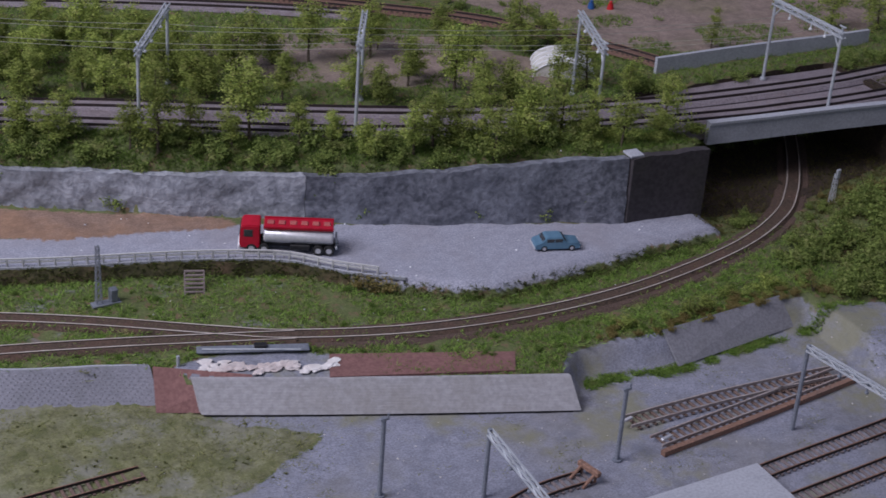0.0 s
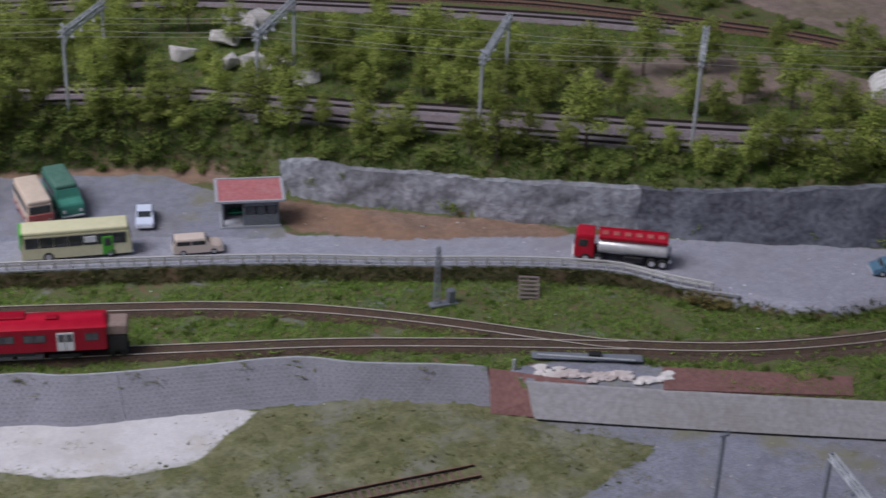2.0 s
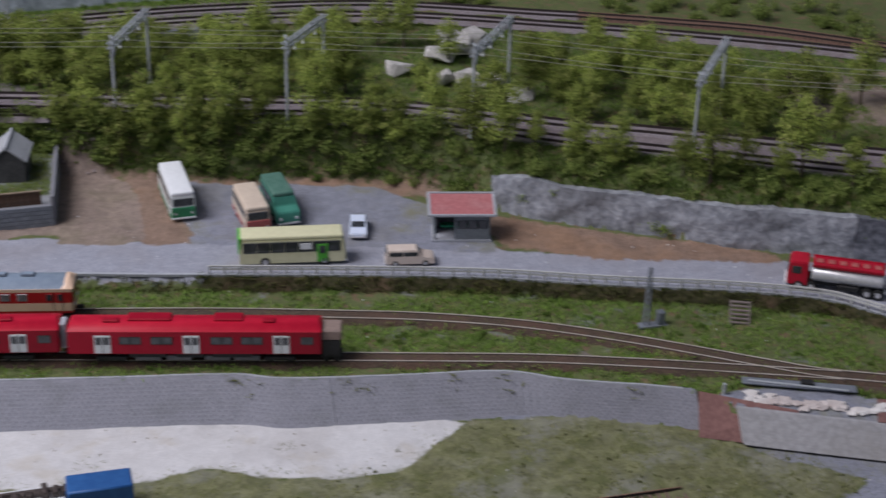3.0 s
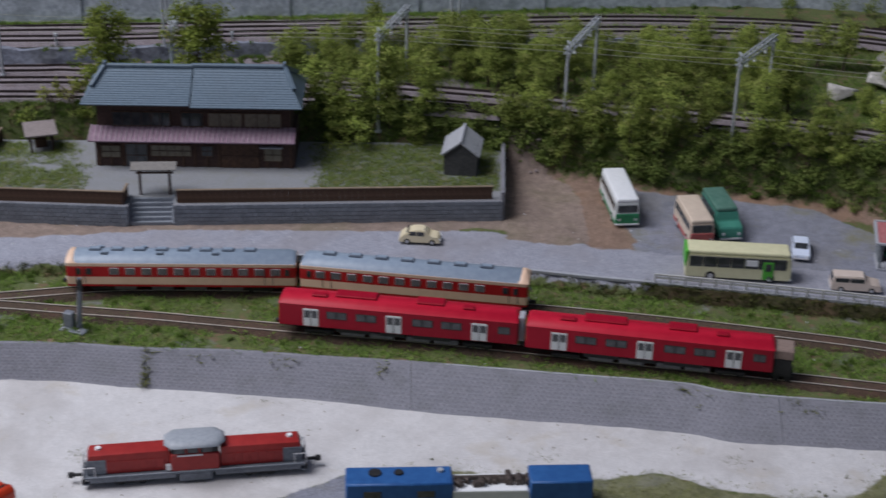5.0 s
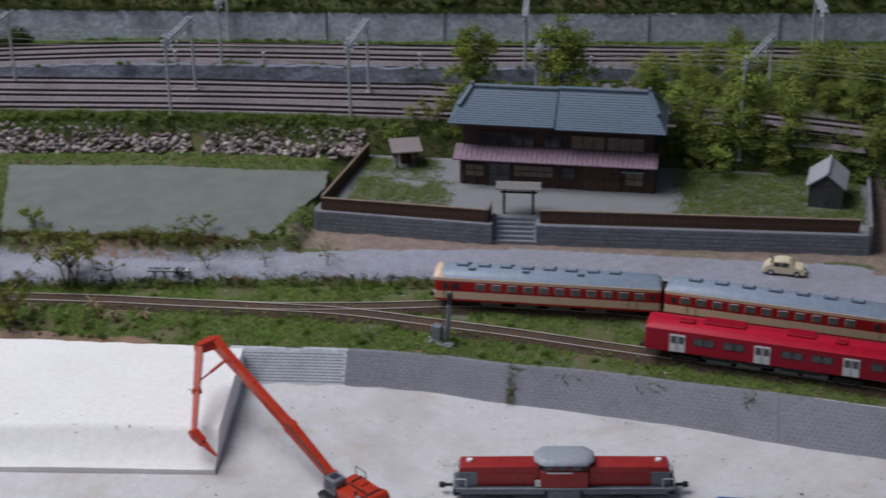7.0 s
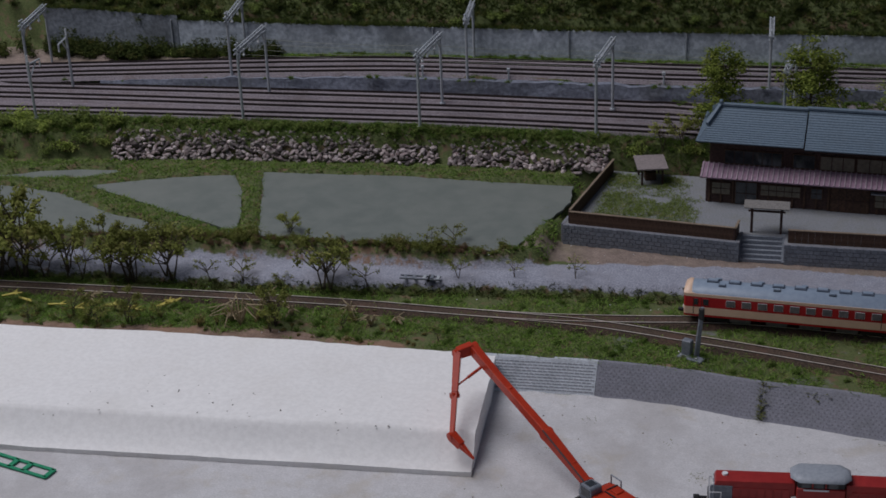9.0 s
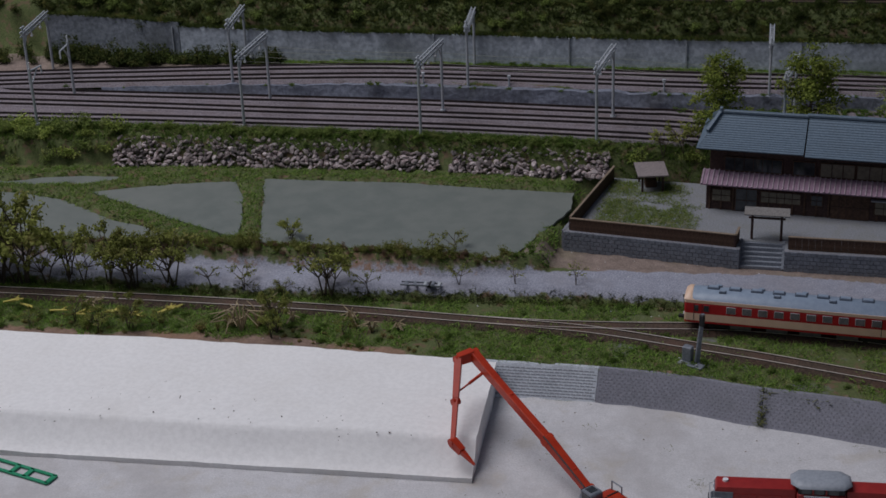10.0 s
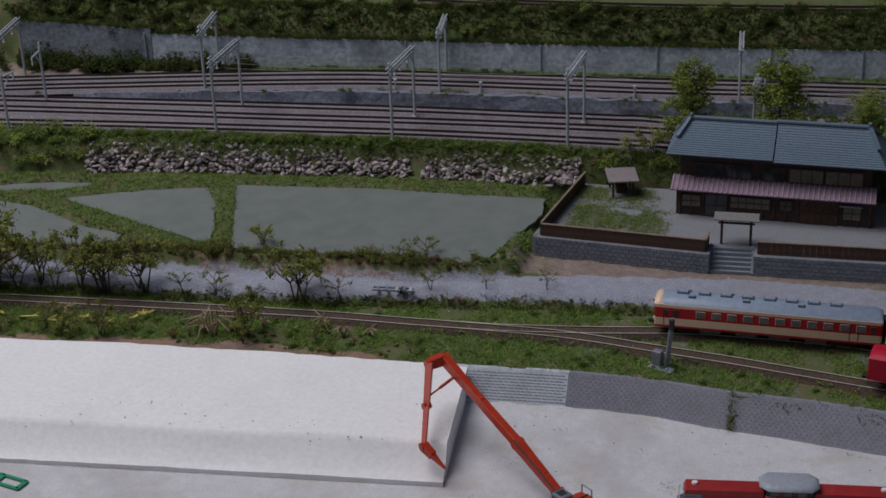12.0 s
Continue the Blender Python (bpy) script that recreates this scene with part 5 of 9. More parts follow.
bmesh.ops.bevel(bm, geom=bm.edges[:], offset=0.5, segments=1, affect='EDGES')
boom = part("boom", bm, M_ORANGE, root)
bm = bmesh.new()
beam(bm, knee, base.lerp(tip, 0.8), 4.6, 4.4)
beam(bm, base.lerp(tip, 0.79), tip, 4.6, 5.0)
bmesh.ops.bevel(bm, geom=bm.edges[:], offset=0.4, segments=1, affect='EDGES')
part("outer_boom", bm, M_ORANGE, boom)
for f in (0.12, 0.34, 0.5, 0.66):
    p = base.lerp(tip, f) + Vector((0, 0, 2.6))
    part("boom_lug", box(bmesh.new(), p.x, p.y, p.z, 3.2, 3.0, 1.6, 0.4), M_ORANGE, boom)
for p, r in ((base, 2.9), (knee, 3.2), (tip, 3.0)):
    bm = bmesh.new()
    rod(bm, p + Vector((0, -2.9, 0)), p + Vector((0, 2.9, 0)), r, seg=14)
    part("pin", bm, M_ORANGE, boom)
part("hose", rod(bmesh.new(), base + Vector((0, 2.9, 3)), knee + Vector((0, 2.9, 3.4)), 0.45, seg=6), M_BLACK, boom)
bm = bmesh.new()
beam(bm, tip, neck, 5.4, 4.8)
beam(bm, neck, neck.lerp(elbow, 0.5), 4.4, 3.6)
beam(bm, neck.lerp(elbow, 0.49), elbow, 3.3, 2.8)
bmesh.ops.bevel(bm, geom=bm.edges[:], offset=0.35, segments=1, affect='EDGES')
arm = part("arm", bm, M_ORANGE, root)
for p, r in ((neck, 2.6), (elbow, 2.3), (neck.lerp(elbow, 0.52), 2.2)):
    bm = bmesh.new()
    rod(bm, p + Vector((0, -2.2, 0)), p + Vector((0, 2.2, 0)), r, seg=12)
    part("pin", bm, M_ORANGE, arm)
bm = bmesh.new()
beam(bm, elbow, elbow.lerp(end, 0.42), 4.2, 3.6)
beam(bm, elbow.lerp(end, 0.4), end, 2.6, 0.9)
part("breaker", bm, M_ORANGE, arm)
for a, b, r in ((base.lerp(tip, 0.9) + Vector((0, 0, -3.2)), neck.lerp(elbow, 0.42), 0.9), (neck.lerp(elbow, 0.5), elbow + Vector((-1.2, 0, 1.5)), 0.8), (base.lerp(tip, 0.7) + Vector((0, 0, -3.4)), tip + Vector((0.5, 0, -4.6)), 1.0)):
    bm = bmesh.new()
    rod(bm, a, a.lerp(b, 0.55), r, seg=8)
    rod(bm, a.lerp(b, 0.5), b, r * 0.6, seg=8)
    part("ram", bm, M_ORANGE, arm, "orange hydraulic ram")

# ---- plaster block ----
bm = bmesh.new()
vv = {}
us, ws = np.linspace(0, 1, 70) ** 1.4, np.r_[np.linspace(0, 0.25, 14), np.linspace(0.25, 1, 13)[1:]]
for a, u in enumerate(us):
    xf, yf = -149 - u * 560, -247 - 0.097 * u * 560
    xb, yb = -159 - u * 560, -143.5 - (0.028 + 0.07 * u) * u * 560
    for b, w in enumerate(ws):
        x, y = xf + (xb - xf) * w, yf + (yb - yf) * w
        edge_f = min(1.0, w / (0.19 + 0.03 * noise.noise((x * 0.012, 2, 5))))
        z = Z_LOW + 3.0 + 13.4 * edge_f ** 1.6 + 2.2 * w + 0.9 * noise.noise((x * 0.02, y * 0.02, 7)) + 0.45 * noise.noise((x * 0.09, y * 0.09, 4)) + 0.25 * noise.noise((x * 0.3, y * 0.3, 4))
        ragged = (1.6 * noise.noise((x * 0.1, 3, 1)) + 0.8 * noise.noise((x * 0.35, 3, 1))) if b == len(ws) - 1 else 0
        vv[a, b] = bm.verts.new((x + (0.8 * noise.noise((y * 0.08, 1, 1)) if a == 0 else 0), y + ragged, z))
for a in range(69):
    for b in range(25):
        bm.faces.new((vv[a, b], vv[a, b + 1], vv[a + 1, b + 1], vv[a + 1, b]))
low = {}
for a in range(70):
    for b in (0, 25):
        low[a, b] = bm.verts.new((vv[a, b].co.x, vv[a, b].co.y, Z_LOW - 0.6))
for b in range(26):
    for a in (0, 69):
        if (a, b) not in low:
            low[a, b] = bm.verts.new((vv[a, b].co.x, vv[a, b].co.y, Z_LOW - 0.6))
for a in range(69):
    for b in (0, 25):
        bm.faces.new((vv[a, b], vv[a + 1, b], low[a + 1, b], low[a, b]))
for b in range(25):
    for a in (0, 69):
        bm.faces.new((vv[a, b], vv[a, b + 1], low[a, b + 1], low[a, b]))
tagged(smooth(part("plaster_block", bm, M_PLASTER), 50), "long white block of cast plaster with a rounded front edge", "plaster block")
root = thing("green_plate", -403, -288, Z_LOW + 0.4, -13, "flat green plastic sprue plate with slots", "plastic plate")
bm = bmesh.new()
for s in (-1, 1):
    box(bm, 0, s * 4, 0.6, 46, 2.2, 1.2, 0.3)
for k in (-22, -4, 6, 22):
    box(bm, k, 0, 0.65, 3, 9, 1.1, 0.2)
part("plate", bm, M_GREEN, root)

# ---- lower yard at the right ----
root = thing("rusty_turnout", 0, 0, 0, 0, "loose rusted turnout panel lying on grey gravel", "turnout")
for pts in ([(772, -399), (840, -393), (914, -386)], [(768, -377), (830, -378), (890, -382), (912, -384)]):
    line = along(pts, 6)
    for s in (-1, 1):
        bm = bmesh.new()
        sweep(bm, line, -19.8, [(s * 4.8 - 0.45, -1.8), (s * 4.8 + 0.45, -1.8), (s * 4.8 + 0.45, 0), (s * 4.8 - 0.45, 0)])
        part("rail", bm, M_OLDRAIL, root)
    for p in along(pts, 5)[1:-1]:
        bm = bmesh.new()
        box(bm, p[0], p[1], -22.8, 1.7, 12.5, 1.2, 0.2, turn=4)
        part("sleeper", bm, M_OLDWOOD, root)
bm = bmesh.new()
sweep(bm, along([(770, -408), (840, -402), (918, -394)], 8), -20.6, [(-1.6, -3), (1.6, -3), (1.6, 0), (-1.6, 0)])
part("side_bearer", bm, M_RUSTTRACK, root)
for x, y in ((768, -377), (778, -400)):
    bm = bmesh.new()
    box(bm, x, y, -19.3, 8, 2, 1.4, 0.3, turn=12)
    part("rail_joiner", bm, M_CHROME, root)
root = thing("buffer_stop", 722, -408, Z_LOW + 0.3, 12, "rust-red buffer stop at the end of the stub siding", "buffer stop")
bm = bmesh.new()
box(bm, 0, 0, 6, 3, 15, 3.2, 0.5)
part("buffer_beam", bm, M_RUSTTRACK, root)
for s in (-1, 1):
    bm = bmesh.new()
    rod(bm, (0, s * 4.8, 0), (0, s * 4.8, 6), 0.9)
    rod(bm, (-9, s * 4.8, 0), (0, s * 4.8, 6), 0.9)
    part("brace", bm, M_RUSTTRACK, root)
bm = bmesh.new()
slab(bm, [(660, -444, -15), (804, -443.5, -15), (800, -540, -15), (640, -540, -15)][::-1], 9)
tagged(part("platform", bm, M_CONCRETE), "pale concrete platform end beside the yard tracks", "platform", kind="structure")


def yard_pole(x, y, h, label):
    root = thing("catenary_pole", x, y, Z_LOW - 0.3, 0, label, "catenary pole", "yard catenary poles")
    bm = bmesh.new()
    rod(bm, (0, 0, 0), (0, 0, h), 1.3, 1.2, 10)
    part("pole", bm, M_STEEL_DARK, root)
    bm = bmesh.new()
    rod(bm, (0, 0, 0), (0, 0, 1.5), 2.6, seg=12)
    part("foot", bm, M_STEEL_DARK, root)
    bm = bmesh.new()
    box(bm, 0.5, 0, h - 1, 5, 1.2, 1.2, 0.2)
    rod(bm, (2.4, 0, h - 1), (2.4, 0, h + 2), 0.5)
    part("bracket", bm, M_STEEL_DARK, root)
    return root


yard_pole(616, -377, 48, "slim dark grey catenary pole standing on yard gravel")
yard_pole(745, -401, 46, "slim dark grey catenary pole beside the loose turnout")


def yard_gantry(x, y, x2, y2, h, label):
    """A pole with a long beam that reaches over the yard tracks to a second pole."""
    root = thing("catenary_gantry", x, y, Z_LOW - 0.3, 0, label, "catenary gantry", "yard gantries")
    dx, dy = x2 - x, y2 - y
    for px_, py_ in ((0, 0), (dx, dy)):
        bm = bmesh.new()
        rod(bm, (px_, py_, 0), (px_, py_, h), 1.3, 1.2, 10)
        part("pole", bm, M_STEEL_DARK, root)
    bm = bmesh.new()
    for off in (-1.3, 1.3):
        for dz in (-3.0, 0.0):
            beam(bm, (off, 0, h - 0.5 + dz), (dx + off, dy, h - 0.5 + dz), 0.7, 0.7)
    for k in range(16):
        for off in (-1.3, 1.3):
            rod(bm, (dx * k / 16 + off, dy * k / 16, h - 0.5 - 3 * (k % 2)), (dx * (k + 1) / 16 + off, dy * (k + 1) / 16, h - 3.5 + 3 * (k % 2)), 0.35, seg=5)
    b = part("beam", bm, M_STEEL, root)
    for f in (0.2, 0.36, 0.55, 0.75):
        bm = bmesh.new()
        rod(bm, (dx * f, dy * f, h - 2), (dx * f, dy * f, h - 7), 0.6)
        box(bm, dx * f, dy * f, h - 7.5, 2, 2, 1.5, 0.3)
        part("insulator", bm, M_STEEL_DARK, b)
    return root


yard_gantry(852, -417, 868, -530, 55, "grey gantry with a lattice beam over the yard")
yard_gantry(664, -399, 654, -520, 42, "grey gantry with a lattice beam over the stub siding")

# ---- the farmhouse and its walled yard ----
TER = 14.0
YARD = [(-147.5, 7.2), (-29, -0.3), (-29, 13), (-0.5, 13), (-0.5, 1.6), (211.3, 10.8), (217, 103), (-133, 103)]
bm = bmesh.new()
slab(bm, [(x, y, TER) for x, y in YARD], TER + 2)
tagged(part("yard_terrace", bm, surface("yard_gravel", (0.18, 0.188, 0.205), (0.29, 0.3, 0.325), 1.0, 0.95, 0.5, stain=(0.2, 0.2, 0.17), stain_amount=0.5, depth=0.5)), "raised gravel yard with patches of grass", "terrace", kind="structure")


def block_face(name, a, b, h, label, mat_=None, z0=-0.5):
    """An upright wall of small cut blocks between two points, thickness towards the left of a to b."""
    root = thing(name, 0, 0, 0, 0, label, "stone wall", kind="structure")
    a, b = Vector((*a, 0)), Vector((*b, 0))
    d = (b - a).normalized()
    out = Vector((d.y, -d.x, 0))
    ln = (b - a).length
    bm = bmesh.new()
    slab(bm, [a + out * 0.5 + Vector((0, 0, h)), b + out * 0.5 + Vector((0, 0, h)), b - out * 1.5 + Vector((0, 0, h)), a - out * 1.5 + Vector((0, 0, h))], h - z0)
    part("backing", bm, M_MORTAR, root)
    vv, ff = [], []
    rows, w = 5, 4.2
    hh = (h - z0) / rows
    for r in range(rows):
        for s in np.arange(-w / 2 if r % 2 else 0, ln - 0.5, w):
            s0, s1 = max(s, 0) + 0.12, min(s + w, ln) - 0.12
            if s1 - s0 < 0.8:
                continue
            k = len(vv)
            j = rng.uniform(-0.08, 0.08)
            for o, g in ((0.45, 0), (0.95 + j, 0.15)):
                for q, zz in ((s0 + g, z0 + r * hh + 0.12 + g), (s1 - g, z0 + r * hh + 0.12 + g), (s1 - g, z0 + (r + 1) * hh - 0.12 - g), (s0 + g, z0 + (r + 1) * hh - 0.12 - g)):
                    p = a + d * q + out * o
                    vv.append((p.x, p.y, zz))
            ff += [(k + 4, k + 5, k + 6, k + 7), (k, k + 1, k + 5, k + 4), (k + 1, k + 2, k + 6, k + 5), (k + 2, k + 3, k + 7, k + 6), (k + 3, k, k + 4, k + 7)]
    tagged(sheet("block_face", vv, ff, mat_ or M_BLOCK, root), kind="stuff")
    return root


M_CUT = surface("blue_grey_cut_stone", (0.165, 0.185, 0.22), (0.255, 0.28, 0.325), 1.0, 0.85, 0.3, per_island=0.12, stain=(0.15, 0.16, 0.19))
block_face("yard_wall_west", (-147.5, 6.6), (-29, -0.9), TER + 0.3, "blue-grey cut stone wall below the garden", M_CUT)
block_face("yard_wall_east", (-0.5, 1.0), (211.3, 10.2), TER + 0.3, "long blue-grey cut stone wall below the garden", M_CUT)
block_face("yard_wall_side", (211.9, 10.2), (217.5, 103), TER + 6, "blue-grey cut stone wall closing the yard", M_CUT)
block_face("yard_wall_field", (-133.6, 103), (-148.1, 7.2), TER + 0.3, "blue-grey cut stone wall towards the paddies", M_CUT)

root = thing("yard_steps", -14.8, 0, 0, 2.5, "grey stone steps up to the garden gate", "steps")
for k in range(6):
    bm = bmesh.new()
    box(bm, 0, 0.3 + k * 2.3 + (13 - k * 2.3) / 2, (k + 0.5) * 2.3, 27, 13.5 - k * 2.3, 2.3, 0.15)
    part("step", bm, M_CUT, root)
for s in (-1, 1):
    bm = bmesh.new()
    slab(bm, [(s * 13.7 - 0.9, -0.5, 1.5), (s * 13.7 + 0.9, -0.5, 1.5), (s * 13.7 + 0.9, 14, 15.3), (s * 13.7 - 0.9, 14, 15.3)], 2.2)
    part("side_wall", bm, M_CUT, root)


def board_fence(a, b, h, label):
    """A fence of upright boards with a cap rail, between two points of the yard."""
    a, b = Vector((*a, 0)), Vector((*b, 0))
    d = b - a
    root = thing("board_fence", a.x, a.y, TER, math.degrees(math.atan2(d.y, d.x)), label, "fence", "yard fences")
    n = max(2, int(d.length / 4.1))
    w = d.length / n
    bm = bmesh.new()
    box(bm, w / 2, 0, h / 2, w - 0.06, 0.7, h, 0.03)
    first = part("board", bm, M_WOOD, root)
    repeat("board", first, root, [Matrix.Translation((w * k * MM, rng.uniform(-0.05, 0.05) * MM, rng.uniform(-0.12, 0.05) * MM)) for k in range(1, n)])
    bm = bmesh.new()
    box(bm, d.length / 2, 0, h + 0.35, d.length + 1, 1.7, 0.8, 0.15)
    part("cap_rail", bm, surface("weathered_cap", (0.2, 0.15, 0.11), (0.3, 0.23, 0.17), 1.5, 0.8, 0.2), root)
    for k in range(0, n + 1, 6):
        part("post", box(bmesh.new(), min(w * k, d.length), 0.7, h / 2, 1, 1, h), M_WOOD_DARK, root)


board_fence((-143, 8.6), (-32, 2.0), 8.6, "brown board fence along the front of the garden")
board_fence((-32, 2.0), (-31, 14), 8.6, "short brown board fence beside the gate")
board_fence((-143, 9.6), (-129, 101), 9.5, "brown board fence between garden and paddies")
board_fence((2, 4.6), (205, 13.2), 8.8, "long brown board fence along the front of the garden")

# two-storey house
HX, HY = 8.0, 60.0
root = thing("farmhouse", HX, HY, TER, -1.0, "dark timber two-storey farmhouse with a blue-grey tiled roof", "house")
w1 = part("lower_wall", box(bmesh.new(), 0, 22, 10.5, 133, 44, 21, 0.3), M_WOOD_DARK, root)
w2 = part("upper_wall", box(bmesh.new(), -1, 26, 33.5, 129, 36, 25, 0.3), M_WOOD_DARK, root)
for x in np.arange(-64, 65, 8.0):
    bm = bmesh.new()
    box(bm, x, -0.3, 10.5, 1.3, 0.9, 21, 0.1)
    part("post", bm, M_WOOD, w1)
for x, w, h, z_, m_, nm in ((-56, 12, 8, 11, M_PAPER, "window"), (-39, 14, 16, 8.5, M_GLASS, "doorway"), (-16, 26, 7.5, 12, M_PAPER, "window"), (8, 7, 7, 12, M_GLASS, "window"), (30, 24, 17, 9, M_WOOD, "board_door"), (52, 11, 9, 10, M_PAPER, "window")):
    bm = bmesh.new()
    box(bm, x, -0.35, z_, w + 1.4, 1.0, h + 1.4, 0.1)
    f = part(nm, bm, M_WOOD, w1)
    bm = bmesh.new()
    box(bm, x, -0.7, z_, w, 0.6, h)
    part("pane", bm, m_, f)
    bm = bmesh.new()
    for q in np.linspace(-w / 2, w / 2, max(3, int(w / 4)))[1:-1]:
        box(bm, x + q, -1.0, z_, 0.45, 0.5, h)
    box(bm, x, -1.0, z_, w, 0.5, 0.4)
    part("glazing_bar", bm, M_WOOD_DARK, f)
bm = bmesh.new()
box(bm, 51, -1.6, 15.6, 15, 3, 0.8, 0.1)
part("window_hood", bm, M_CONCRETE, w1, "pale little window hood")
for x, w in ((-36, 38), (-2, 14), (20, 22), (45, 24)):
    bm = bmesh.new()
    box(bm, x, 7.7, 31, w + 1.6, 1.0, 11.5, 0.1)
    f = part("window", bm, M_WOOD, w2)
    bm = bmesh.new()
    box(bm, x, 7.3, 31.4, w, 0.6, 9.2)
    part("pane", bm, M_GLASS if w > 30 or w < 20 else M_PAPER, f)
    bm = bmesh.new()
    for q in np.linspace(-w / 2, w / 2, int(w / 5))[1:-1]:
        box(bm, x + q, 7.0, 31.4, 0.5, 0.5, 9.2)
    part("glazing_bar", bm, M_WOOD_DARK, f)
bm = bmesh.new()
slab(bm, [(-70, -6.5, 20.8), (67, -6.5, 20.8), (67, 8.4, 26), (-70, 8.4, 26)], 0.9)
pent = part("pent_roof", bm, M_TIN, root, "purple corrugated tin pent roof")
bm = bmesh.new()
for x in np.arange(-69, 67, 3.4):
    rod(bm, (x, -6.6, 21.0), (x, 8.2, 26.15), 0.5, seg=6)
part("rib", bm, surface("pale_tin", (0.38, 0.3, 0.35), (0.48, 0.4, 0.45), 2, 0.4, 0.1), pent)


def tiled_roof(root, x0, x1, hip_left, hip_right, y0, y1, z_eave, z_ridge, name="roof"):
    """Half of a hipped gable roof; tiles in courses, a ridge and corner ridges; hip: how far the ridge end draws in."""
    ym = (y0 + y1) / 2
    rl, rr = x0 + hip_left, x1 - hip_right
    n = 16
    curve_ = lambda f: z_eave + (z_ridge - z_eave) * (0.82 * f + 0.18 * f * f)
    bm = bmesh.new()
    low_ = [bm.verts.new((x, y, z_eave - 0.4)) for x, y in ((x0 + 0.6, y0 + 0.6), (x1 - 0.6, y0 + 0.6), (x1 - 0.6, y1 - 0.6), (x0 + 0.6, y1 - 0.6))]
    ra, rb_ = bm.verts.new((rl, ym, z_ridge - 1.6)), bm.verts.new((rr, ym, z_ridge - 1.6))
    for f_ in ((low_[0], low_[1], rb_, ra), (low_[2], low_[3], ra, rb_), (low_[3], low_[0], ra), (low_[1], low_[2], rb_), low_[::-1]):
        bm.faces.new(f_)
    roof = part(name, bm, M_TILE, root)
    for side in (0, 1):
        ya = y0 if side == 0 else y1
        for k in range(n):
            f0, f1 = k / n, (k + 1) / n
            quad = [(x0 + hip_left * f0, ya + (ym - ya) * f0, curve_(f0) + 0.3), (x1 - hip_right * f0, ya + (ym - ya) * f0, curve_(f0) + 0.3), (x1 - hip_right * f1, ya + (ym - ya) * f1, curve_(f1)), (x0 + hip_left * f1, ya + (ym - ya) * f1, curve_(f1))]
            part("tile_course", slab(bmesh.new(), quad if side == 0 else quad[::-1], 0.9), M_TILE, roof)
    for xe, hip, s in ((x0, hip_left, 1), (x1, hip_right, -1)):
        for k in range(n if hip else 0):
            f0, f1 = k / n, (k + 1) / n
            quad = [(xe + s * hip * f0, y1 + (ym - y1) * f0, curve_(f0) + 0.3), (xe + s * hip * f0, y0 + (ym - y0) * f0, curve_(f0) + 0.3), (xe + s * hip * f1, y0 + (ym - y0) * f1, curve_(f1)), (xe + s * hip * f1, y1 + (ym - y1) * f1, curve_(f1))]
            part("tile_course", slab(bmesh.new(), quad if s == 1 else quad[::-1], 0.9), M_TILE, roof)
    bm = bmesh.new()
    box(bm, (rl + rr) / 2, ym, z_ridge + 1.0, rr - rl + 3, 3.0, 2.4, 0.6)
    part("ridge", bm, M_TILE, roof)
    for xe, xr, hip in ((x0, rl, hip_left), (x1, rr, hip_right)):
        if hip:
            for ya in (y0, y1):
                bm = bmesh.new()
                beam(bm, (xe + (xr - xe) * 0.45, ya + (ym - ya) * 0.45, z_eave + (z_ridge - z_eave) * 0.43 + 1.0), (xr, ym, z_ridge + 1.0), 2.2, 2.2)
                part("corner_ridge", bm, M_TILE, roof)
            bm = bmesh.new()
            box(bm, xr, ym, z_ridge + 2.4, 2.4, 3.6, 3.4, 0.5)
            part("ridge_end_tile", bm, M_TILE, roof)
    return roof


tiled_roof(root, -74, -2.5, 13, 0, -2.5, 55, 45.0, 61.0)
tiled_roof(root, -1.5, 72, 0, 13, -4.0, 55, 44.4, 62.0)

root = thing("garden_gate", -13.5, 17, TER, 2, "small roofed wooden garden gate at the head of the steps", "gate")
for s in (-1, 1):
    bm = bmesh.new()
    box(bm, s * 9.5, 0, 10.0, 1.7, 1.7, 20, 0.2)
    part("post", bm, M_WOOD_DARK, root)
for z_ in (15.6, 18.8):
    bm = bmesh.new()
    box(bm, 0, 0, z_, 24, 1.5, 1.2, 0.2)
    part("crossbeam", bm, M_WOOD_DARK, root)
M_SHINGLE = surface("grey_shingles", (0.17, 0.16, 0.155), (0.26, 0.245, 0.235), 1.2, 0.85, 0.3, stain=(0.2, 0.18, 0.16))
for s in (-1, 1):
    bm = bmesh.new()
    q = [(-14.6, s * 6.5, 20.4), (14.6, s * 6.5, 20.4), (14.6, 0, 23.4), (-14.6, 0, 23.4)]
    slab(bm, q if s < 0 else q[::-1], 0.8)
    part("roof_slope", bm, M_SHINGLE, root)

M_SHEDWALL = surface("dark_grey_boards", (0.05, 0.05, 0.055), (0.085, 0.085, 0.09), 1.6, 0.8, 0.3)
root = thing("garden_shed", 187, 62, TER, -8, "dark garden shed with a pale grey gable roof", "shed")
bm = bmesh.new()
hull(bm, [(-14, 0), (14, 0), (14, 17), (-14, 17)], 11)
bm.transform(Matrix.Rotation(radians(90), 4, 'Z'))
part("wall", bm, M_SHEDWALL, root)
for y in (-14.2, 14.2):
    bm = bmesh.new()
    slab(bm, [(-11, y, 17), (11, y, 17), (0, y, 24.4)], 0.6)
    part("gable", bm, M_SHEDWALL, root)
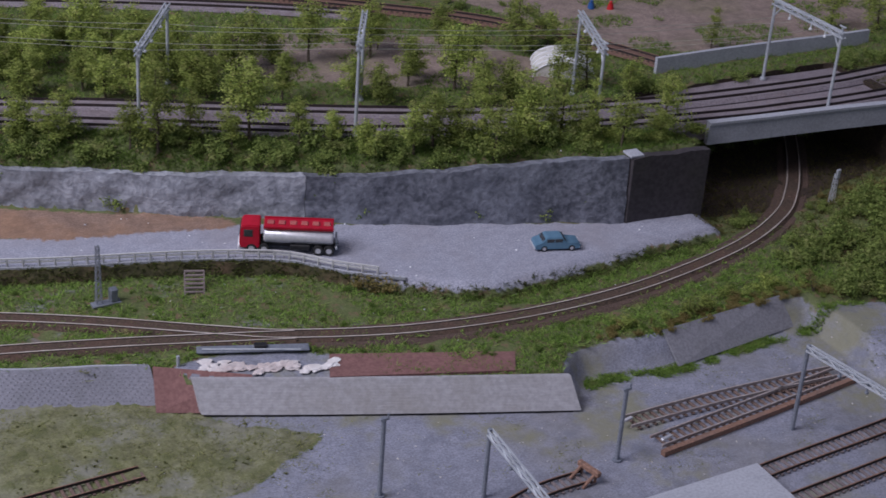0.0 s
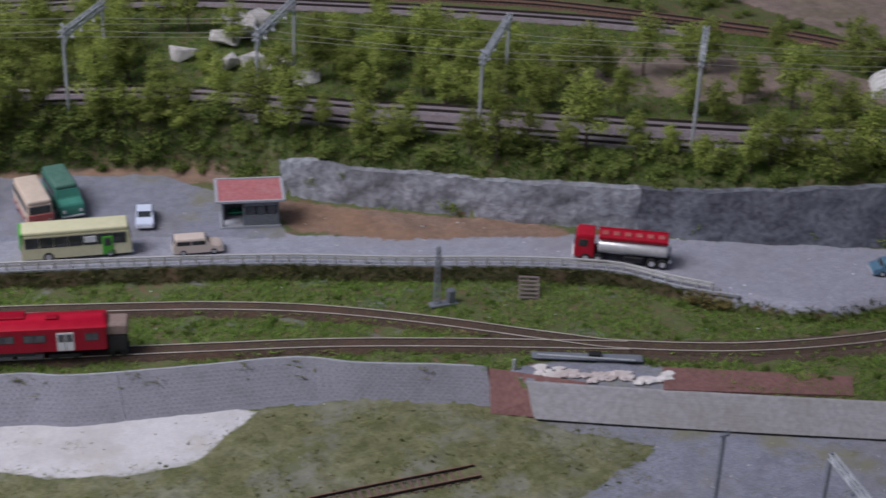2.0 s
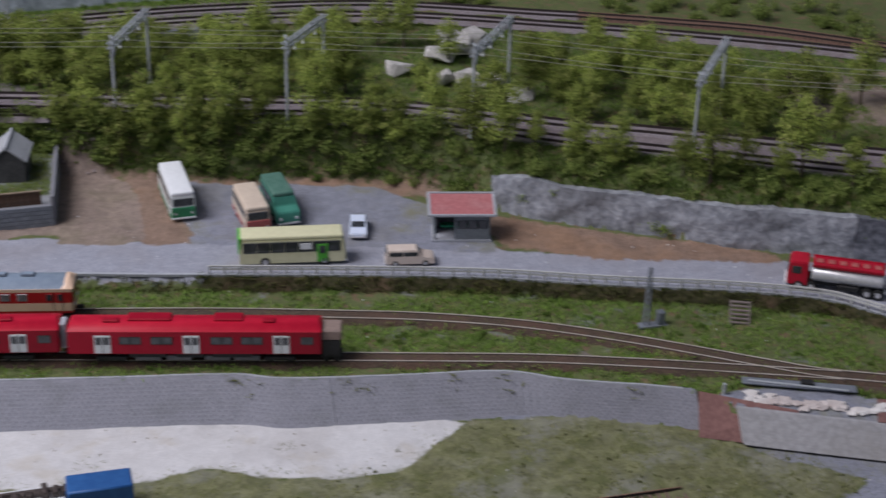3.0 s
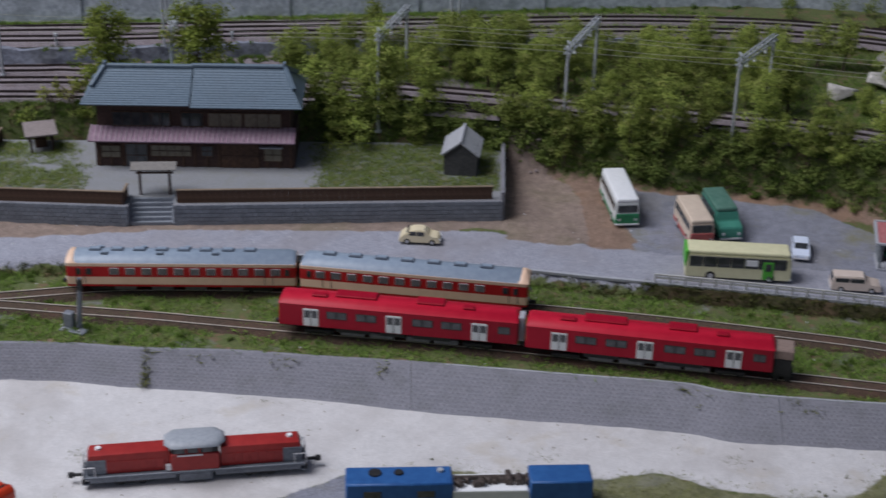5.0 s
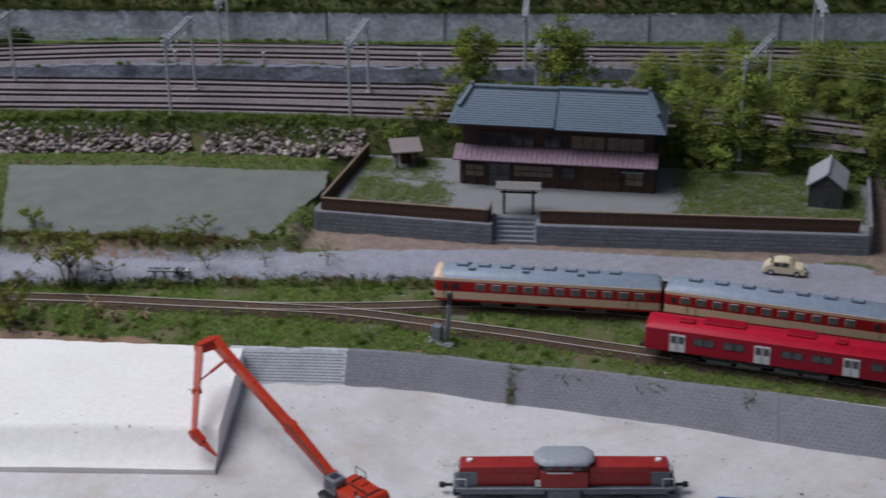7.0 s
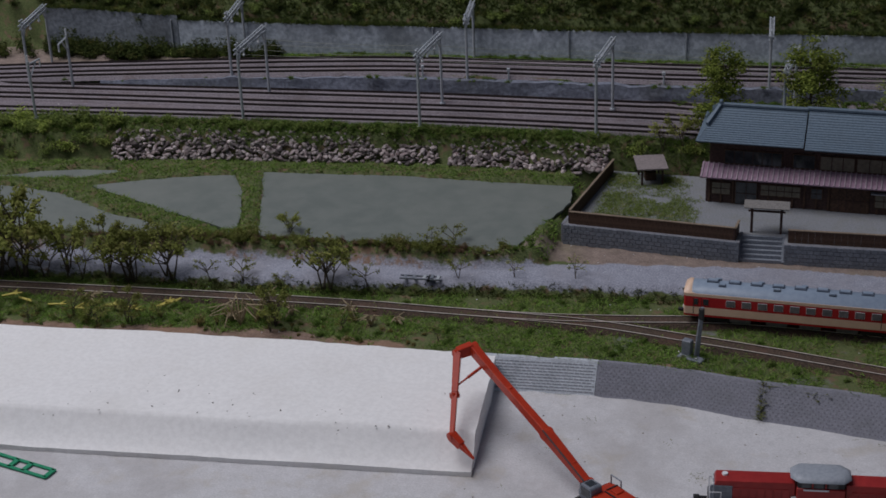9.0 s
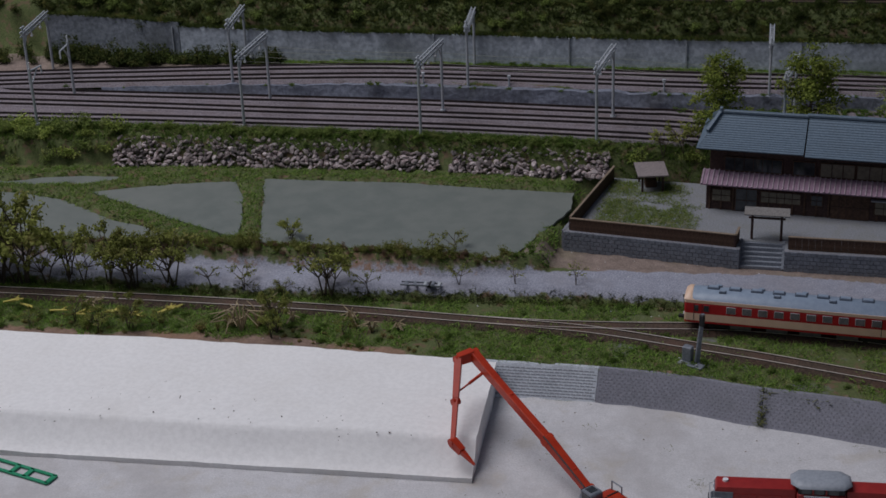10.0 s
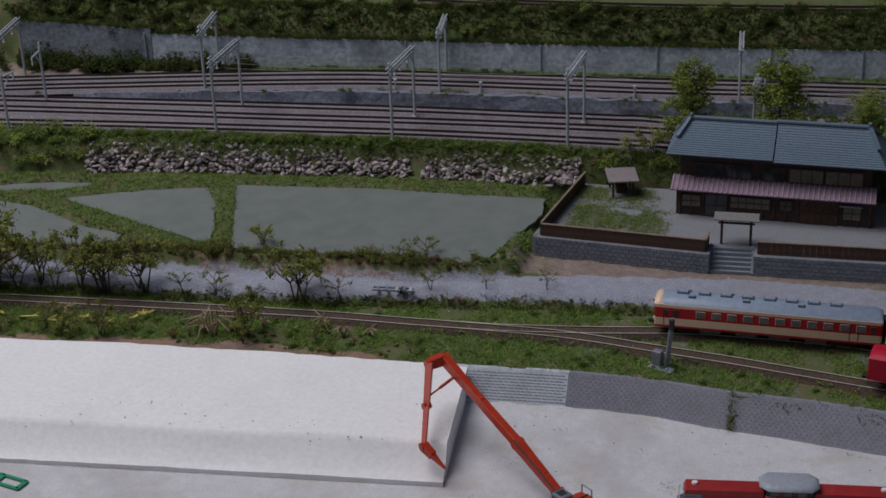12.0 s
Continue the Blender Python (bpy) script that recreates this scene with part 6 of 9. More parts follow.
for s in (-1, 1):
    bm = bmesh.new()
    q = [(s * 13, -15.5, 15.4), (s * 13, 15.5, 15.4), (0, 15.5, 25.2), (0, -15.5, 25.2)]
    slab(bm, q if s > 0 else q[::-1], 0.9)
    part("roof_slope", bm, surface("pale_grey_roof", (0.31, 0.325, 0.36), (0.42, 0.435, 0.47), 1.2, 0.6, 0.2), root)
bm = bmesh.new()
box(bm, 0, 0, 25.4, 1.8, 31.6, 1.4, 0.3)
part("ridge", bm, M_CONCRETE, root)

root = thing("well_shelter", -101, 92, TER, 16, "open timber shelter with a grey-brown board roof", "shelter")
for sx in (-1, 1):
    for sy in (-1, 1):
        bm = bmesh.new()
        box(bm, sx * 7.2, sy * 9.5, 6.5, 1.4, 1.4, 13, 0.15)
        part("post", bm, M_WOOD_DARK, root)
bm = bmesh.new()
slab(bm, [(-10.8, -13, 13.6), (10.8, -13, 13.6), (10.8, 12.5, 13.9), (-10.8, 12.5, 13.9)], 1.0)
part("board_roof", bm, surface("grey_brown_boards", (0.2, 0.17, 0.17), (0.3, 0.255, 0.255), 1.4, 0.8, 0.3), root)
bm = bmesh.new()
box(bm, 0, 2, 3, 8, 8, 6, 0.4)
part("well_box", bm, M_WOOD, root)

# ---- waiting hut ----
root = thing("waiting_hut", 461, -50, 0, -10.5, "small grey waiting hut with a faded red roof", "hut")
bm = bmesh.new()
slab(bm, [(-18.5, -11, 1.6), (18.5, -11, 1.6), (18.5, 11, 1.6), (-18.5, 11, 1.6)], 2.4)
part("floor_slab", bm, M_CONCRETE, root)
M_GREYWALL = surface("grey_boards", (0.14, 0.16, 0.18), (0.22, 0.24, 0.26), 1.4, 0.7, 0.2)
for nm, a in (("back_wall", (0, 10, 10.5, 35, 1, 18)), ("end_wall", (17, 0, 10, 1, 20, 17)), ("end_wall", (-17, 4, 10, 1, 12, 17)), ("front_wall", (6.5, -9.6, 5.2, 20.5, 1, 7.2)), ("front_wall", (6.5, -9.6, 16.6, 20.5, 1, 3.4)), ("corner_post", (-17, -9.6, 10, 1.4, 1.4, 17)), ("corner_post", (-4, -9.6, 10, 1.4, 1.4, 17))):
    part(nm, box(bmesh.new(), *a, 0.1), M_GREYWALL, root)
for k in range(3):
    bm = bmesh.new()
    box(bm, 0.2 + 6.4 * k, -9.7, 11.8, 5.6, 0.5, 5.6, 0.1)
    part("pane", bm, M_GLASS, root)
bm = bmesh.new()
box(bm, -1, 5, 4.5, 24, 5, 1.2, 0.2)
box(bm, -1, 7, 3, 22, 1, 3)
part("bench", bm, M_GREEN, root)
bm = bmesh.new()
slab(bm, [(-20.5, -11.8, 19.4), (20.5, -11.8, 19.4), (20, 13, 22.8), (-20, 13, 22.8)], 1.2)
roof = part("roof", bm, M_REDROOF, root)
for a in ((-20.5,), (20.5,)):
    bm = bmesh.new()
    slab(bm, [(a[0] - 0.9, -12, 19.7), (a[0] + 0.9, -12, 19.7), (a[0] + 0.9, 13.2, 23.1), (a[0] - 0.9, 13.2, 23.1)], 1.6)
    part("verge", bm, M_CONCRETE, roof)
for y, z_ in ((-11.9, 19.5), (13.1, 23.0)):
    bm = bmesh.new()
    box(bm, 0, y, z_ - 0.3, 42, 1.4, 1.6, 0.2)
    part("eave_board", bm, M_CONCRETE, roof)


# ---- road vehicles ----
def wheel(root, x, y, r=3.0, w=2.2, hub=None):
    bm = bmesh.new()
    rod(bm, (x, y - w / 2, r), (x, y + w / 2, r), r, seg=16)
    t = part("wheel", bm, M_RUBBER, root)
    bm = bmesh.new()
    s = 1 if y > 0 else -1
    rod(bm, (x, y + s * (w / 2 - 0.1), r), (x, y + s * (w / 2 + 0.15), r), r * 0.55, seg=12)
    part("hub", bm, hub or M_CHROME, t)


def bus(x, y, turn, L, W, H, body, roof, glass_rows, label, door=None, bonnet=False, skirt=None, tall=4.6, gap=1.1):
    """A bus with its front towards +x."""
    root = thing("bus", x, y, Z_ROAD + 0.25, turn, label, "bus", "parked buses")
    h, f = L / 2, W / 2
    if bonnet:
        out = [(-h, 2), (h, 2), (h, 8.5), (h - 1, 10), (h - 9, 11), (h - 11, H - 3), (-h + 1, H - 3), (-h, H - 6)]
    else:
        out = [(-h, 1.8), (h, 1.8), (h + 0.2, 9), (h - 1.2, H - 3), (-h + 0.6, H - 3), (-h, 9)]
    bm = bmesh.new()
    hull(bm, out, f, 0.06, 9)
    bmesh.ops.bevel(bm, geom=bm.edges[:], offset=0.5, segments=2, affect='EDGES')
    smooth(part("body", bm, body, root))
    front = h - (11 if bonnet else 1)
    bm = bmesh.new()
    box(bm, (front - h) / 2 + 0.2, 0, H - 2.2, front + h - 0.8, W - 1.2, 3.2, 1.4, seg=3)
    smooth(part("roof", bm, roof, root))
    for s in (-1, 1):
        n = max(4, int((front + h) / 8))
        step = (front + h - 4) / n
        for k in range(n):
            bm = bmesh.new()
            box(bm, -h + 2 + step * (k + 0.5), s * (f - 0.27), glass_rows, step - gap, 0.6, tall, 0.2)
            part("window", bm, M_GLASS, root)
        if skirt:
            bm = bmesh.new()
            box(bm, 0, s * (f - 0.05), 3.6, L - 1.2, 0.5, 2.6, 0.2)
            part("skirt_stripe", bm, skirt, root)
    bm = bmesh.new()
    box(bm, front - (0.1 if bonnet else -0.55), 0, glass_rows + 0.2, 0.8, W - 3, 4.8, 0.3, tilt=-8)
    part("windscreen", bm, M_GLASS, root)
    bm = bmesh.new()
    box(bm, h + 0.2, 0, 2.6, 1.4, W - 0.5, 1.3, 0.3)
    part("bumper", bm, M_CHROME if bonnet else M_WHITE, root)
    for s in (-1, 1):
        bm = bmesh.new()
        rod(bm, (h - 0.2, s * (f - 2.6), 6), (h + 0.6, s * (f - 2.6), 6), 1.0, seg=10)
        part("headlight", bm, M_WHITE, root)
        wheel(root, h - L * 0.2, s * (f - 1), 3.1)
        wheel(root, -h + L * 0.24, s * (f - 1), 3.1)
    if door:
        dx, dw, dm = door
        bm = bmesh.new()
        box(bm, dx, -(f - 0.1), 8.2, dw, 0.7, 12, 0.2)
        d = part("door", bm, dm, root, "bright green folding door")
        bm = bmesh.new()
        box(bm, dx, -(f + 0.15), 10.5, dw * 0.55, 0.5, 5, 0.1)
        part("door_window", bm, M_GLASS, d)
    return root


M_BUSGREEN = surface("bus_green", (0.02, 0.2, 0.09), (0.03, 0.24, 0.11), 4, 0.35, 0.02)
M_BUSWHITE = surface("bus_white", (0.62, 0.65, 0.66), (0.7, 0.73, 0.74), 4, 0.4, 0.02)
M_BUSCREAM = surface("bus_cream", (0.66, 0.64, 0.42), (0.72, 0.7, 0.47), 4, 0.4, 0.02)
M_BUSBEIGE = surface("bus_beige", (0.62, 0.51, 0.42), (0.68, 0.57, 0.47), 4, 0.4, 0.02)
M_BUSRED = surface("bus_red", (0.42, 0.1, 0.1), (0.48, 0.13, 0.12), 4, 0.4, 0.02)
M_TEAL = surface("bus_teal", (0.05, 0.22, 0.17), (0.07, 0.26, 0.2), 4, 0.35, 0.02)
M_TEALROOF = surface("bus_teal_roof", (0.07, 0.17, 0.135), (0.11, 0.22, 0.18), 4, 0.4, 0.02, stain=(0.17, 0.2, 0.17))
M_LIME = surface("lime_green", (0.08, 0.4, 0.04), (0.1, 0.46, 0.06), 4, 0.4, 0.02)
b = bus(290, 25.5, -85.5, 51, 16, 20.5, M_BUSWHITE, M_WHITE, 13, "white bus with green nose and skirt on bare earth", skirt=M_BUSGREEN)
bm = bmesh.new()
box(bm, 25.6, 0, 6.2, 1.0, 15.4, 7.6, 0.4)
part("nose_panel", bm, M_BUSGREEN, b, "green painted nose")
b = bus(334, -8, -84.5, 40, 16, 19.5, M_BUSBEIGE, M_BUSBEIGE, 13, "old beige bus with pinkish red nose beside a teal one", skirt=M_BUSRED)
bm = bmesh.new()
box(bm, 20.1, 0, 6.4, 1.0, 15.4, 8.0, 0.4)
part("nose_panel", bm, M_BUSRED, b, "pinkish red nose")
bus(353.5, 2, -83, 44, 15.5, 19.5, M_TEAL, M_TEALROOF, 12.5, "old teal bonnet bus with a silver bumper", bonnet=True)
b = bus(351.5, -64.5, -6, 64, 16, 20.5, M_BUSCREAM, M_BUSCREAM, 12.6, "cream bus with a lime green door beside the road", door=(18, 6.5, M_LIME), tall=7.0, gap=0.25)
bm = bmesh.new()
box(bm, -31.6, 0, 14, 2.4, 15.6, 11, 0.6)
part("rear_panel", bm, M_LIME, b, "lime green rear corner")
bm = bmesh.new()
box(bm, 8, -8.1, 13, 7, 0.4, 4, 0.1)
part("paper_notice", bm, M_WHITE, b, "white notice in the window")


def car(x, y, turn, L, W, H, paint, label, style="saloon", name="car"):
    root = thing(name, x, y, Z_ROAD + 0.25, turn, label, "car", "parked cars")
    h, f = L / 2, W / 2
    out = {"saloon": [(-h, 1.4), (h, 1.4), (h, 4.2), (h - 0.8, 4.9), (h * 0.42, 5.2), (h * 0.18, H), (-h * 0.5, H), (-h * 0.72, 5.4), (-h + 0.5, 5.0), (-h, 4.2)],
           "van": [(-h, 1.4), (h, 1.4), (h, 4.4), (h - 0.8, 5.2), (h * 0.5, 5.8), (h * 0.28, H), (-h + 1.4, H), (-h + 0.2, 6), (-h, 4.2)],
           "beetle": [(-h, 1.4), (h, 1.4), (h, 3.4), (h - 1.6, 5.2), (h * 0.5, 5.9), (h * 0.3, H - 0.6), (0, H), (-h * 0.4, H - 0.6), (-h + 1.6, 5.4), (-h, 3.2)]}[style]
    bm = bmesh.new()
    hull(bm, out, f, 0.2, 5.0)
    bmesh.ops.bevel(bm, geom=bm.edges[:], offset=0.45, segments=2, affect='EDGES')
    smooth(part("body", bm, paint, root))
    zc = 0.5 * (5.3 + H) - 0.1
    x0, x1 = (-h * 0.5, h * 0.2) if style != "van" else (-h * 0.85, h * 0.3)
    for s in (-1, 1):
        for a, b_ in ((x0, (x0 + x1) / 2 - 0.3), ((x0 + x1) / 2 + 0.3, x1)):
            bm = bmesh.new()
            box(bm, (a + b_) / 2, s * (f - 0.2 * (zc - 5) - 0.05), zc, b_ - a, 0.5, (H - 5.3) * 0.62, 0.15)
            part("side_window", bm, M_GLASS, root)
    bm = bmesh.new()
    fx = h * (0.32 if style != "van" else 0.4)
    box(bm, fx, 0, zc, 0.7, W - 3.0, (H - 5.2) * 0.95, 0.15, tilt=-32)
    part("windscreen", bm, M_GLASS, root)
    bm = bmesh.new()
    box(bm, -h * (0.62 if style != "van" else 0.95), 0, zc, 0.7, W - 3.2, (H - 5.2) * 0.8, 0.15, tilt=24 if style != "van" else 8)
    part("rear_window", bm, M_GLASS, root)
    for s in (-1, 1):
        for wx in (h * 0.62, -h * 0.6):
            wheel(root, wx, s * (f - 0.7), 2.0, 1.5)
        bm = bmesh.new()
        rod(bm, (h - 0.4, s * (f - 1.7), 3.4), (h + 0.25, s * (f - 1.7), 3.4), 0.75, seg=10)
        part("headlight", bm, M_WHITE, root)
    for s in (-1, 1):
        bm = bmesh.new()
        box(bm, s * (h + 0.1), 0, 2.1, 0.8, W - 0.6, 0.9, 0.2)
        part("bumper", bm, M_CHROME, root)
    return root


car(398, -34, -101, 25, 11, 9, surface("bluish_white_paint", (0.62, 0.7, 0.86), (0.7, 0.77, 0.92), 4, 0.35, 0.02), "white saloon car parked on grey gravel")
car(421, -81, -7, 30, 11.5, 10.4, surface("van_pink_beige", (0.62, 0.52, 0.46), (0.68, 0.58, 0.52), 4, 0.4, 0.02), "pinkish beige estate van at the roadside", "van", "estate_car")
car(157.5, -20.5, -6, 26, 11, 9.8, surface("pale_yellow", (0.68, 0.6, 0.42), (0.74, 0.66, 0.48), 4, 0.4, 0.02), "pale yellow rounded small car on the road", "beetle")
car(819, -223.5, -18, 29, 11.5, 9, surface("steel_blue_paint", (0.09, 0.19, 0.28), (0.12, 0.23, 0.33), 4, 0.35, 0.02), "steel blue saloon car on the gravel road")

# tank lorry, front towards -x
root = thing("tank_lorry", 664, -162, Z_ROAD + 0.25, 180 - 27, "red and silver tank lorry parked on the gravel road", "lorry")
M_LORRY = surface("lorry_red", (0.4, 0.008, 0.028), (0.46, 0.012, 0.034), 4, 0.35, 0.02)
bm = bmesh.new()
hull(bm, [(16, 3.5), (28, 3.5), (28.5, 9), (27.4, 17.5), (26, 18.6), (16, 18.6)], 7.8, 0.05, 10)
bmesh.ops.bevel(bm, geom=bm.edges[:], offset=0.6, segments=2, affect='EDGES')
cab = smooth(part("cab", bm, M_LORRY, root))
bm = bmesh.new()
box(bm, 28.1, 0, 13.6, 0.6, 12.5, 5.6, 0.3, tilt=-6)
part("windscreen", bm, M_GLASS, cab)
for s in (-1, 1):
    bm = bmesh.new()
    box(bm, 23, s * 7.6, 13.5, 5.5, 0.5, 4.8, 0.3)
    part("side_window", bm, M_GLASS, cab)
bm = bmesh.new()
box(bm, 28.6, 0, 3.8, 1.5, 15, 3, 0.4)
part("bumper", bm, M_WHITE, cab)
bm = bmesh.new()
rows = []
for x in (-28, -27, 13, 14):
    k = 0.88 if x in (-28, 14) else 1
    rows.append([bm.verts.new((x, 8 * k * math.cos(t), 10.8 + 5.6 * k * math.sin(t))) for t in np.linspace(0, 2 * math.pi, 20, endpoint=False)])
for a, c in zip(rows[:-1], rows[1:]):
    for j in range(20):
        bm.faces.new((a[j], a[(j + 1) % 20], c[(j + 1) % 20], c[j]))
bm.faces.new(rows[0][::-1]), bm.faces.new(rows[-1])
tank = smooth(part("tank", bm, M_CHROME, root, "silver oval tank"))
bm = bmesh.new()
box(bm, -7, 0, 16.6, 42, 13.4, 1.6, 0.5)
for s in (-1, 1):
    box(bm, -7, s * 6.6, 17.6, 42, 0.8, 1.0)
part("tank_top", bm, M_LORRY, tank, "red walkway on the tank")
for k in range(6):
    bm = bmesh.new()
    box(bm, -24 + 6.8 * k, 0, 17.7, 4, 4.6, 1.0, 0.3)
    part("hatch", bm, M_BUSRED, tank)
bm = bmesh.new()
box(bm, -2, 0, 4.4, 58, 7, 2.2, 0.3)
for s in (-1, 1):
    box(bm, -8, s * 6.8, 5.0, 12, 2.2, 3.2, 0.4)
part("chassis", bm, M_BLACK, root)
for wx in (21, 13.5, -19, -25.5):
    for s in (-1, 1):
        wheel(root, wx, s * 6.6, 3.2, 2.4)
bm = bmesh.new()
box(bm, -30, 0, 5, 1.2, 14, 2, 0.3)
box(bm, -29.6, 0, 9, 1.2, 8, 4, 0.4)
part("rear_valve_box", bm, M_STEEL, root)

# ---- signals and lineside fittings ----
def lattice_mast(x, y, z, h, label, name="lattice_mast", lean=0.0, mat_=None):
    root = thing(name, x, y, z, 0, label, "mast")
    m_ = mat_ or M_STEEL_DARK
    bm = bmesh.new()
    for sx in (-1, 1):
        for sy in (-1, 1):
            rod(bm, (sx * 1.6, sy * 1.6, 0), (sx * 0.9 + lean, sy * 0.9, h), 0.24, seg=5)
    part("upright", bm, m_, root)
    bm = bmesh.new()
    n = int(h / 3.6)
    for k in range(n):
        a, b_ = k / n, (k + 1) / n
        wa, wb = 1.6 - 0.7 * a, 1.6 - 0.7 * b_
        for s in (-1, 1):
            rod(bm, (-wa + lean * a, s * wa, h * a), (wb + lean * b_, s * wb, h * b_), 0.22, seg=4)
            rod(bm, (s * wa + lean * a, -wa, h * a), (s * wb + lean * b_, wb, h * b_), 0.22, seg=4)
    part("bracing", bm, m_, root)
    return root


root = lattice_mast(543, -169, Z_MID - 0.3, 39, "dark lattice mast on a base plate beside the bank")
bm = bmesh.new()
box(bm, 4, -0.5, 0.8, 17, 6, 1.4, 0.2)
part("base_plate", bm, M_STEEL_DARK, root)
bm = bmesh.new()
box(bm, 8.5, -0.5, 5.6, 4.6, 4.6, 8.4, 0.6)
part("relay_box", bm, M_STEEL_DARK, root)
root = lattice_mast(1040, -232, Z_MID - 0.6, 24, "pale lattice signal mast beside the curve", "signal_mast", 0, M_STEEL)
bm = bmesh.new()
box(bm, 0, -1.2, 24.5, 3.4, 1.6, 7, 0.6)
part("signal_head", bm, M_STEEL, root)
root = thing("stub_signal", -45, -119, Z_MID - 0.4, -20, "grey track signal on a base plate with a relay box", "signal")
bm = bmesh.new()
box(bm, 1, -2, 1.0, 16, 6, 1.8, 0.3)
part("base_plate", bm, M_STEEL_DARK, root)
bm = bmesh.new()
box(bm, -3, 1, 6.5, 6, 4.5, 9.5, 0.5)
part("relay_box", bm, M_STEEL_DARK, root)
bm = bmesh.new()
beam(bm, (3, 1, 1), (5, 3, 34), 2.2, 1.6)
part("mast", bm, M_STEEL_DARK, root)
bm = bmesh.new()
box(bm, 5, 2.2, 30, 3.4, 2, 8, 0.6)
part("signal_head", bm, M_BLACK, root)
bm = bmesh.new()
for q in (-5, 5):
    rod(bm, (q, -3.5, 1.5), (q, -3.5, 2.8), 0.7)
part("bolt", bm, M_CHROME, root)
root = thing("plank_steps", 600, -172, Z_MID, -21, "small plank steps down the bank to the track", "steps")
for k in range(6):
    bm = bmesh.new()
    box(bm, 0, -6 + k * 2.3, 0.8 + k * 1.5, 11.5, 1.8, 0.9, 0.1)
    part("tread", bm, surface("grey_plank", (0.15, 0.12, 0.115), (0.23, 0.19, 0.18), 1.2, 0.8, 0.2) if k == 0 else bpy.data.materials["grey_plank"], root)
for s in (-1, 1):
    bm = bmesh.new()
    beam(bm, (s * 5.6, -8, -0.5), (s * 5.6, 6, 8.6), 0.8, 0.8, 1.6)
    part("string", bm, bpy.data.materials["grey_plank"], root)

root = thing("scrap_truck_frame", -228, -64.5, 0.2, 4, "pale broken underframe lying at the road's edge", "scrap")
for y_ in (-2.2, 2.2):
    part("side_bar", box(bmesh.new(), 0, y_, 1.4, 27, 0.9, 1.2, 0.2), M_STEEL_DARK, root)
for x_, h_ in ((-10, 1.0), (-4, 1.6), (3, 2.4), (8, 3.2), (12, 2.2)):
    part("cross_bar", box(bmesh.new(), x_, 0, 1.2 + h_ / 4, 2.2, 5.0, h_ / 2, 0.2), M_STEEL if x_ in (3, 12) else M_STEEL_DARK, root)
part("axle", rod(bmesh.new(), (6, -3.4, 1.2), (6, 3.4, 1.2), 1.1, seg=10), M_BLACK, root)

# posts near the left of the road
for x, y in ((136, -134), (560, -247.5)):
    root = thing("marker_post", x, y, Z_MID - 0.3, 0, "short grey lineside marker post in the turf", "marker post", "marker posts")
    part("post", box(bmesh.new(), 0, 0, 3.5, 1.6, 1.6, 7, 0.3), M_STEEL, root)

# ---- kerb and fence along the road's edge ----
edge_line = np.array([(x, float(bank(x)) + 1.0) for x in np.arange(-60, 716, 6.0)])
bm = bmesh.new()
sweep(bm, edge_line, 0.0, [(-1.1, -1.2), (0.9, -1.2), (0.9, 0.5), (-1.1, 0.5)])
tagged(part("road_kerb", bm, M_CONCRETE), "pale concrete kerb along the gravel road", "kerb", kind="structure")
fence_line = along([(x, float(bank(x)) + 1.0) for x in np.arange(300, 712, 20.0)], 9.0)
root = thing("road_fence", 0, 0, 0, 0, "low pale concrete post-and-rail fence along the road", "fence")
bm = bmesh.new()
box(bm, 0, 0, 2.6, 1.1, 1.1, 5.6, 0.15)
bm.transform(Matrix.Translation((fence_line[0][0], fence_line[0][1], 0.6)))
M_FENCE = surface("pale_fence", (0.48, 0.48, 0.49), (0.62, 0.62, 0.62), 1.5, 0.85, 0.1)
first = part("post", bm, M_FENCE, root)
repeat("post", first, root, [Matrix.Translation(((p[0] - fence_line[0][0]) * MM, (p[1] - fence_line[0][1]) * MM, 0)) for p in fence_line[1:]])
for dz in (3.0, 5.0):
    bm = bmesh.new()
    sweep(bm, fence_line, dz + 0.6, [(-0.45, -0.5), (0.45, -0.5), (0.45, 0.5), (-0.45, 0.5)])
    part("rail", bm, M_FENCE, root)

# dark mossy bank under the road's edge
M_BANK = surface("dark_moss_bank", (0.035, 0.036, 0.016), (0.085, 0.075, 0.035), 2.0, 0.95, 0.7, stain=(0.17, 0.105, 0.07), stain_amount=0.7, depth=0.8)
bm = bmesh.new()
rows = []
for x in np.arange(282, 704, 3.0):
    y = float(bank(x))
    full = float(ramp01(x, 282, 306) * (1 - ramp01(x, 676, 702)))
    col = []
    for f in np.linspace(0, 1, 5):
        col.append(bm.verts.new((x, y - 4.5 * (1 - f) - 2.2 * full + 2.2 * noise.noise((x * 0.09, f * 2.5, 2)) + 1.1 * noise.noise((x * 0.3, f * 5, 7)), Z_MID - 2.5 + (10.0 + 1.6 * noise.noise((x * 0.06, 4, 1))) * f * full)))
    col.append(bm.verts.new((x, y + 2, -2)))
    rows.append(col)
for a, c in zip(rows[:-1], rows[1:]):
    for j in range(5):
        bm.faces.new((a[j], a[j + 1], c[j + 1], c[j]))
tagged(smooth(part("mossy_bank", bm, M_BANK), 60), "dark moss-grown bank below the road's edge", "bank", kind="structure")

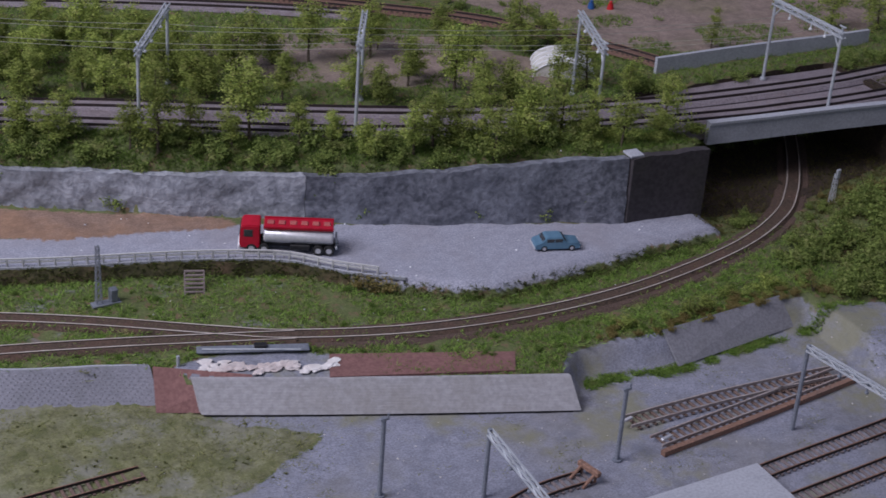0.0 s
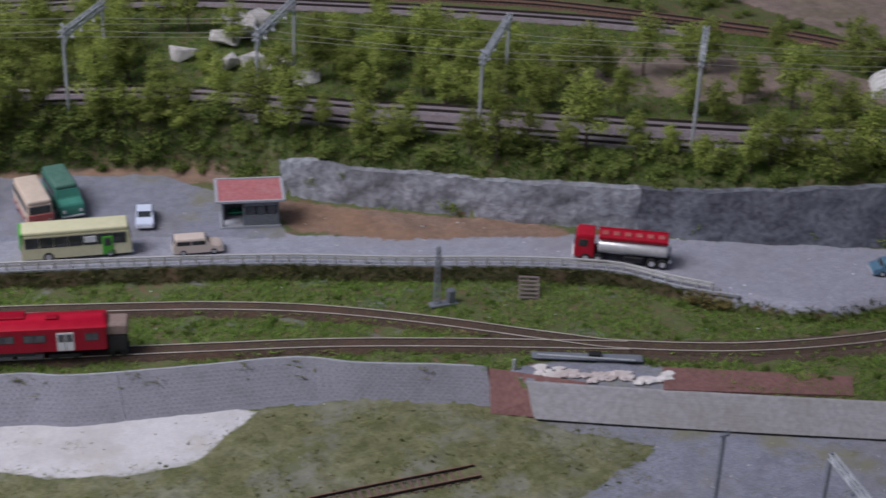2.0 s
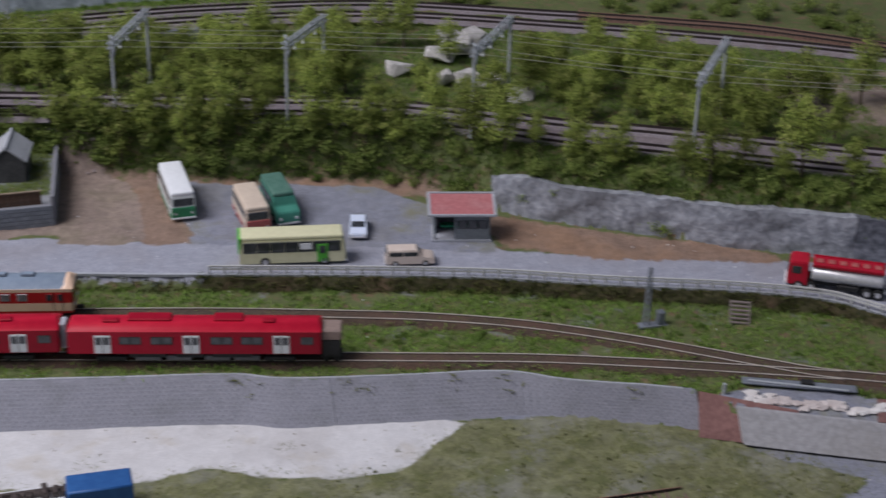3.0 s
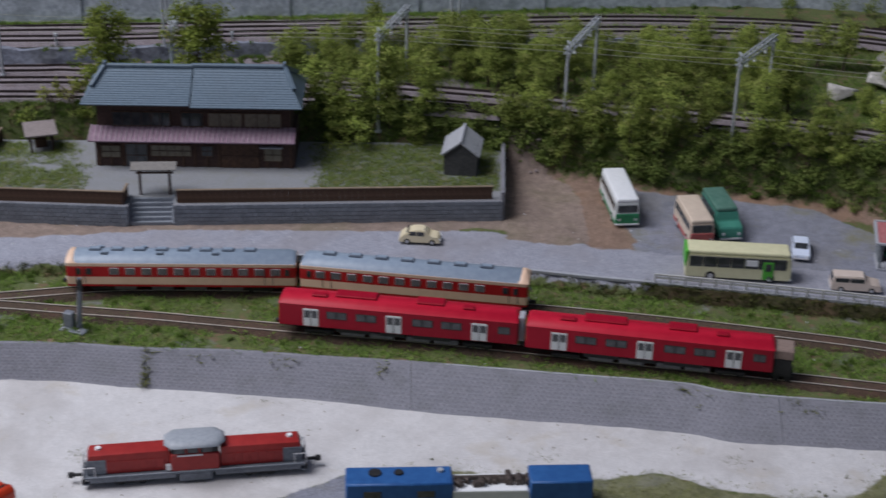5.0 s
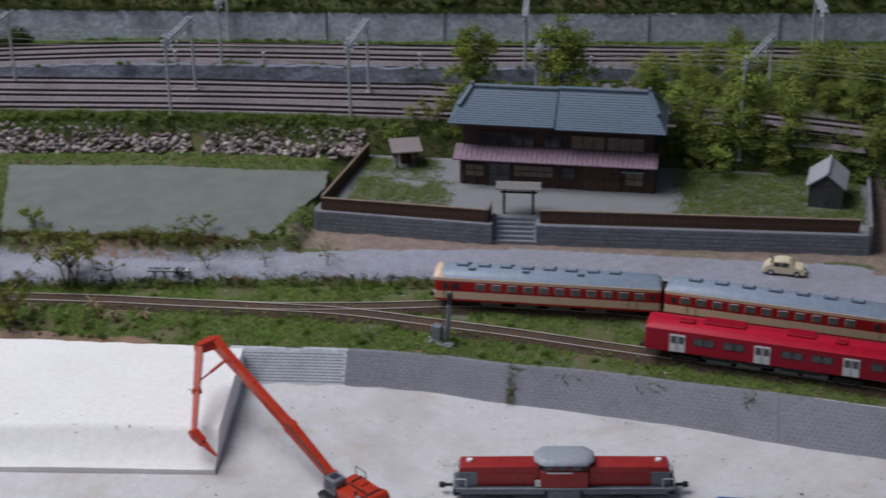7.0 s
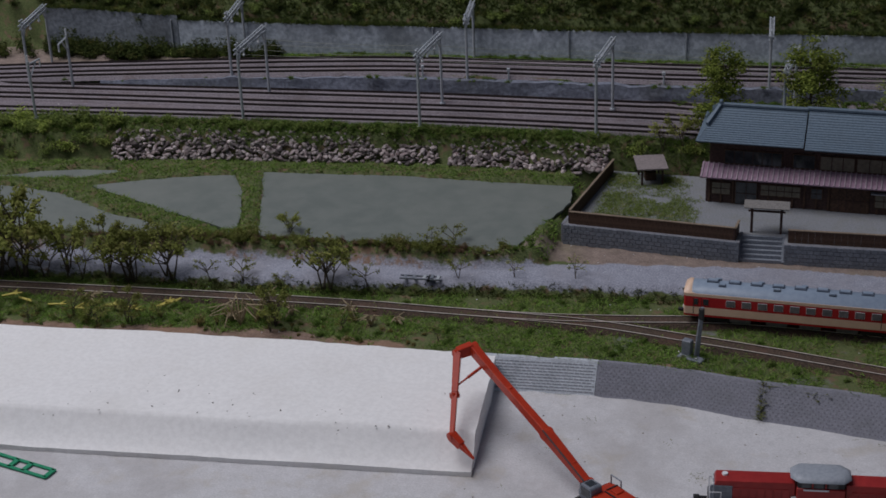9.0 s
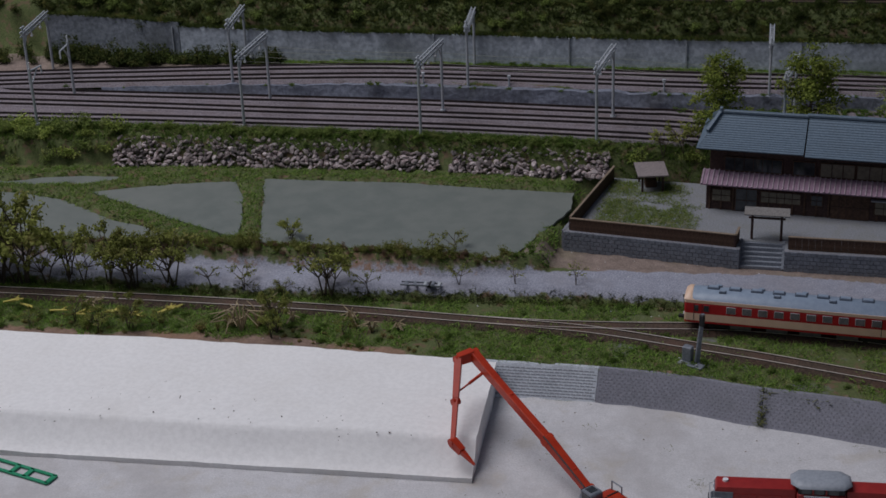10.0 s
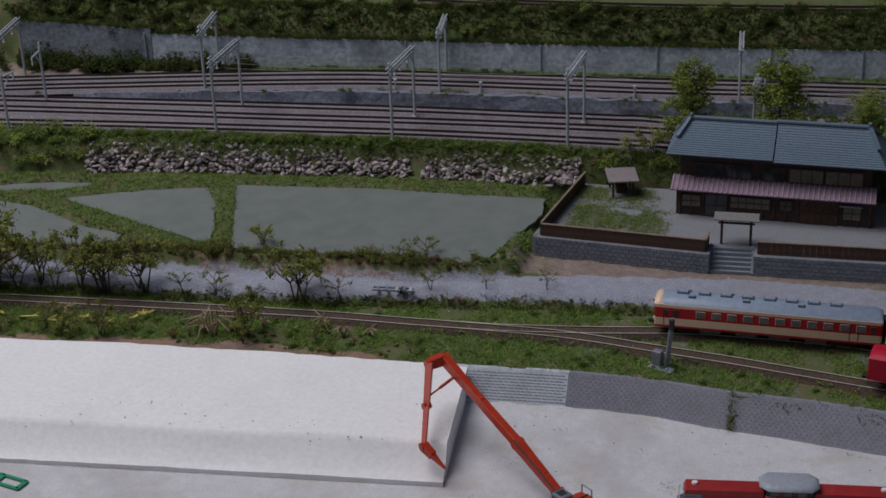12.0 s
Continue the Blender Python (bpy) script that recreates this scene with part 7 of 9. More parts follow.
# ---- catenary over the main line ----
def gantry(a, b, z, h, label, wires, drop=0.0):
    root = thing("portal_gantry", a[0], a[1], z - 0.4, 0, label, "catenary gantry", "main line gantries")
    dx, dy = b[0] - a[0], b[1] - a[1]
    for px_, py_, low in ((0, 0, 0), (dx, dy, drop)):
        bm = bmesh.new()
        rod(bm, (px_, py_, low), (px_, py_, h), 1.15, 1.0, 10)
        p = part("pole", bm, M_STEEL, root)
        bm = bmesh.new()
        rod(bm, (px_, py_, low), (px_, py_, low + 1.6), 2.2, seg=10)
        part("foot", bm, M_STEEL, p)
    d = Vector((dx, dy, 0)).normalized()
    side = Vector((-d.y, d.x, 0))
    a0, b0 = Vector((0, 0, h - 2)) - d * 3, Vector((dx, dy, h - 2)) + d * 2
    bm = bmesh.new()
    for s in (-1, 1):
        for dz in (0, 3.4):
            beam(bm, a0 + side * s * 1.5 + Vector((0, 0, dz)), b0 + side * s * 1.5 + Vector((0, 0, dz)), 0.8, 0.8)
    part("chord", bm, M_STEEL, root)
    bm = bmesh.new()
    n = 9
    for k in range(n):
        p, q = a0.lerp(b0, k / n), a0.lerp(b0, (k + 1) / n)
        for s in (-1, 1):
            o = side * s * 1.5
            rod(bm, p + o + Vector((0, 0, 0 if k % 2 else 3.4)), q + o + Vector((0, 0, 3.4 if k % 2 else 0)), 0.3, seg=4)
        rod(bm, p - side * 1.5 + Vector((0, 0, 3.4)), q + side * 1.5 + Vector((0, 0, 3.4)), 0.3, seg=4)
    part("lacing", bm, M_STEEL, root)
    for foot_, s in ((Vector((0, 0, 0)), 1), (Vector((dx, dy, 0)), -1)):
        bm = bmesh.new()
        rod(bm, foot_ + Vector((0, 0, h - 11)), foot_ + Vector((0, 0, h - 2)) + d * 7 * s, 0.6, seg=6)
        part("knee_brace", bm, M_STEEL, root)
    for f in wires:
        p = a0.lerp(b0, f)
        bm = bmesh.new()
        rod(bm, p + Vector((0, 0, 0)), p + Vector((0, 0, -4.5)), 0.5, seg=6)
        box(bm, p.x, p.y, h - 7, 1.8, 1.8, 1.6, 0.3)
        part("insulator", bm, M_WHITE, root)
    bm = bmesh.new()
    rod(bm, (0, 0, h), (0, 0, h + 6), 0.6, seg=6)
    box(bm, 0, 0, h + 5.5, 1.4, 6, 1.0, 0.2)
    part("feeder_bracket", bm, M_STEEL, root)
    return root


SPANS = [((-414, 106), (-414, 163), 89.5), ((-276, 112), (-273, 165), 90), ((-145, 119), (-142, 173), 90), ((-12, 118), (-8, 172), 90), ((130, 106), (150, 166), 91), ((257, 84), (284, 146), 91), ((368, 60), (401, 108), 93), ((483, 14), (524, 74), 97), ((611, -54), (657, 15), 95), ((736, -108), (766, -57), 102), ((886, -161), (910, -98), 99), ((1062, -190), (1061, -122), 98)]
for a, b_, top_ in SPANS:
    za = ground_at(*a) if a[0] < 1000 else 38.5
    gantry(a, b_, za, top_ - za, "pale steel lattice portal gantry spanning the main line", (0.25, 0.45, 0.75), (ground_at(*b_) if a[0] < 1000 else 38.5) - za)
for pts_a, f in (((0), 0.3), ((1), 0.72)):
    path = []
    for a, b_, top_ in SPANS:
        path.append((a[0] + (b_[0] - a[0]) * f, a[1] + (b_[1] - a[1]) * f, top_ - 9))
    for lift, sag in ((0, 0), (5, 2.0)):
        bm = bmesh.new()
        run = [np.array(path[0])]
        for p, q in zip(path[:-1], path[1:]):
            for t in np.linspace(0, 1, 7)[1:]:
                run.append(np.array(p) * (1 - t) + np.array(q) * t + np.array((0, 0, -sag * 4 * t * (1 - t))))
        run = np.array(run)
        sweep(bm, run[:, :2], run[:, 2] + lift, [(-0.1, -0.1), (0.1, -0.1), (0.1, 0.1), (-0.1, 0.1)])
        tagged(part("overhead_wire", bm, M_WIRE), "thin overhead wire hung between the gantries", "overhead wire", "overhead wires")


def cantilever(x, y, z, h, arm_y, label):
    root = thing("cantilever_mast", x, y, z - 0.4, 0, label, "catenary mast", "cantilever masts")
    bm = bmesh.new()
    rod(bm, (0, 0, 0), (0, 0, h), 1.15, 1.0, 10)
    p = part("pole", bm, M_STEEL, root)
    bm = bmesh.new()
    rod(bm, (0, 0, 0), (0, 0, 1.6), 2.2, seg=10)
    part("foot", bm, M_STEEL, p)
    bm = bmesh.new()
    rod(bm, (0, 0, h - 2), (1, arm_y, h - 3), 0.8, seg=6)
    rod(bm, (0, 0, h - 14), (1, arm_y * 0.6, h - 3), 0.6, seg=6)
    part("bracket", bm, M_STEEL, root)
    bm = bmesh.new()
    rod(bm, (1, arm_y, h - 3), (1, arm_y, h - 9), 0.6, seg=6)
    rod(bm, (0, 0, h), (0, 0, h + 5), 0.6, seg=6)
    part("insulator", bm, M_WHITE, root)


cantilever(-577, 84, 34, 46, 16, "pale steel cantilever mast beside the main line")
cantilever(-578, 150, 34, 46, -16, "pale steel cantilever mast between the lines")
for a, b_ in (((-614, 146), (-622, 200)), ((-451, 178), (-458, 228)), ((-260, 194), (-266, 240)), ((-29, 207), (-32, 250)), ((190, 228), (186, 274))):
    gantry(a, b_, ground_at(*a), 52, "pale steel lattice portal gantry over the upper line", (0.35, 0.7))
for t_x, t_y in ((-296, 193), (-108, 204), (-228, 198), (20, 218)):
    root = thing("trackside_marker", t_x, t_y, ground_at(t_x, t_y) - 0.2, 0, "short white trackside marker box on a post", "marker", "trackside markers")
    part("post", rod(bmesh.new(), (0, 0, 0), (0, 0, 8), 0.7), M_STEEL, root)
    part("marker_head", box(bmesh.new(), 0, 0, 9, 2.6, 1.6, 2.8, 0.4), M_STEEL, root)

# ---- dry-stone wall above the paddies ----
root = thing("dry_stone_wall", 0, 0, 0, 0, "rough wall of pale and brown field stones above the paddies", "stone wall", kind="structure")
protos = []
for k in range(6):
    bm = bmesh.new()
    bmesh.ops.create_icosphere(bm, subdivisions=1, radius=1.0)
    for v in bm.verts:
        v.co *= 1 + 0.3 * noise.noise(v.co * 1.7 + Vector((k * 9, 0, 0)))
        v.co.z *= 0.65
    protos.append(bm)
meshes = []
for k, bm in enumerate(protos):
    bm.transform(Matrix.Scale(MM, 4))
    me = bpy.data.meshes.new("stone")
    bm.to_mesh(me), bm.free()
    me.materials.append(M_STONE)
    for p in me.polygons:
        p.use_smooth = True
    meshes.append(me)
bm = bmesh.new()
count = 0
for row in range(8):
    x = -512 + rng.uniform(0, 4)
    while x < -136:
        r = rng.uniform(1.5, 2.9)
        x += r * 1.6
        y = float(road_back(x)) - 1.0 + row * 1.5 + rng.uniform(-0.8, 0.8)
        z_ = PAD + 3.6 + row * 2.35 + rng.uniform(-1.0, 1.0)
        if noise.noise((x * 0.02, row * 0.3, 3)) > 0.5 or rng.random() < 0.1 or (-262 < x < -252):
            continue
        m = Matrix.LocRotScale((x * MM, y * MM, z_ * MM), Euler((rng.uniform(-0.5, 0.5), rng.uniform(-0.9, 0.9), rng.uniform(0, 6))), Vector((r * rng.uniform(1.0, 1.9), r * 0.9, r * rng.uniform(0.6, 0.9))))
        if count % 3 == 0 and count < 900:
            ob = new("stone", rng.choice(meshes))
            ob.parent, ob.matrix_basis = root, m
        else:
            got = bmesh.ops.create_icosphere(bm, subdivisions=1, radius=1.0)
            mm_ = Matrix.Translation((x, y, z_)) @ m.to_3x3().to_4x4()
            for v in got["verts"]:
                v.co = mm_ @ (v.co * (1 + 0.25 * noise.noise(v.co * 2 + Vector((x, 0, 0)))))
        count += 1
tagged(part("stone_rest", bm, surface("field_stone_rest", (0.15, 0.105, 0.105), (0.48, 0.42, 0.42), 3.0, 0.85, 0.5, per_island=0.7, stain=(0.12, 0.09, 0.08), depth=0.5), root), kind="stuff")

# pale stones along the paddy path and rubble beside the yard
for k in range(34):
    if k < 22:
        y = 62 - k * 3.6
        x = (-384 + (67 - y) * 0.343 if k % 3 else -405 + (57 - y) * 0.42) + rng.uniform(-1.5, 1.5)
        s = rng.uniform(0.9, 1.6)
    else:
        x, y = rng.uniform(219, 262), rng.uniform(70, 100)
        s = rng.uniform(0.8, 2.4)
    ob = new("loose_stone", rng.choice(meshes))
    ob.matrix_basis = Matrix.LocRotScale((x * MM, y * MM, (ground_at(x, y) + s * 0.4) * MM), Euler((0.2, 0.1, rng.uniform(0, 6))), Vector((s, s, s)))
    tagged(ob, "small pale loose stone on the ground", "stone", "loose stones")

# ---- back field: vinyl greenhouse, boulders and two little plain figures ----
root = thing("vinyl_greenhouse", 927, -60, 39.5, 61, "white vinyl tunnel greenhouse half hidden by trees", "greenhouse")
bm = bmesh.new()
rows = []
for x in (-16, 16):
    rows.append([bm.verts.new((x, 22 * math.cos(t), 13 * math.sin(t))) for t in np.linspace(0, math.pi, 13)])
for j in range(12):
    bm.faces.new((rows[0][j], rows[1][j], rows[1][j + 1], rows[0][j + 1]))
bm.faces.new(rows[0]), bm.faces.new(rows[1][::-1]), bm.faces.new((rows[0][0], rows[0][-1], rows[1][-1], rows[1][0]))
smooth(part("vinyl_cover", bm, surface("cloudy_vinyl", (0.5, 0.49, 0.46), (0.68, 0.67, 0.64), 5, 0.45, 0.1, stain=(0.4, 0.37, 0.31), stain_amount=0.6), root))
for x in (-16.3, -8, 0, 8, 16.3):
    bm = bmesh.new()
    pts = [Vector((x, 22.3 * math.cos(t), 0.2 + 13 * math.sin(t))) for t in np.linspace(0, math.pi, 13)]
    for p, q in zip(pts[:-1], pts[1:]):
        rod(bm, p, q, 0.4, seg=5)
    part("hoop", bm, M_WHITE, root)
M_BOULDER = surface("pale_boulder", (0.4, 0.38, 0.37), (0.6, 0.58, 0.57), 4, 0.9, 0.6, stain=(0.3, 0.28, 0.24), depth=1.0)
for k, (x, y, wide, deep_, tall_, turn) in enumerate(((503, 142, 13, 9, 9, 20), (487, 132, 11, 8, 7, -30), (521, 157, 12, 8, 8, 55), (456, 115, 11, 8, 6, 10), (497, 82, 9, 7, 7, -15), (483, 84, 8, 6, 6, 40), (514, 80, 8, 7, 5, 0), (528, 52, 9, 7, 5, 25), (507, 169, 12, 9, 8, -50))):
    bm = bmesh.new()
    for _ in range(16):
        a, lift = rng.uniform(0, 6.28), rng.uniform(0, 1)
        r = 1 - 0.35 * lift * rng.uniform(0.5, 1)
        bm.verts.new((math.cos(a) * wide * 1.35 * r, math.sin(a) * deep_ * 1.3 * r, lift * tall_ * 1.9))
    got = bmesh.ops.convex_hull(bm, input=bm.verts[:])
    bmesh.ops.delete(bm, geom=[v for v in got["geom_interior"] if isinstance(v, bmesh.types.BMVert)], context='VERTS')
    bmesh.ops.bevel(bm, geom=bm.edges[:], offset=0.35, segments=1, affect='EDGES')
    bm.transform(Matrix.Translation((x + 4, y + 16, ground_at(x + 4, y + 16) - 0.6)) @ Matrix.Rotation(radians(turn), 4, 'Z') @ Matrix.Rotation(radians(rng.uniform(-14, 14)), 4, 'X'))
    tagged(part("rock", bm, M_BOULDER), "angular pale grey-white rock slab among the trees", "rock", "rock slabs")

for x, y, m_, words in ((1021, 42, M_BLUE, "tiny plain blue peg figure in the back field"), (1034, 34, M_RED, "tiny plain red peg figure in the back field")):
    bm = bmesh.new()
    rod(bm, (0, 0, 0), (0, 0, 4.6), 3.0, 2.0, 10)
    bmesh.ops.create_icosphere(bm, subdivisions=2, radius=1.5, matrix=Matrix.Translation((0, 0, 5.6)))
    bm.transform(Matrix.Translation((x, y, ground_at(x, y) - 0.3)))
    tagged(part("figurine", bm, m_), words, "figurine", "figurines")

# ---- trees and shrubs ----
def leaf_cloud(centres, spread_, per, size, seed):
    """Small leaves in clumps round the given centres, as vertex and face lists."""
    r = np.random.default_rng(seed)
    vv, ff = [], []
    for c, s in centres:
        n = max(4, int(per * s))
        d = r.normal(size=(n, 3)) * np.array([1, 1, 0.75]) * spread_ * s * 0.55
        for p in d + np.array(c):
            face = (p - np.array(c)) / (spread_ * s) * 0.9 + np.array((0, 0, 0.55)) + r.normal(size=3) * 0.42
            a = np.cross(face, r.normal(size=3))
            a /= np.linalg.norm(a) + 1e-9
            b = np.cross(a, face)
            b /= np.linalg.norm(b) + 1e-9
            w, l_ = size * r.uniform(0.5, 1.0), size * r.uniform(0.8, 1.6)
            k = len(vv)
            bend = np.cross(a, b) * size * 0.25
            vv += [tuple(p - a * l_ / 2), tuple(p + b * w / 2 + bend), tuple(p + a * l_ / 2), tuple(p - b * w / 2 + bend)]
            ff.append((k, k + 1, k + 2, k + 3))
    return vv, ff


def build_tree(seed, h, width, bare, label, leaf=None, conical=False, per=74, size=1.55):
    r = random.Random(seed)
    root = thing("tree", 0, 0, 0, 0, label, "tree", "trees on the hillside")
    bm = bmesh.new()
    p, tip = Vector((0, 0, -1.5)), Vector((r.uniform(-2, 2), r.uniform(-2, 2), h * 0.85))
    steps = 5
    last = p
    for k in range(1, steps + 1):
        q = p.lerp(tip, k / steps) + Vector((r.uniform(-0.6, 0.6), r.uniform(-0.6, 0.6), 0))
        rod(bm, last, q, 1.25 * (1 - 0.85 * (k - 1) / steps), 1.25 * (1 - 0.85 * k / steps), 7)
        last = q
    centres = []
    n = 16 if not conical else 34
    for k in range(n):
        f = bare + (1 - bare) * (k + r.uniform(0, 1)) / n
        a = k * 2.4 + r.uniform(-0.6, 0.6)
        g = (f - bare) / (1 - bare)
        shape = 0.9 - 0.45 * g if conical else math.sin(math.pi * (0.24 + 0.5 * g)) ** 0.8
        reach = width * shape * (r.uniform(0.5, 1.1) if conical else r.uniform(0.3, 1.3))
        start = p.lerp(tip, min(1, f * 0.92))
        end_ = start + Vector((math.cos(a) * reach, math.sin(a) * reach, r.uniform(-1, 4)))
        rod(bm, start, end_, 0.4, 0.12, 5)
        for t in (0.55, 1.0):
            c = start.lerp(end_, t) + Vector((r.uniform(-1.5, 1.5), r.uniform(-1.5, 1.5), r.uniform(-1, 2)))
            centres.append((tuple(c), r.uniform(0.7, 1.25)))
    centres.append((tuple(tip + Vector((0, 0, 2))), 1.0))
    part("trunk", bm, M_BARK, root)
    vv, ff = leaf_cloud(centres, 5.2 if not conical else 4.6, per, size, seed)
    sheet("crown", vv, ff, leaf or M_LEAF, root)
    return root


TREES = [build_tree(11 + k, h, w, b, "model tree with a loose yellow-green foam crown") for k, (h, w, b) in enumerate(((48, 12, 0.3), (40, 13, 0.2), (56, 12, 0.34), (35, 13, 0.16), (44, 14, 0.26), (52, 11, 0.32)))]
TALL = [build_tree(31 + k, h, w, b, "slender model tree with a tall yellow-green foam crown") for k, (h, w, b) in enumerate(((62, 11, 0.14), (56, 13, 0.12), (68, 10, 0.16)))]
CONE = build_tree(41, 74, 24, 0.06, "tall conical tree of dense yellow-green foam", conical=True, per=95, leaf=leaf_material("cone_foliage", (0.13, 0.185, 0.036), (0.4, 0.47, 0.095), (0.48, 0.47, 0.15)))


def build_bush(seed, h, width, label, leaf, stems=2, per=13, size=1.5):
    """A thin open bush: bent stems that fork twice and carry small loose leaf clusters at their ends."""
    r = random.Random(seed)
    root = thing("bush", 0, 0, 0, 0, label, "bush", "roadside bushes")
    bm = bmesh.new()
    centres = []
    for k in range(stems):
        a0 = r.uniform(0, 6.28)
        p = Vector((r.uniform(-1, 1), r.uniform(-1, 1), -1.0))
        fork = Vector((math.cos(a0) * width * 0.25, math.sin(a0) * width * 0.25, h * r.uniform(0.3, 0.5)))
        rod(bm, p, fork, 0.5, 0.38, 5)
        for q in range(4):
            a = a0 + q * 1.7 + r.uniform(-0.5, 0.5)
            e = fork + Vector((math.cos(a) * width * r.uniform(0.35, 0.8), math.sin(a) * width * r.uniform(0.35, 0.8), h * r.uniform(0.12, 0.5)))
            rod(bm, fork, e, 0.34, 0.22, 5)
            for w in range(2):
                a2 = a + r.uniform(-1.1, 1.1)
                e2 = e + Vector((math.cos(a2) * width * 0.3, math.sin(a2) * width * 0.3, h * r.uniform(-0.06, 0.16)))
                rod(bm, e, e2, 0.22, 0.1, 4)
                centres += [(tuple(e2), r.uniform(0.5, 1.1)), (tuple(e.lerp(e2, 0.4)), r.uniform(0.3, 0.8))]
    part("stem", bm, M_BARK, root)
    vv, ff = leaf_cloud(centres, 3.0, per, size, seed)
    sheet("leaves", vv, ff, leaf, root)
    return root


def build_shrub(seed, h, width, label, leaf, per=24, size=1.4, twigs=9):
    r = random.Random(seed)
    root = thing("shrub", 0, 0, 0, 0, label, "shrub", "shrubs")
    bm = bmesh.new()
    centres = []
    for k in range(twigs):
        a = k * 2.4
        e = Vector((math.cos(a) * width * r.uniform(0.3, 1), math.sin(a) * width * r.uniform(0.3, 1), h * r.uniform(0.35, 1)))
        rod(bm, (0, 0, -1), e, 0.35, 0.12, 5)
        centres.append((tuple(e), r.uniform(0.6, 1.1)))
        centres.append((tuple(e * 0.6), r.uniform(0.5, 0.9)))
    part("stem", bm, M_BARK, root)
    vv, ff = leaf_cloud(centres, 3.6, per, size, seed)
    sheet("leaves", vv, ff, leaf, root)
    return root


SHRUBS = [build_shrub(71, 9, 6, "low dense green shrub on turf", M_LEAF), build_shrub(72, 13, 6, "ragged yellow-green shrub on turf", M_LEAF), build_shrub(73, 7, 8, "spreading green undergrowth on the bank", M_LEAF, 34)]
SPARSE = [build_bush(81, 27, 13, "thin leafy bush with bare dark twigs", M_BUSH, 3, 20), build_bush(82, 20, 12, "thin straggling bush beside the road", M_BUSH, 2, 12), build_bush(83, 24, 15, "open twiggy bush with few leaves", M_BUSH, 2, 9), build_bush(84, 26, 11, "leafy upright olive-green bush beside the road", M_BUSH, 4, 24)]
DRY = [build_shrub(91, 11, 6, "dry straw-coloured bush in turf", M_LEAF_DRY, 12), build_shrub(92, 15, 4.5, "dry upright weed in rough turf", M_LEAF_DRY, 8)]
used = set()


def plant(proto, x, y, scale=1.0, z=None, dz=0.0):
    zz = ground_at(x, y) if z is None else z
    m = pose(x * MM, y * MM, (zz + dz) * MM, rng.uniform(-4, 4), rng.uniform(-4, 4), rng.uniform(0, 360)) @ Matrix.Diagonal((scale, scale, scale * rng.uniform(0.9, 1.12), 1))
    if proto not in used:
        used.add(proto)
        proto.matrix_basis = m
        return proto
    return copy_thing(proto, m)


under_v, under_f = [], []
clump_v, clump_f = [], []


def undergrowth(proto, x, y, scale=1.0, z=None, into=None):
    """Adds the leaves of a shrub to the joined undergrowth."""
    ob = [c for c in proto.children if c.name.startswith("leaves")][0]
    zz = ground_at(x, y) if z is None else z
    m = pose(x, y, zz, rng.uniform(-5, 5), rng.uniform(-5, 5), rng.uniform(0, 360)) @ Matrix.Scale(scale * 1000, 4)
    to_v, to_f = into or (under_v, under_f)
    base_i = len(to_v)
    for v in ob.data.vertices:
        to_v.append(tuple(m @ v.co))
    for f in ob.data.polygons:
        to_f.append(tuple(base_i + q for q in f.vertices))


line_y = {k: curve(v) for k, v in (("A", LINE_A), ("B", LINE_B), ("C", LINE_C), ("D", LINE_D[:-4]), ("E", LINE_E))}


def clear_of_tracks(x, y, d=9.0):
    for k, f in line_y.items():
        if k == "C" and x > 215:
            continue
        if abs(y - float(f(x))) < d:
            return False
    for a, b_, _ in SPANS:
        if math.hypot(x - a[0], y - a[1]) < 5:
            return False
    return True


for proto, x, y, s in ((CONE, -56, 124, 1.17), (CONE, 6, 122, 1.14), (TREES[3], -22, 122, 0.8), (TREES[3], 40, 120, 0.95), (SPARSE[0], -82, 118, 0.9), (SPARSE[1], -96, 117, 0.9), (SHRUBS[1], -115, 112, 1.0), (SHRUBS[2], -75, 116, 1.0)):
    plant(proto, x, y, s)
# hillside below the main line
x = 92.0
while x < 935:
    rb_, bf_ = float(road_back(x)), float(bench_front(x))
    thick = x < 480
    for row in range(2 if thick else 1):
        f = rng.uniform(0.45, 1.0) if thick else rng.uniform(0.35, 0.9)
        y = rb_ + 8 + (bf_ + 3 - rb_ - 8) * f
        if clear_of_tracks(x, y, 7):
            plant(rng.choice(TREES + TALL * 2 if x < 380 else TREES + TALL), x + rng.uniform(-6, 6), y, rng.uniform(0.65, 1.1) if thick else rng.uniform(0.55, 1.1))
    if x < 880:
        for _ in range(9 if thick else 5):
            f = rng.uniform(0.0, 0.95)
            undergrowth(rng.choice(SHRUBS), x + rng.uniform(-14, 14), rb_ + (9.5 if thick else 9) + (bf_ - rb_ - 8) * f, rng.uniform(0.6, 1.2))
    x += rng.uniform(14, 21) if thick else rng.uniform(15, 23)
# beyond the main line
x = 70.0
while x < 960:
    ya = float(line_y["A"](x))
    far_y = float(far_front(x)) - 8 if x < 420 else ya + 130
    y = ya + rng.uniform(14, 26)
    while y < far_y:
        open_field = x > 690 and inside(TAN[1], np.array(x), np.array(y)) and rng.random() < 0.35
        keep = rng.random() < (0.9 if x < 700 else 0.6)
        if keep and not open_field and not (440 < x < 545 and 45 < y < 180 and rng.random() < 0.85) and clear_of_tracks(x, y, 8) and not (880 < x < 960 and -90 < y < -25):
            plant(rng.choice(TREES), x + rng.uniform(-6, 6), y, rng.uniform(0.7, 1.05))
        y += rng.uniform(19, 30)
    x += rng.uniform(16, 23)
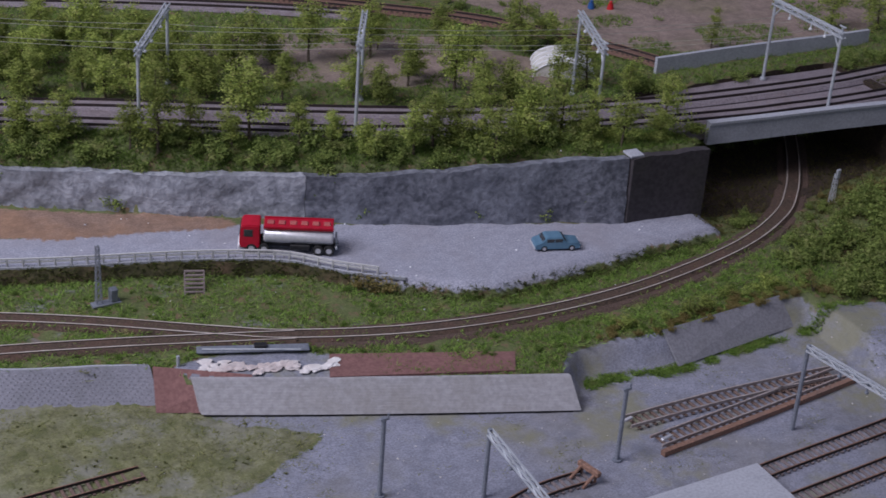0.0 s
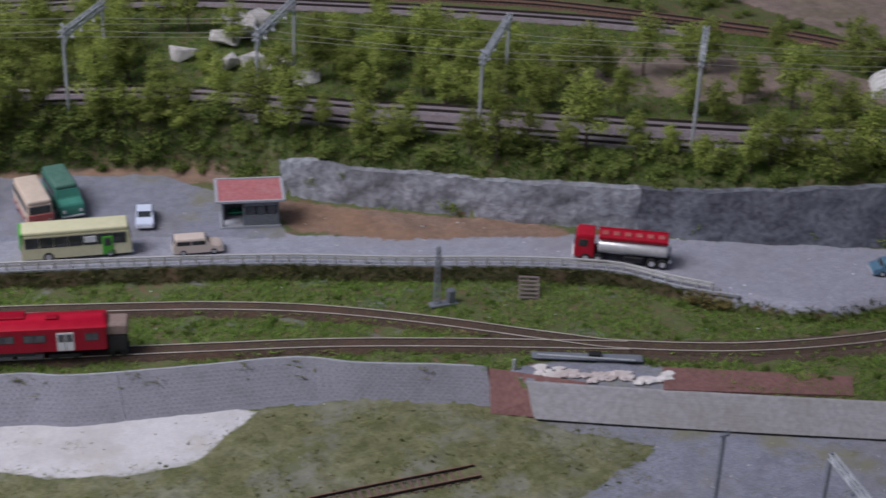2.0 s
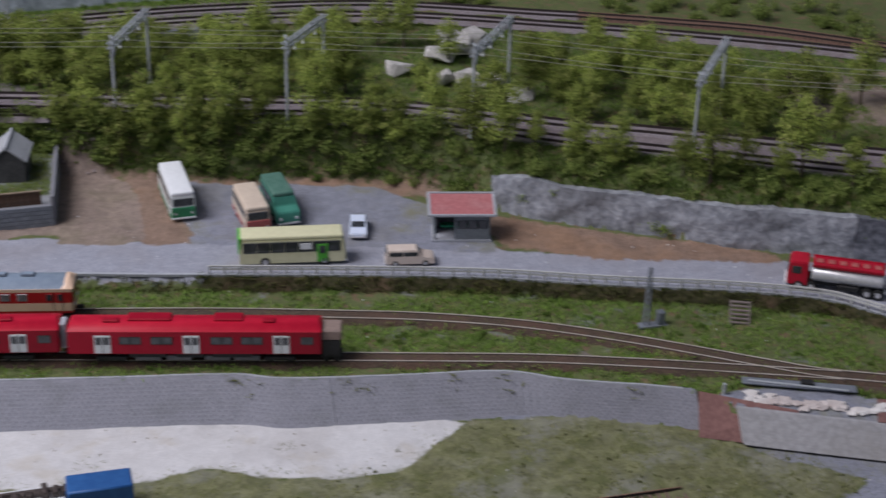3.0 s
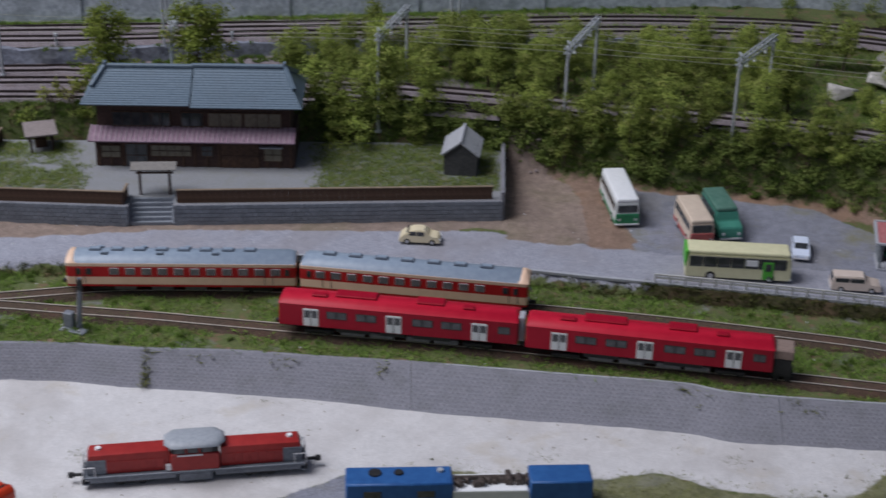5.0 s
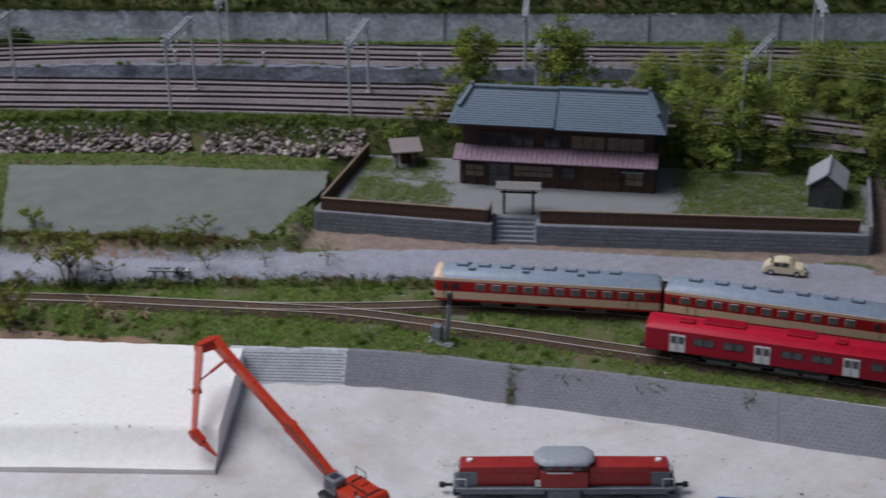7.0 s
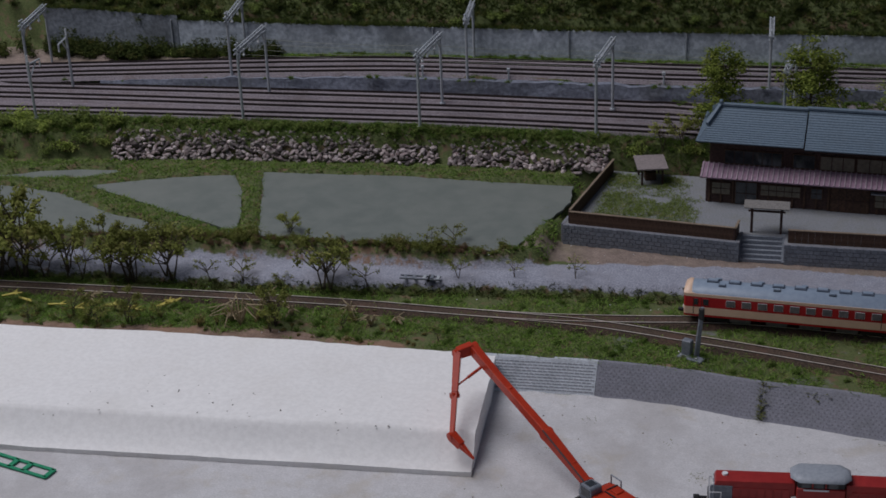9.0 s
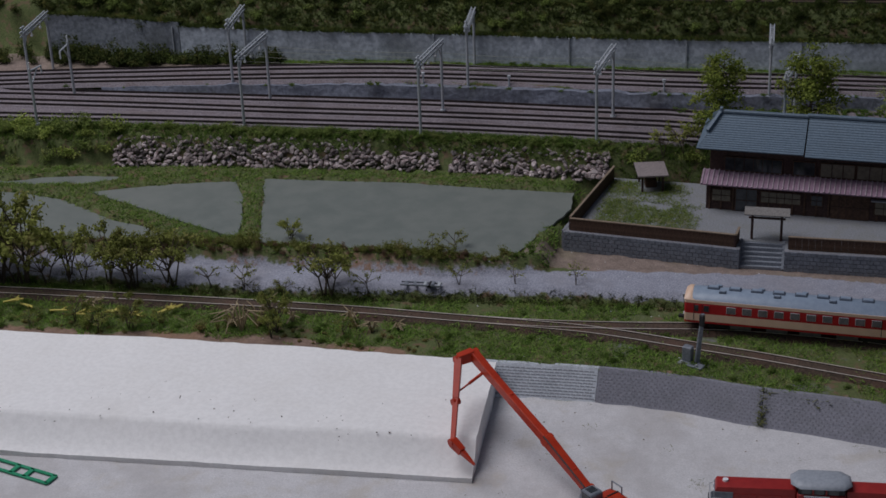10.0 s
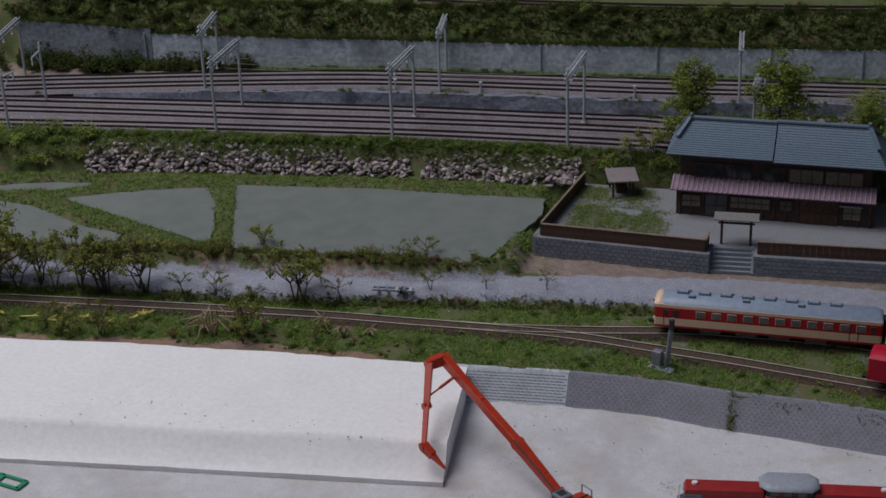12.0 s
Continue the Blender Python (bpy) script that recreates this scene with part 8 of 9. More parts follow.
# trees right of the house and on the far right
for x, y, s in ((98, 104, 1.0), (116, 99, 1.1), (138, 106, 1.0), (156, 100, 1.05), (180, 104, 1.0), (205, 100, 1.05), (237, 124, 1.3), (226, 98, 1.25), (258, 78, 1.05), (300, 68, 1.0), (322, 64, 1.05), (862, -155, 1.05), (881, -160, 0.9), (841, -90, 0.9), (804, -168, 0.95), (830, -160, 0.8), (916, -13, 1.0), (905, -86, 0.8), (926, -92, 0.9), (1060, -62, 0.7), (1180, -60, 0.8), (1215, -75, 0.9), (1240, -40, 0.9)):
    if clear_of_tracks(x, y, 6):
        plant(rng.choice(TALL), x, y, s)
# bushes along the near edge of the road, low growth along the paddies
BESIDE_ROAD = ((0, -291, -78, 1.5), (0, -286, -77, 1.2), (2, -262, -72, 0.7), (1, -204, -58, 0.7), (2, -168, -50, 0.7), (2, -129, -44, 0.8), (0, -393, -86, 1.5), (0, -399, -85, 1.2), (0, -425, -89, 1.45), (3, -421, -88, 1.3), (3, -440, -88, 0.9), (1, -457, -91, 1.1), (3, -468, -90, 1.0), (0, -483, -94, 1.2), (3, -498, -97, 1.5), (0, -505, -96, 1.3), (3, -515, -98, 1.4), (3, -530, -99, 1.3), (0, -548, -101, 1.4), (3, -566, -103, 1.3), (1, -345, -82, 0.8), (2, -368, -83, 0.9), (1, -318, -80, 0.6), (3, -330, -30, 0.5), (1, -230, -34, 0.6), (1, -214, -26, 0.8))
for k, x, y, s in BESIDE_ROAD:
    plant(SPARSE[k], x, y, s)
low_v, low_f = [], []
for _ in range(330):
    x = rng.uniform(-640, -176)
    undergrowth(rng.choice(SHRUBS), x, float(road_top(x)) + rng.uniform(3.0, 11), rng.uniform(0.2, 0.5 + 0.35 * (noise.noise((x * 0.03, 1, 9)) > 0.15)), into=(low_v, low_f))
for _ in range(90):
    f = rng.uniform(0, 1)
    x, y = -160 - 14 * f + rng.gauss(0, 1.5), 70 - 100 * f
    undergrowth(rng.choice(SHRUBS), x, y, rng.uniform(0.12, 0.26), into=(low_v, low_f))
tagged(sheet("paddy_bank_growth", low_v, low_f, M_BUSH), "low olive growth along the paddy bank", "undergrowth", kind="stuff")
dead_v, dead_f = [], []
for _ in range(260):
    x = rng.uniform(-600, -190)
    if noise.noise((x * 0.02, 4, 4)) > -0.2:
        undergrowth(rng.choice(SHRUBS), x, float(road_top(x)) + rng.uniform(2, 11), rng.uniform(0.14, 0.34), into=(dead_v, dead_f))
tagged(sheet("dead_bank_growth", dead_v, dead_f, leaf_material("dead_growth", (0.13, 0.07, 0.05), (0.29, 0.19, 0.12), (0.36, 0.29, 0.15))), "dead red-brown growth along the paddy bank", "undergrowth", kind="stuff")
for _ in range(26):
    x = rng.uniform(-470, -190)
    plant(rng.choice(DRY + SPARSE + SHRUBS), x, float(front_wall(x)) + rng.uniform(7, 22), rng.uniform(0.4, 0.8))
M_TWIG = surface("dry_twig", (0.3, 0.23, 0.14), (0.42, 0.34, 0.22), 1.2, 0.85, 0.1)
for k, (x, y, big) in enumerate(((-328, -131, 1.7), (-319, -124, 1.4), (-336, -126, 1.2), (-300, -114, 0.6), (-262, -108, 0.9), (-246, -116, 0.7), (-437, -121, 0.7), (-230, -112, 0.6))):
    root = thing("dry_weed", x, y, ground_at(x, y) - 0.5, rng.uniform(0, 360), "dry straw-coloured weed with bent bare stalks", "weed", "dry weeds")
    for _ in range(10):
        bm = bmesh.new()
        a, t = rng.uniform(0, 6.28), rng.uniform(3, 9) * big
        q = Vector((math.cos(a) * t * 0.5, math.sin(a) * t * 0.5, rng.uniform(6, 12) * big))
        rod(bm, (0, 0, 0), q, 0.6, 0.5, 5)
        rod(bm, q, q + Vector((math.cos(a) * t, math.sin(a) * t, rng.uniform(-6, 3) * big)), 0.5, 0.25, 5)
        part("stalk", bm, M_TWIG, root)
for x, y, turn, n_ in ((-492, -130, 10, 3), (-481, -130, -20, 2), (-456, -135, 5, 2), (-440, -136, 15, 3), (-421, -130, -5, 4), (-407, -129, -8, 3), (-386, -121, 30, 3), (-379, -114, 250, 2)):
    root = thing("straw_sprig", x, y, ground_at(x, y) + 3.6, turn, "bright yellow forked straw sprig lying on turf", "straw", "straw sprigs")
    for k in range(n_):
        bm = bmesh.new()
        q = Vector((rng.uniform(6, 11), rng.uniform(-3, 3), rng.uniform(-1, 3)))
        rod(bm, (k * 2.0 - 4, k * 0.4, -0.6), q, 0.8, 0.5, 5)
        rod(bm, q * 0.55, q * 0.7 + Vector((1, rng.choice((-3, 3)), 1)), 0.45, 0.3, 5)
        part("stem", bm, M_STRAW, root)
for x, y, s in ((-330, -127, 1.3), (-318, -122, 1.1), (-340, -124, 1.0), (-258, -114, 0.7), (-246, -118, 0.8)):
    plant(rng.choice(DRY), x, y, s)
for _ in range(150):
    x, y = rng.uniform(955, 1180), rng.uniform(-345, -262)
    undergrowth(rng.choice(SHRUBS), x, y, rng.uniform(0.7, 1.5))
for _ in range(26):
    x = rng.uniform(800, 960)
    plant(rng.choice(DRY + SHRUBS), x, float(front_wall(x)) + rng.uniform(5, 18), rng.uniform(0.5, 0.95))
for x, y, s in ((946, -322, 1.5), (950, -312, 1.3), (1012, -268, 1.2), (1028, -258, 1.0)):
    plant(DRY[1], x, y, s)
for _ in range(16):
    x = rng.uniform(862, 960)
    plant(SHRUBS[2], x, float(bench_front(x)) - rng.uniform(2, 22), rng.uniform(0.7, 1.1), z=40.0)
for _ in range(40):
    x = rng.uniform(950, 1240)
    undergrowth(SHRUBS[2], x, float(line_y["A"](x)) + rng.uniform(12, 34), rng.uniform(0.6, 1.1))
for x, y, s in ((694, -217, 1.7), (702, -222, 1.5), (688, -212, 1.3)):
    plant(DRY[0], x, y, s)
for _ in range(60):
    x = rng.uniform(-640, 420)
    undergrowth(SHRUBS[2], x, float(far_wall_line(x)) + rng.uniform(4, 26), rng.uniform(0.5, 0.9))
for _ in range(30):
    x = rng.uniform(-640, -120)
    undergrowth(SHRUBS[2], x, float(bench_front(x)) - rng.uniform(0, 6), rng.uniform(0.45, 0.75))
for _ in range(14):
    x = rng.uniform(-640, -500)
    plant(rng.choice(SHRUBS), x, float(bench_front(x)) - rng.uniform(0, 22), rng.uniform(0.8, 1.3))

scrub_v, scrub_f = [], []
for _ in range(90):
    x = rng.uniform(-760, -540)
    undergrowth(rng.choice(SHRUBS), x, float(far_wall_line(x)) + rng.choice((rng.uniform(-26, -6), rng.uniform(6, 40))), rng.uniform(0.7, 1.5), into=(scrub_v, scrub_f))
for _ in range(75):
    x = rng.uniform(-640, -430)
    undergrowth(rng.choice(SHRUBS), x, float(far_wall_line(x)) - rng.uniform(3, 14), rng.uniform(0.5, 1.2), into=(scrub_v, scrub_f))
for _ in range(150):
    x = rng.uniform(-640, 300)
    undergrowth(SHRUBS[2], x, float(far_wall_line(x)) + rng.uniform(8, 34), rng.uniform(0.4, 0.9), into=(scrub_v, scrub_f))
tagged(sheet("dark_scrub", scrub_v, scrub_f, M_SCRUB), "dark green scrub along the far wall and bank", "undergrowth", kind="stuff")
for _ in range(40):
    x = rng.uniform(-700, -515)
    undergrowth(rng.choice(SHRUBS), x, float(bench_front(x)) - rng.uniform(0, 26), rng.uniform(0.6, 1.1))
clumps = (clump_v, clump_f)
rails_near = np.concatenate([along(MAIN, 5)[:, :2], along(LOOP, 5)[:, :2]])
for _ in range(560):
    x = rng.uniform(-620, 960)
    lo, hi = float(front_wall(x)) + 3, float(bank(x)) - 3
    y = rng.uniform(lo, hi)
    if np.min(np.hypot(rails_near[:, 0] - x, rails_near[:, 1] - y)) > 8.5 and not inside(RUBBLE, np.array(x), np.array(y)) and noise.noise((x * 0.02, y * 0.03, 6)) > -0.2:
        undergrowth(SHRUBS[2], x, y, rng.uniform(0.14, 0.36) + (rng.uniform(0, 0.16) if x < 80 else 0), into=clumps)
for _ in range(150):
    x = rng.uniform(-620, 380)
    undergrowth(SHRUBS[2], x, float(bench_front(x)) - rng.uniform(-2, 5), rng.uniform(0.18, 0.42), into=clumps)
for _ in range(120):
    x = rng.uniform(-620, -160)
    undergrowth(SHRUBS[2], x, float(road_top(x)) + rng.uniform(4, 16), rng.uniform(0.12, 0.3), into=clumps)
for _ in range(130):
    x = rng.uniform(-620, 420)
    undergrowth(SHRUBS[2], x, float(rng.choice((far_wall_line, far_wall_line, far_front))(x)) + rng.uniform(-7, -1.5) * 1.0, rng.uniform(0.15, 0.4), z=float(far_level(x)), into=clumps)
moss_v, moss_f = [], []
for _ in range(380):
    x, y = rng.uniform(125, 640), rng.uniform(-350, -222)
    if y < float(front_wall(x) - wall_lean(x)) - 2 and inside(MOSS, np.array(x + rng.gauss(0, 14)), np.array(y + rng.gauss(0, 8))) and noise.noise((x * 0.025, y * 0.025, 2)) > -0.15:
        undergrowth(SHRUBS[2], x, y, rng.uniform(0.06, 0.15), into=(moss_v, moss_f))
tagged(sheet("moss_clumps", moss_v, moss_f, M_MOSS), "yellow-green moss cushions on the lower ground", "moss", kind="stuff")
dry_v, dry_f = [], []
for _ in range(70):
    x = rng.uniform(790, 990)
    undergrowth(SHRUBS[2], x, float(front_wall(x)) + rng.uniform(-1, 11), rng.uniform(0.2, 0.5), z=Z_MID, into=(dry_v, dry_f))
for _ in range(40):
    x = rng.uniform(-560, -200)
    undergrowth(SHRUBS[2], x, float(front_wall(x)) + rng.uniform(3, 20), rng.uniform(0.12, 0.3), into=(dry_v, dry_f))
for _ in range(30):
    x, y = rng.uniform(1030, 1120), rng.uniform(-300, -215)
    undergrowth(SHRUBS[2], x, y, rng.uniform(0.25, 0.6), into=(dry_v, dry_f))
tagged(sheet("dry_grass_clumps", dry_v, dry_f, M_LEAF_DRY), "dry straw-brown grass clumps on the slope", "dry grass", kind="stuff")
for _ in range(46):
    x, y = rng.uniform(985, 1075), rng.uniform(-345, -290)
    undergrowth(rng.choice(SHRUBS), x, y, rng.uniform(0.6, 1.1))
for _ in range(90):
    x = rng.uniform(-620, -120)
    undergrowth(SHRUBS[2], x, float(bench_front(x)) - rng.uniform(0, 5), rng.uniform(0.22, 0.42))
for _ in range(30):
    x = rng.uniform(-640, -470)
    undergrowth(rng.choice(SHRUBS), x, float(far_wall_line(x)) - rng.uniform(3, 12), rng.uniform(0.4, 0.8), z=float(far_level(x)))
for _ in range(80):
    x = rng.uniform(430, 980)
    y = float(np.interp(x, [p[0] for p in LINE_D], [p[1] for p in LINE_D])) + rng.uniform(14, 80)
    undergrowth(rng.choice(SHRUBS), x, y, rng.uniform(0.5, 1.2))
for _ in range(170):
    x = rng.uniform(-640, 420)
    undergrowth(SHRUBS[2], x, float(far_wall_line(x)) + rng.uniform(0.5, 5), rng.uniform(0.14, 0.32), z=68.5, into=clumps)
for _ in range(90):
    x = rng.uniform(-110, 95)
    undergrowth(SHRUBS[2], x, float(far_front(x)) - rng.uniform(2, 15), rng.uniform(0.15, 0.4), z=float(bench_z(x)), into=clumps)
for _ in range(22):
    x = rng.uniform(-30, 95)
    undergrowth(rng.choice(SHRUBS), x, rng.uniform(108, 122), rng.uniform(0.7, 1.3))
for _ in range(80):
    x = rng.uniform(216, 482)
    undergrowth(SHRUBS[2], x, float(road_back(x)) + rng.uniform(4, 16), rng.uniform(0.2, 0.45), into=clumps)
tagged(sheet("turf_clumps", clump_v, clump_f, M_TURF), "clumpy green turf along tracks and banks", "turf", kind="stuff")
for _ in range(110):
    x = rng.uniform(945, 1175)
    y = rng.uniform(-330, -225)
    dm = min(math.hypot(x - a, y - b_) for a, b_ in along(MAIN, 6)[:, :2])
    if dm > 13 and x > 940:
        undergrowth(rng.choice(SHRUBS), x, y, rng.uniform(0.35, 0.8))
for _ in range(16):
    x, y = rng.uniform(990, 1120), rng.uniform(-320, -235)
    if min(math.hypot(x - a, y - b_) for a, b_ in along(MAIN, 6)[:, :2]) > 14:
        plant(rng.choice(DRY), x, y, rng.uniform(0.6, 1.2))

# foliage tones lowered, with the shadow at the hill's foot put into them
tagged(sheet("undergrowth", under_v, under_f, leaf_material("undergrowth_with_shade", (0.085, 0.13, 0.034), (0.28, 0.35, 0.095), (0.36, 0.36, 0.15))), "dense green undergrowth on banks and slopes", "undergrowth", kind="stuff")


# ---- turf: countless tiny blades in tufts ----
def tufts(name, places, low, high, material, label, seed, blades=4, wide=0.9):
    r = np.random.default_rng(seed)
    n = len(places)
    p = np.repeat(np.asarray(places, float), blades, axis=0)
    m = len(p)
    a = r.uniform(0, 2 * np.pi, m)
    off = r.normal(size=(m, 2)) * 0.9
    h = r.uniform(low, high, m)
    b0 = p + np.stack([off[:, 0], off[:, 1], np.full(m, -0.5)], 1)
    side = np.stack([np.cos(a), np.sin(a), np.zeros(m)], 1) * (wide * r.uniform(0.6, 1.2, m))[:, None]
    tip_ = b0 + np.stack([r.normal(size=m) * 2.4, r.normal(size=m) * 2.4, h + 0.5], 1)
    vv = np.stack([b0 - side / 2, b0 + side / 2, tip_], 1).reshape(-1, 3)
    ff = np.arange(3 * m).reshape(-1, 3)
    return tagged(sheet(name, vv.tolist(), ff.tolist(), material), label, "grass", kind="stuff")


main_pts, loop_pts = along(MAIN, 4)[:, :2], along(LOOP, 4)[:, :2]
near_rails = np.concatenate([main_pts, loop_pts])


def with_ground(x, y):
    u, v = (x - gx[0]) / STEP, (y - gy[0]) / STEP
    a, b_ = np.clip(u.astype(int), 0, nx - 2), np.clip(v.astype(int), 0, ny - 2)
    fu, fv = u - a, v - b_
    z_ = Z[b_, a] * (1 - fu) * (1 - fv) + Z[b_, a + 1] * fu * (1 - fv) + Z[b_ + 1, a] * (1 - fu) * fv + Z[b_ + 1, a + 1] * fu * fv
    return np.stack([x, y, z_], 1)


def patchy(x, y, grain, cut, seed=0.0):
    return np.array([noise.noise((a * grain, b_ * grain, seed)) > cut for a, b_ in zip(x, y)])


def strip(n, x0, x1, lo, hi, seed):
    r = np.random.default_rng(seed)
    x = r.uniform(x0, x1, n)
    return x, lo(x) + (hi(x) - lo(x)) * r.uniform(0, 1, n)


x, y = strip(40000, -640, 985, lambda q: front_wall(q) + 1, lambda q: bank(q) - 3, 1)
keep = np.array([np.min((near_rails[::2, 0] - a) ** 2 + (near_rails[::2, 1] - b_) ** 2) > (10.0 if a > 660 else 5.6) ** 2 for a, b_ in zip(x, y)]) & patchy(x, y, 0.035, -0.3, 4.0) & ~inside(RUBBLE, x, y) & ~((x < -215) & (y < front_wall(x) + 8) & patchy(x, y, 0.06, -0.25, 9.0))
tufts("verge_turf", with_ground(x[keep], y[keep]), 0.8, 2.6, M_TURF, "green turf along the branch line", 1)
x, y = strip(5200, -560, 925, lambda q: bank(q) - 7.5, lambda q: bank(q) + 0.2, 2)
p = with_ground(x, y)
on = (x > 290) & (x < 695)
p[on, 2] = np.maximum(p[on, 2], Z_MID - 1.5 + 9 * np.clip((y[on] - bank(x[on]) + 8) / 6.5, 0, 1))
tufts("bank_turf", p, 0.8, 2.2, leaf_material("dark_bank_moss", (0.035, 0.045, 0.012), (0.1, 0.115, 0.035), (0.2, 0.2, 0.07)), "dark turf on the road bank", 2)
x, y = strip(17000, -640, -152, lambda q: road_top(q) + 2, lambda q: road_back(q) - 2, 3)
wet = np.zeros(len(x), bool)
for poly in PADDIES:
    wet |= inside(poly, x + 1.2, y) | inside(poly, x - 1.2, y) | inside(poly, x, y + 1.2) | inside(poly, x, y - 1.2)
tufts("paddy_bank_turf", with_ground(x[~wet], y[~wet]), 0.8, 2.2, M_TURF, "turf on the low paddy banks", 3)
x, y = strip(7000, -640, 90, lambda q: road_back(q) + 5, lambda q: bench_front(q) + 5, 4)
tufts("hill_turf", with_ground(x, y), 1.0, 3.0, M_TURF, "rough turf above the stone wall", 4)
x, y = strip(14000, 90, 935, lambda q: road_back(q) + np.where(q < 484, 6.5, 6), lambda q: bench_front(q) + 4, 5)
tufts("wooded_slope_turf", with_ground(x, y), 1.0, 3.2, M_TURF, "undergrowth on the wooded slope", 5)
x, y = strip(30000, 60, 1250, lambda q: line_y["A"](q) + 11, lambda q: line_y["A"](q) + 200, 6)
keep = np.ones(len(x), bool)
for poly in TAN:
    keep &= ~(inside(poly, x, y) & patchy(x, y, 0.03, -0.1, 12.0))
tufts("back_field_turf", with_ground(x[keep], y[keep]), 1.0, 3.0, M_TURF, "rough turf behind the main line", 6)
x, y = strip(12000, -640, 430, lambda q: far_wall_line(q) + 4, lambda q: far_wall_line(q) + 30, 7)
tufts("bank_top_turf", with_ground(x, y), 1.2, 3.6, M_SCRUB, "dark grass bank above the far wall", 7, 5, 1.2)
x, y = strip(6500, -640, 430, lambda q: far_wall_line(q) - 0.2, lambda q: far_wall_line(q) + 6.5, 44)
tufts("wall_top_turf", np.stack([x, y, np.where(x < -517, 73.2, 69.7)], 1), 1.0, 3.2, M_SCRUB, "dark grass growing over the far wall's top", 44, 4, 1.1)
for lo, hi, n_, s_ in ((lambda q: far_front(q) + 2, lambda q: far_front(q) + 7, 3500, 8), (lambda q: far_wall_line(q) - 8, lambda q: far_wall_line(q) - 2, 3500, 9)):
    x, y = strip(n_, -640, 330, lo, hi, s_)
    tufts("trackside_turf", with_ground(x, y), 0.8, 2.4, M_TURF, "thin turf along the upper line", s_)
x, y = strip(12000, 120, 620, lambda q: -345 + 0 * q, lambda q: front_wall(q) - wall_lean(q) - 1, 10)
jit = np.random.default_rng(77).normal(size=(2, len(x)))
keep = inside(MOSS, x + 11 * jit[0], y + 7 * jit[1]) & (patchy(x, y, 0.05, -0.05, 7.0) | patchy(x, y, 0.2, 0.1, 3.0))
tufts("moss_tufts", with_ground(x[keep], y[keep]), 0.15, 0.6, M_MOSS, "olive moss over the lower ground", 10, 3, 1.3)
M_LAWN = leaf_material("yellow_lawn", (0.16, 0.215, 0.058), (0.3, 0.38, 0.105), (0.42, 0.4, 0.19))
x, y = strip(24000, -130, 211, lambda q: 13 + 0 * q, lambda q: 98 + 0 * q, 11)
jit = np.random.default_rng(78).normal(size=(2, len(x))) * 5
jx = x + jit[0] + np.array([9 * noise.noise((a * 0.05, b_ * 0.05, 1.0)) for a, b_ in zip(x, y)])
jy = y + jit[1]
keep = (((jx < -68) & (jy < 66) & (jy > 22)) | ((jx < -78) & (jy > 76)) | ((jx > 90) & (y > 14 + 0.05 * x))) & (patchy(x, y, 0.04, -0.35, 2.0) | (x > 0)) & ~((np.abs(x + 101) < 9) & (np.abs(y - 92) < 10)) & ~((np.abs(x - 187) < 11.5) & (np.abs(y - 64) < 18))
p = np.stack([x, y, np.full(len(x), TER)], 1)[keep]
tufts("garden_turf", p, 0.5, 1.5, M_LAWN, "thin grass in the farmhouse garden", 11)
x, y = strip(3600, 770, 985, lambda q: front_wall(q) - 20, lambda q: front_wall(q) - 12, 12)
keep = patchy(x, y, 0.07, -0.05, 3.0) & patchy(x, y, 0.2, -0.3, 8.0)
tufts("slope_foot_turf", with_ground(x[keep], y[keep]), 0.8, 2.2, M_TURF, "turf at the foot of the slope", 12)
# moss hanging over the wall's top edge
pts = []
for _ in range(46):
    f = rng.uniform(0, 0.97)
    xx = -0.2 + rng.gauss(0, 1.1)
    pts.append((xx, float(front_wall(xx)) - 1.2 - float(wall_lean(xx)) * f, Z_MID + 0.3 - 16 * f))
for x0 in (31, 74, 137, 300, 308, 360, 372, 420, 451, 512):
    for _ in range(7):
        f = abs(rng.gauss(0, 0.2))
        xx = x0 + rng.gauss(0, 3.5)
        pts.append((xx, float(front_wall(xx)) - 1.4 - float(wall_lean(xx)) * min(f, 0.9), Z_MID + 0.3 - 16 * min(f, 0.9)))
tufts("wall_moss", pts, 0.5, 1.2, M_MOSS, "moss hanging over the retaining wall", 13, 3, 1.1)

# chips and crumbs strewn over plaster, gravel and turf
def crumbs(name, places, size, material, label, seed):
    r = np.random.default_rng(seed)
    vv, ff = [], []
    for p in places:
        s = size * r.uniform(0.4, 1.3)
        k = len(vv)
        for c in ((1, 0, 0), (-0.5, 0.9, 0), (-0.6, -0.8, 0), (0.1, 0, 0.8)):
            vv.append(tuple(np.array(p) + np.array(c) * s * r.uniform(0.6, 1.3, 3)))
        ff += [(k, k + 1, k + 3), (k + 1, k + 2, k + 3), (k + 2, k, k + 3)]
    return tagged(sheet(name, vv, ff, material), label, "debris", kind="stuff")


x, y = strip(260, -150, 420, lambda q: -330 + 0 * q, lambda q: front_wall(q) - wall_lean(q) - 2, 31)
keep = inside(LOW_PLASTER, x, y)
crumbs("plaster_crumbs", with_ground(x[keep], y[keep]), 0.7, surface("brown_crumb", (0.2, 0.16, 0.12), (0.4, 0.35, 0.3), 2, 0.9, 0), "dark crumbs on the plaster ground", 31)
x, y = strip(300, -500, 900, lambda q: front_wall(q) + 2, lambda q: road_top(q) + 30, 32)
crumbs("pale_chips", with_ground(x, y), 0.75, M_WHITE, "pale chips strewn on turf and road", 32)
x, y = strip(260, 420, 1000, lambda q: -470 + 0 * q, lambda q: front_wall(q) - 18, 33)
crumbs("yard_chips", with_ground(x, y), 0.7, M_BOULDER, "pale chips on the yard gravel", 33)
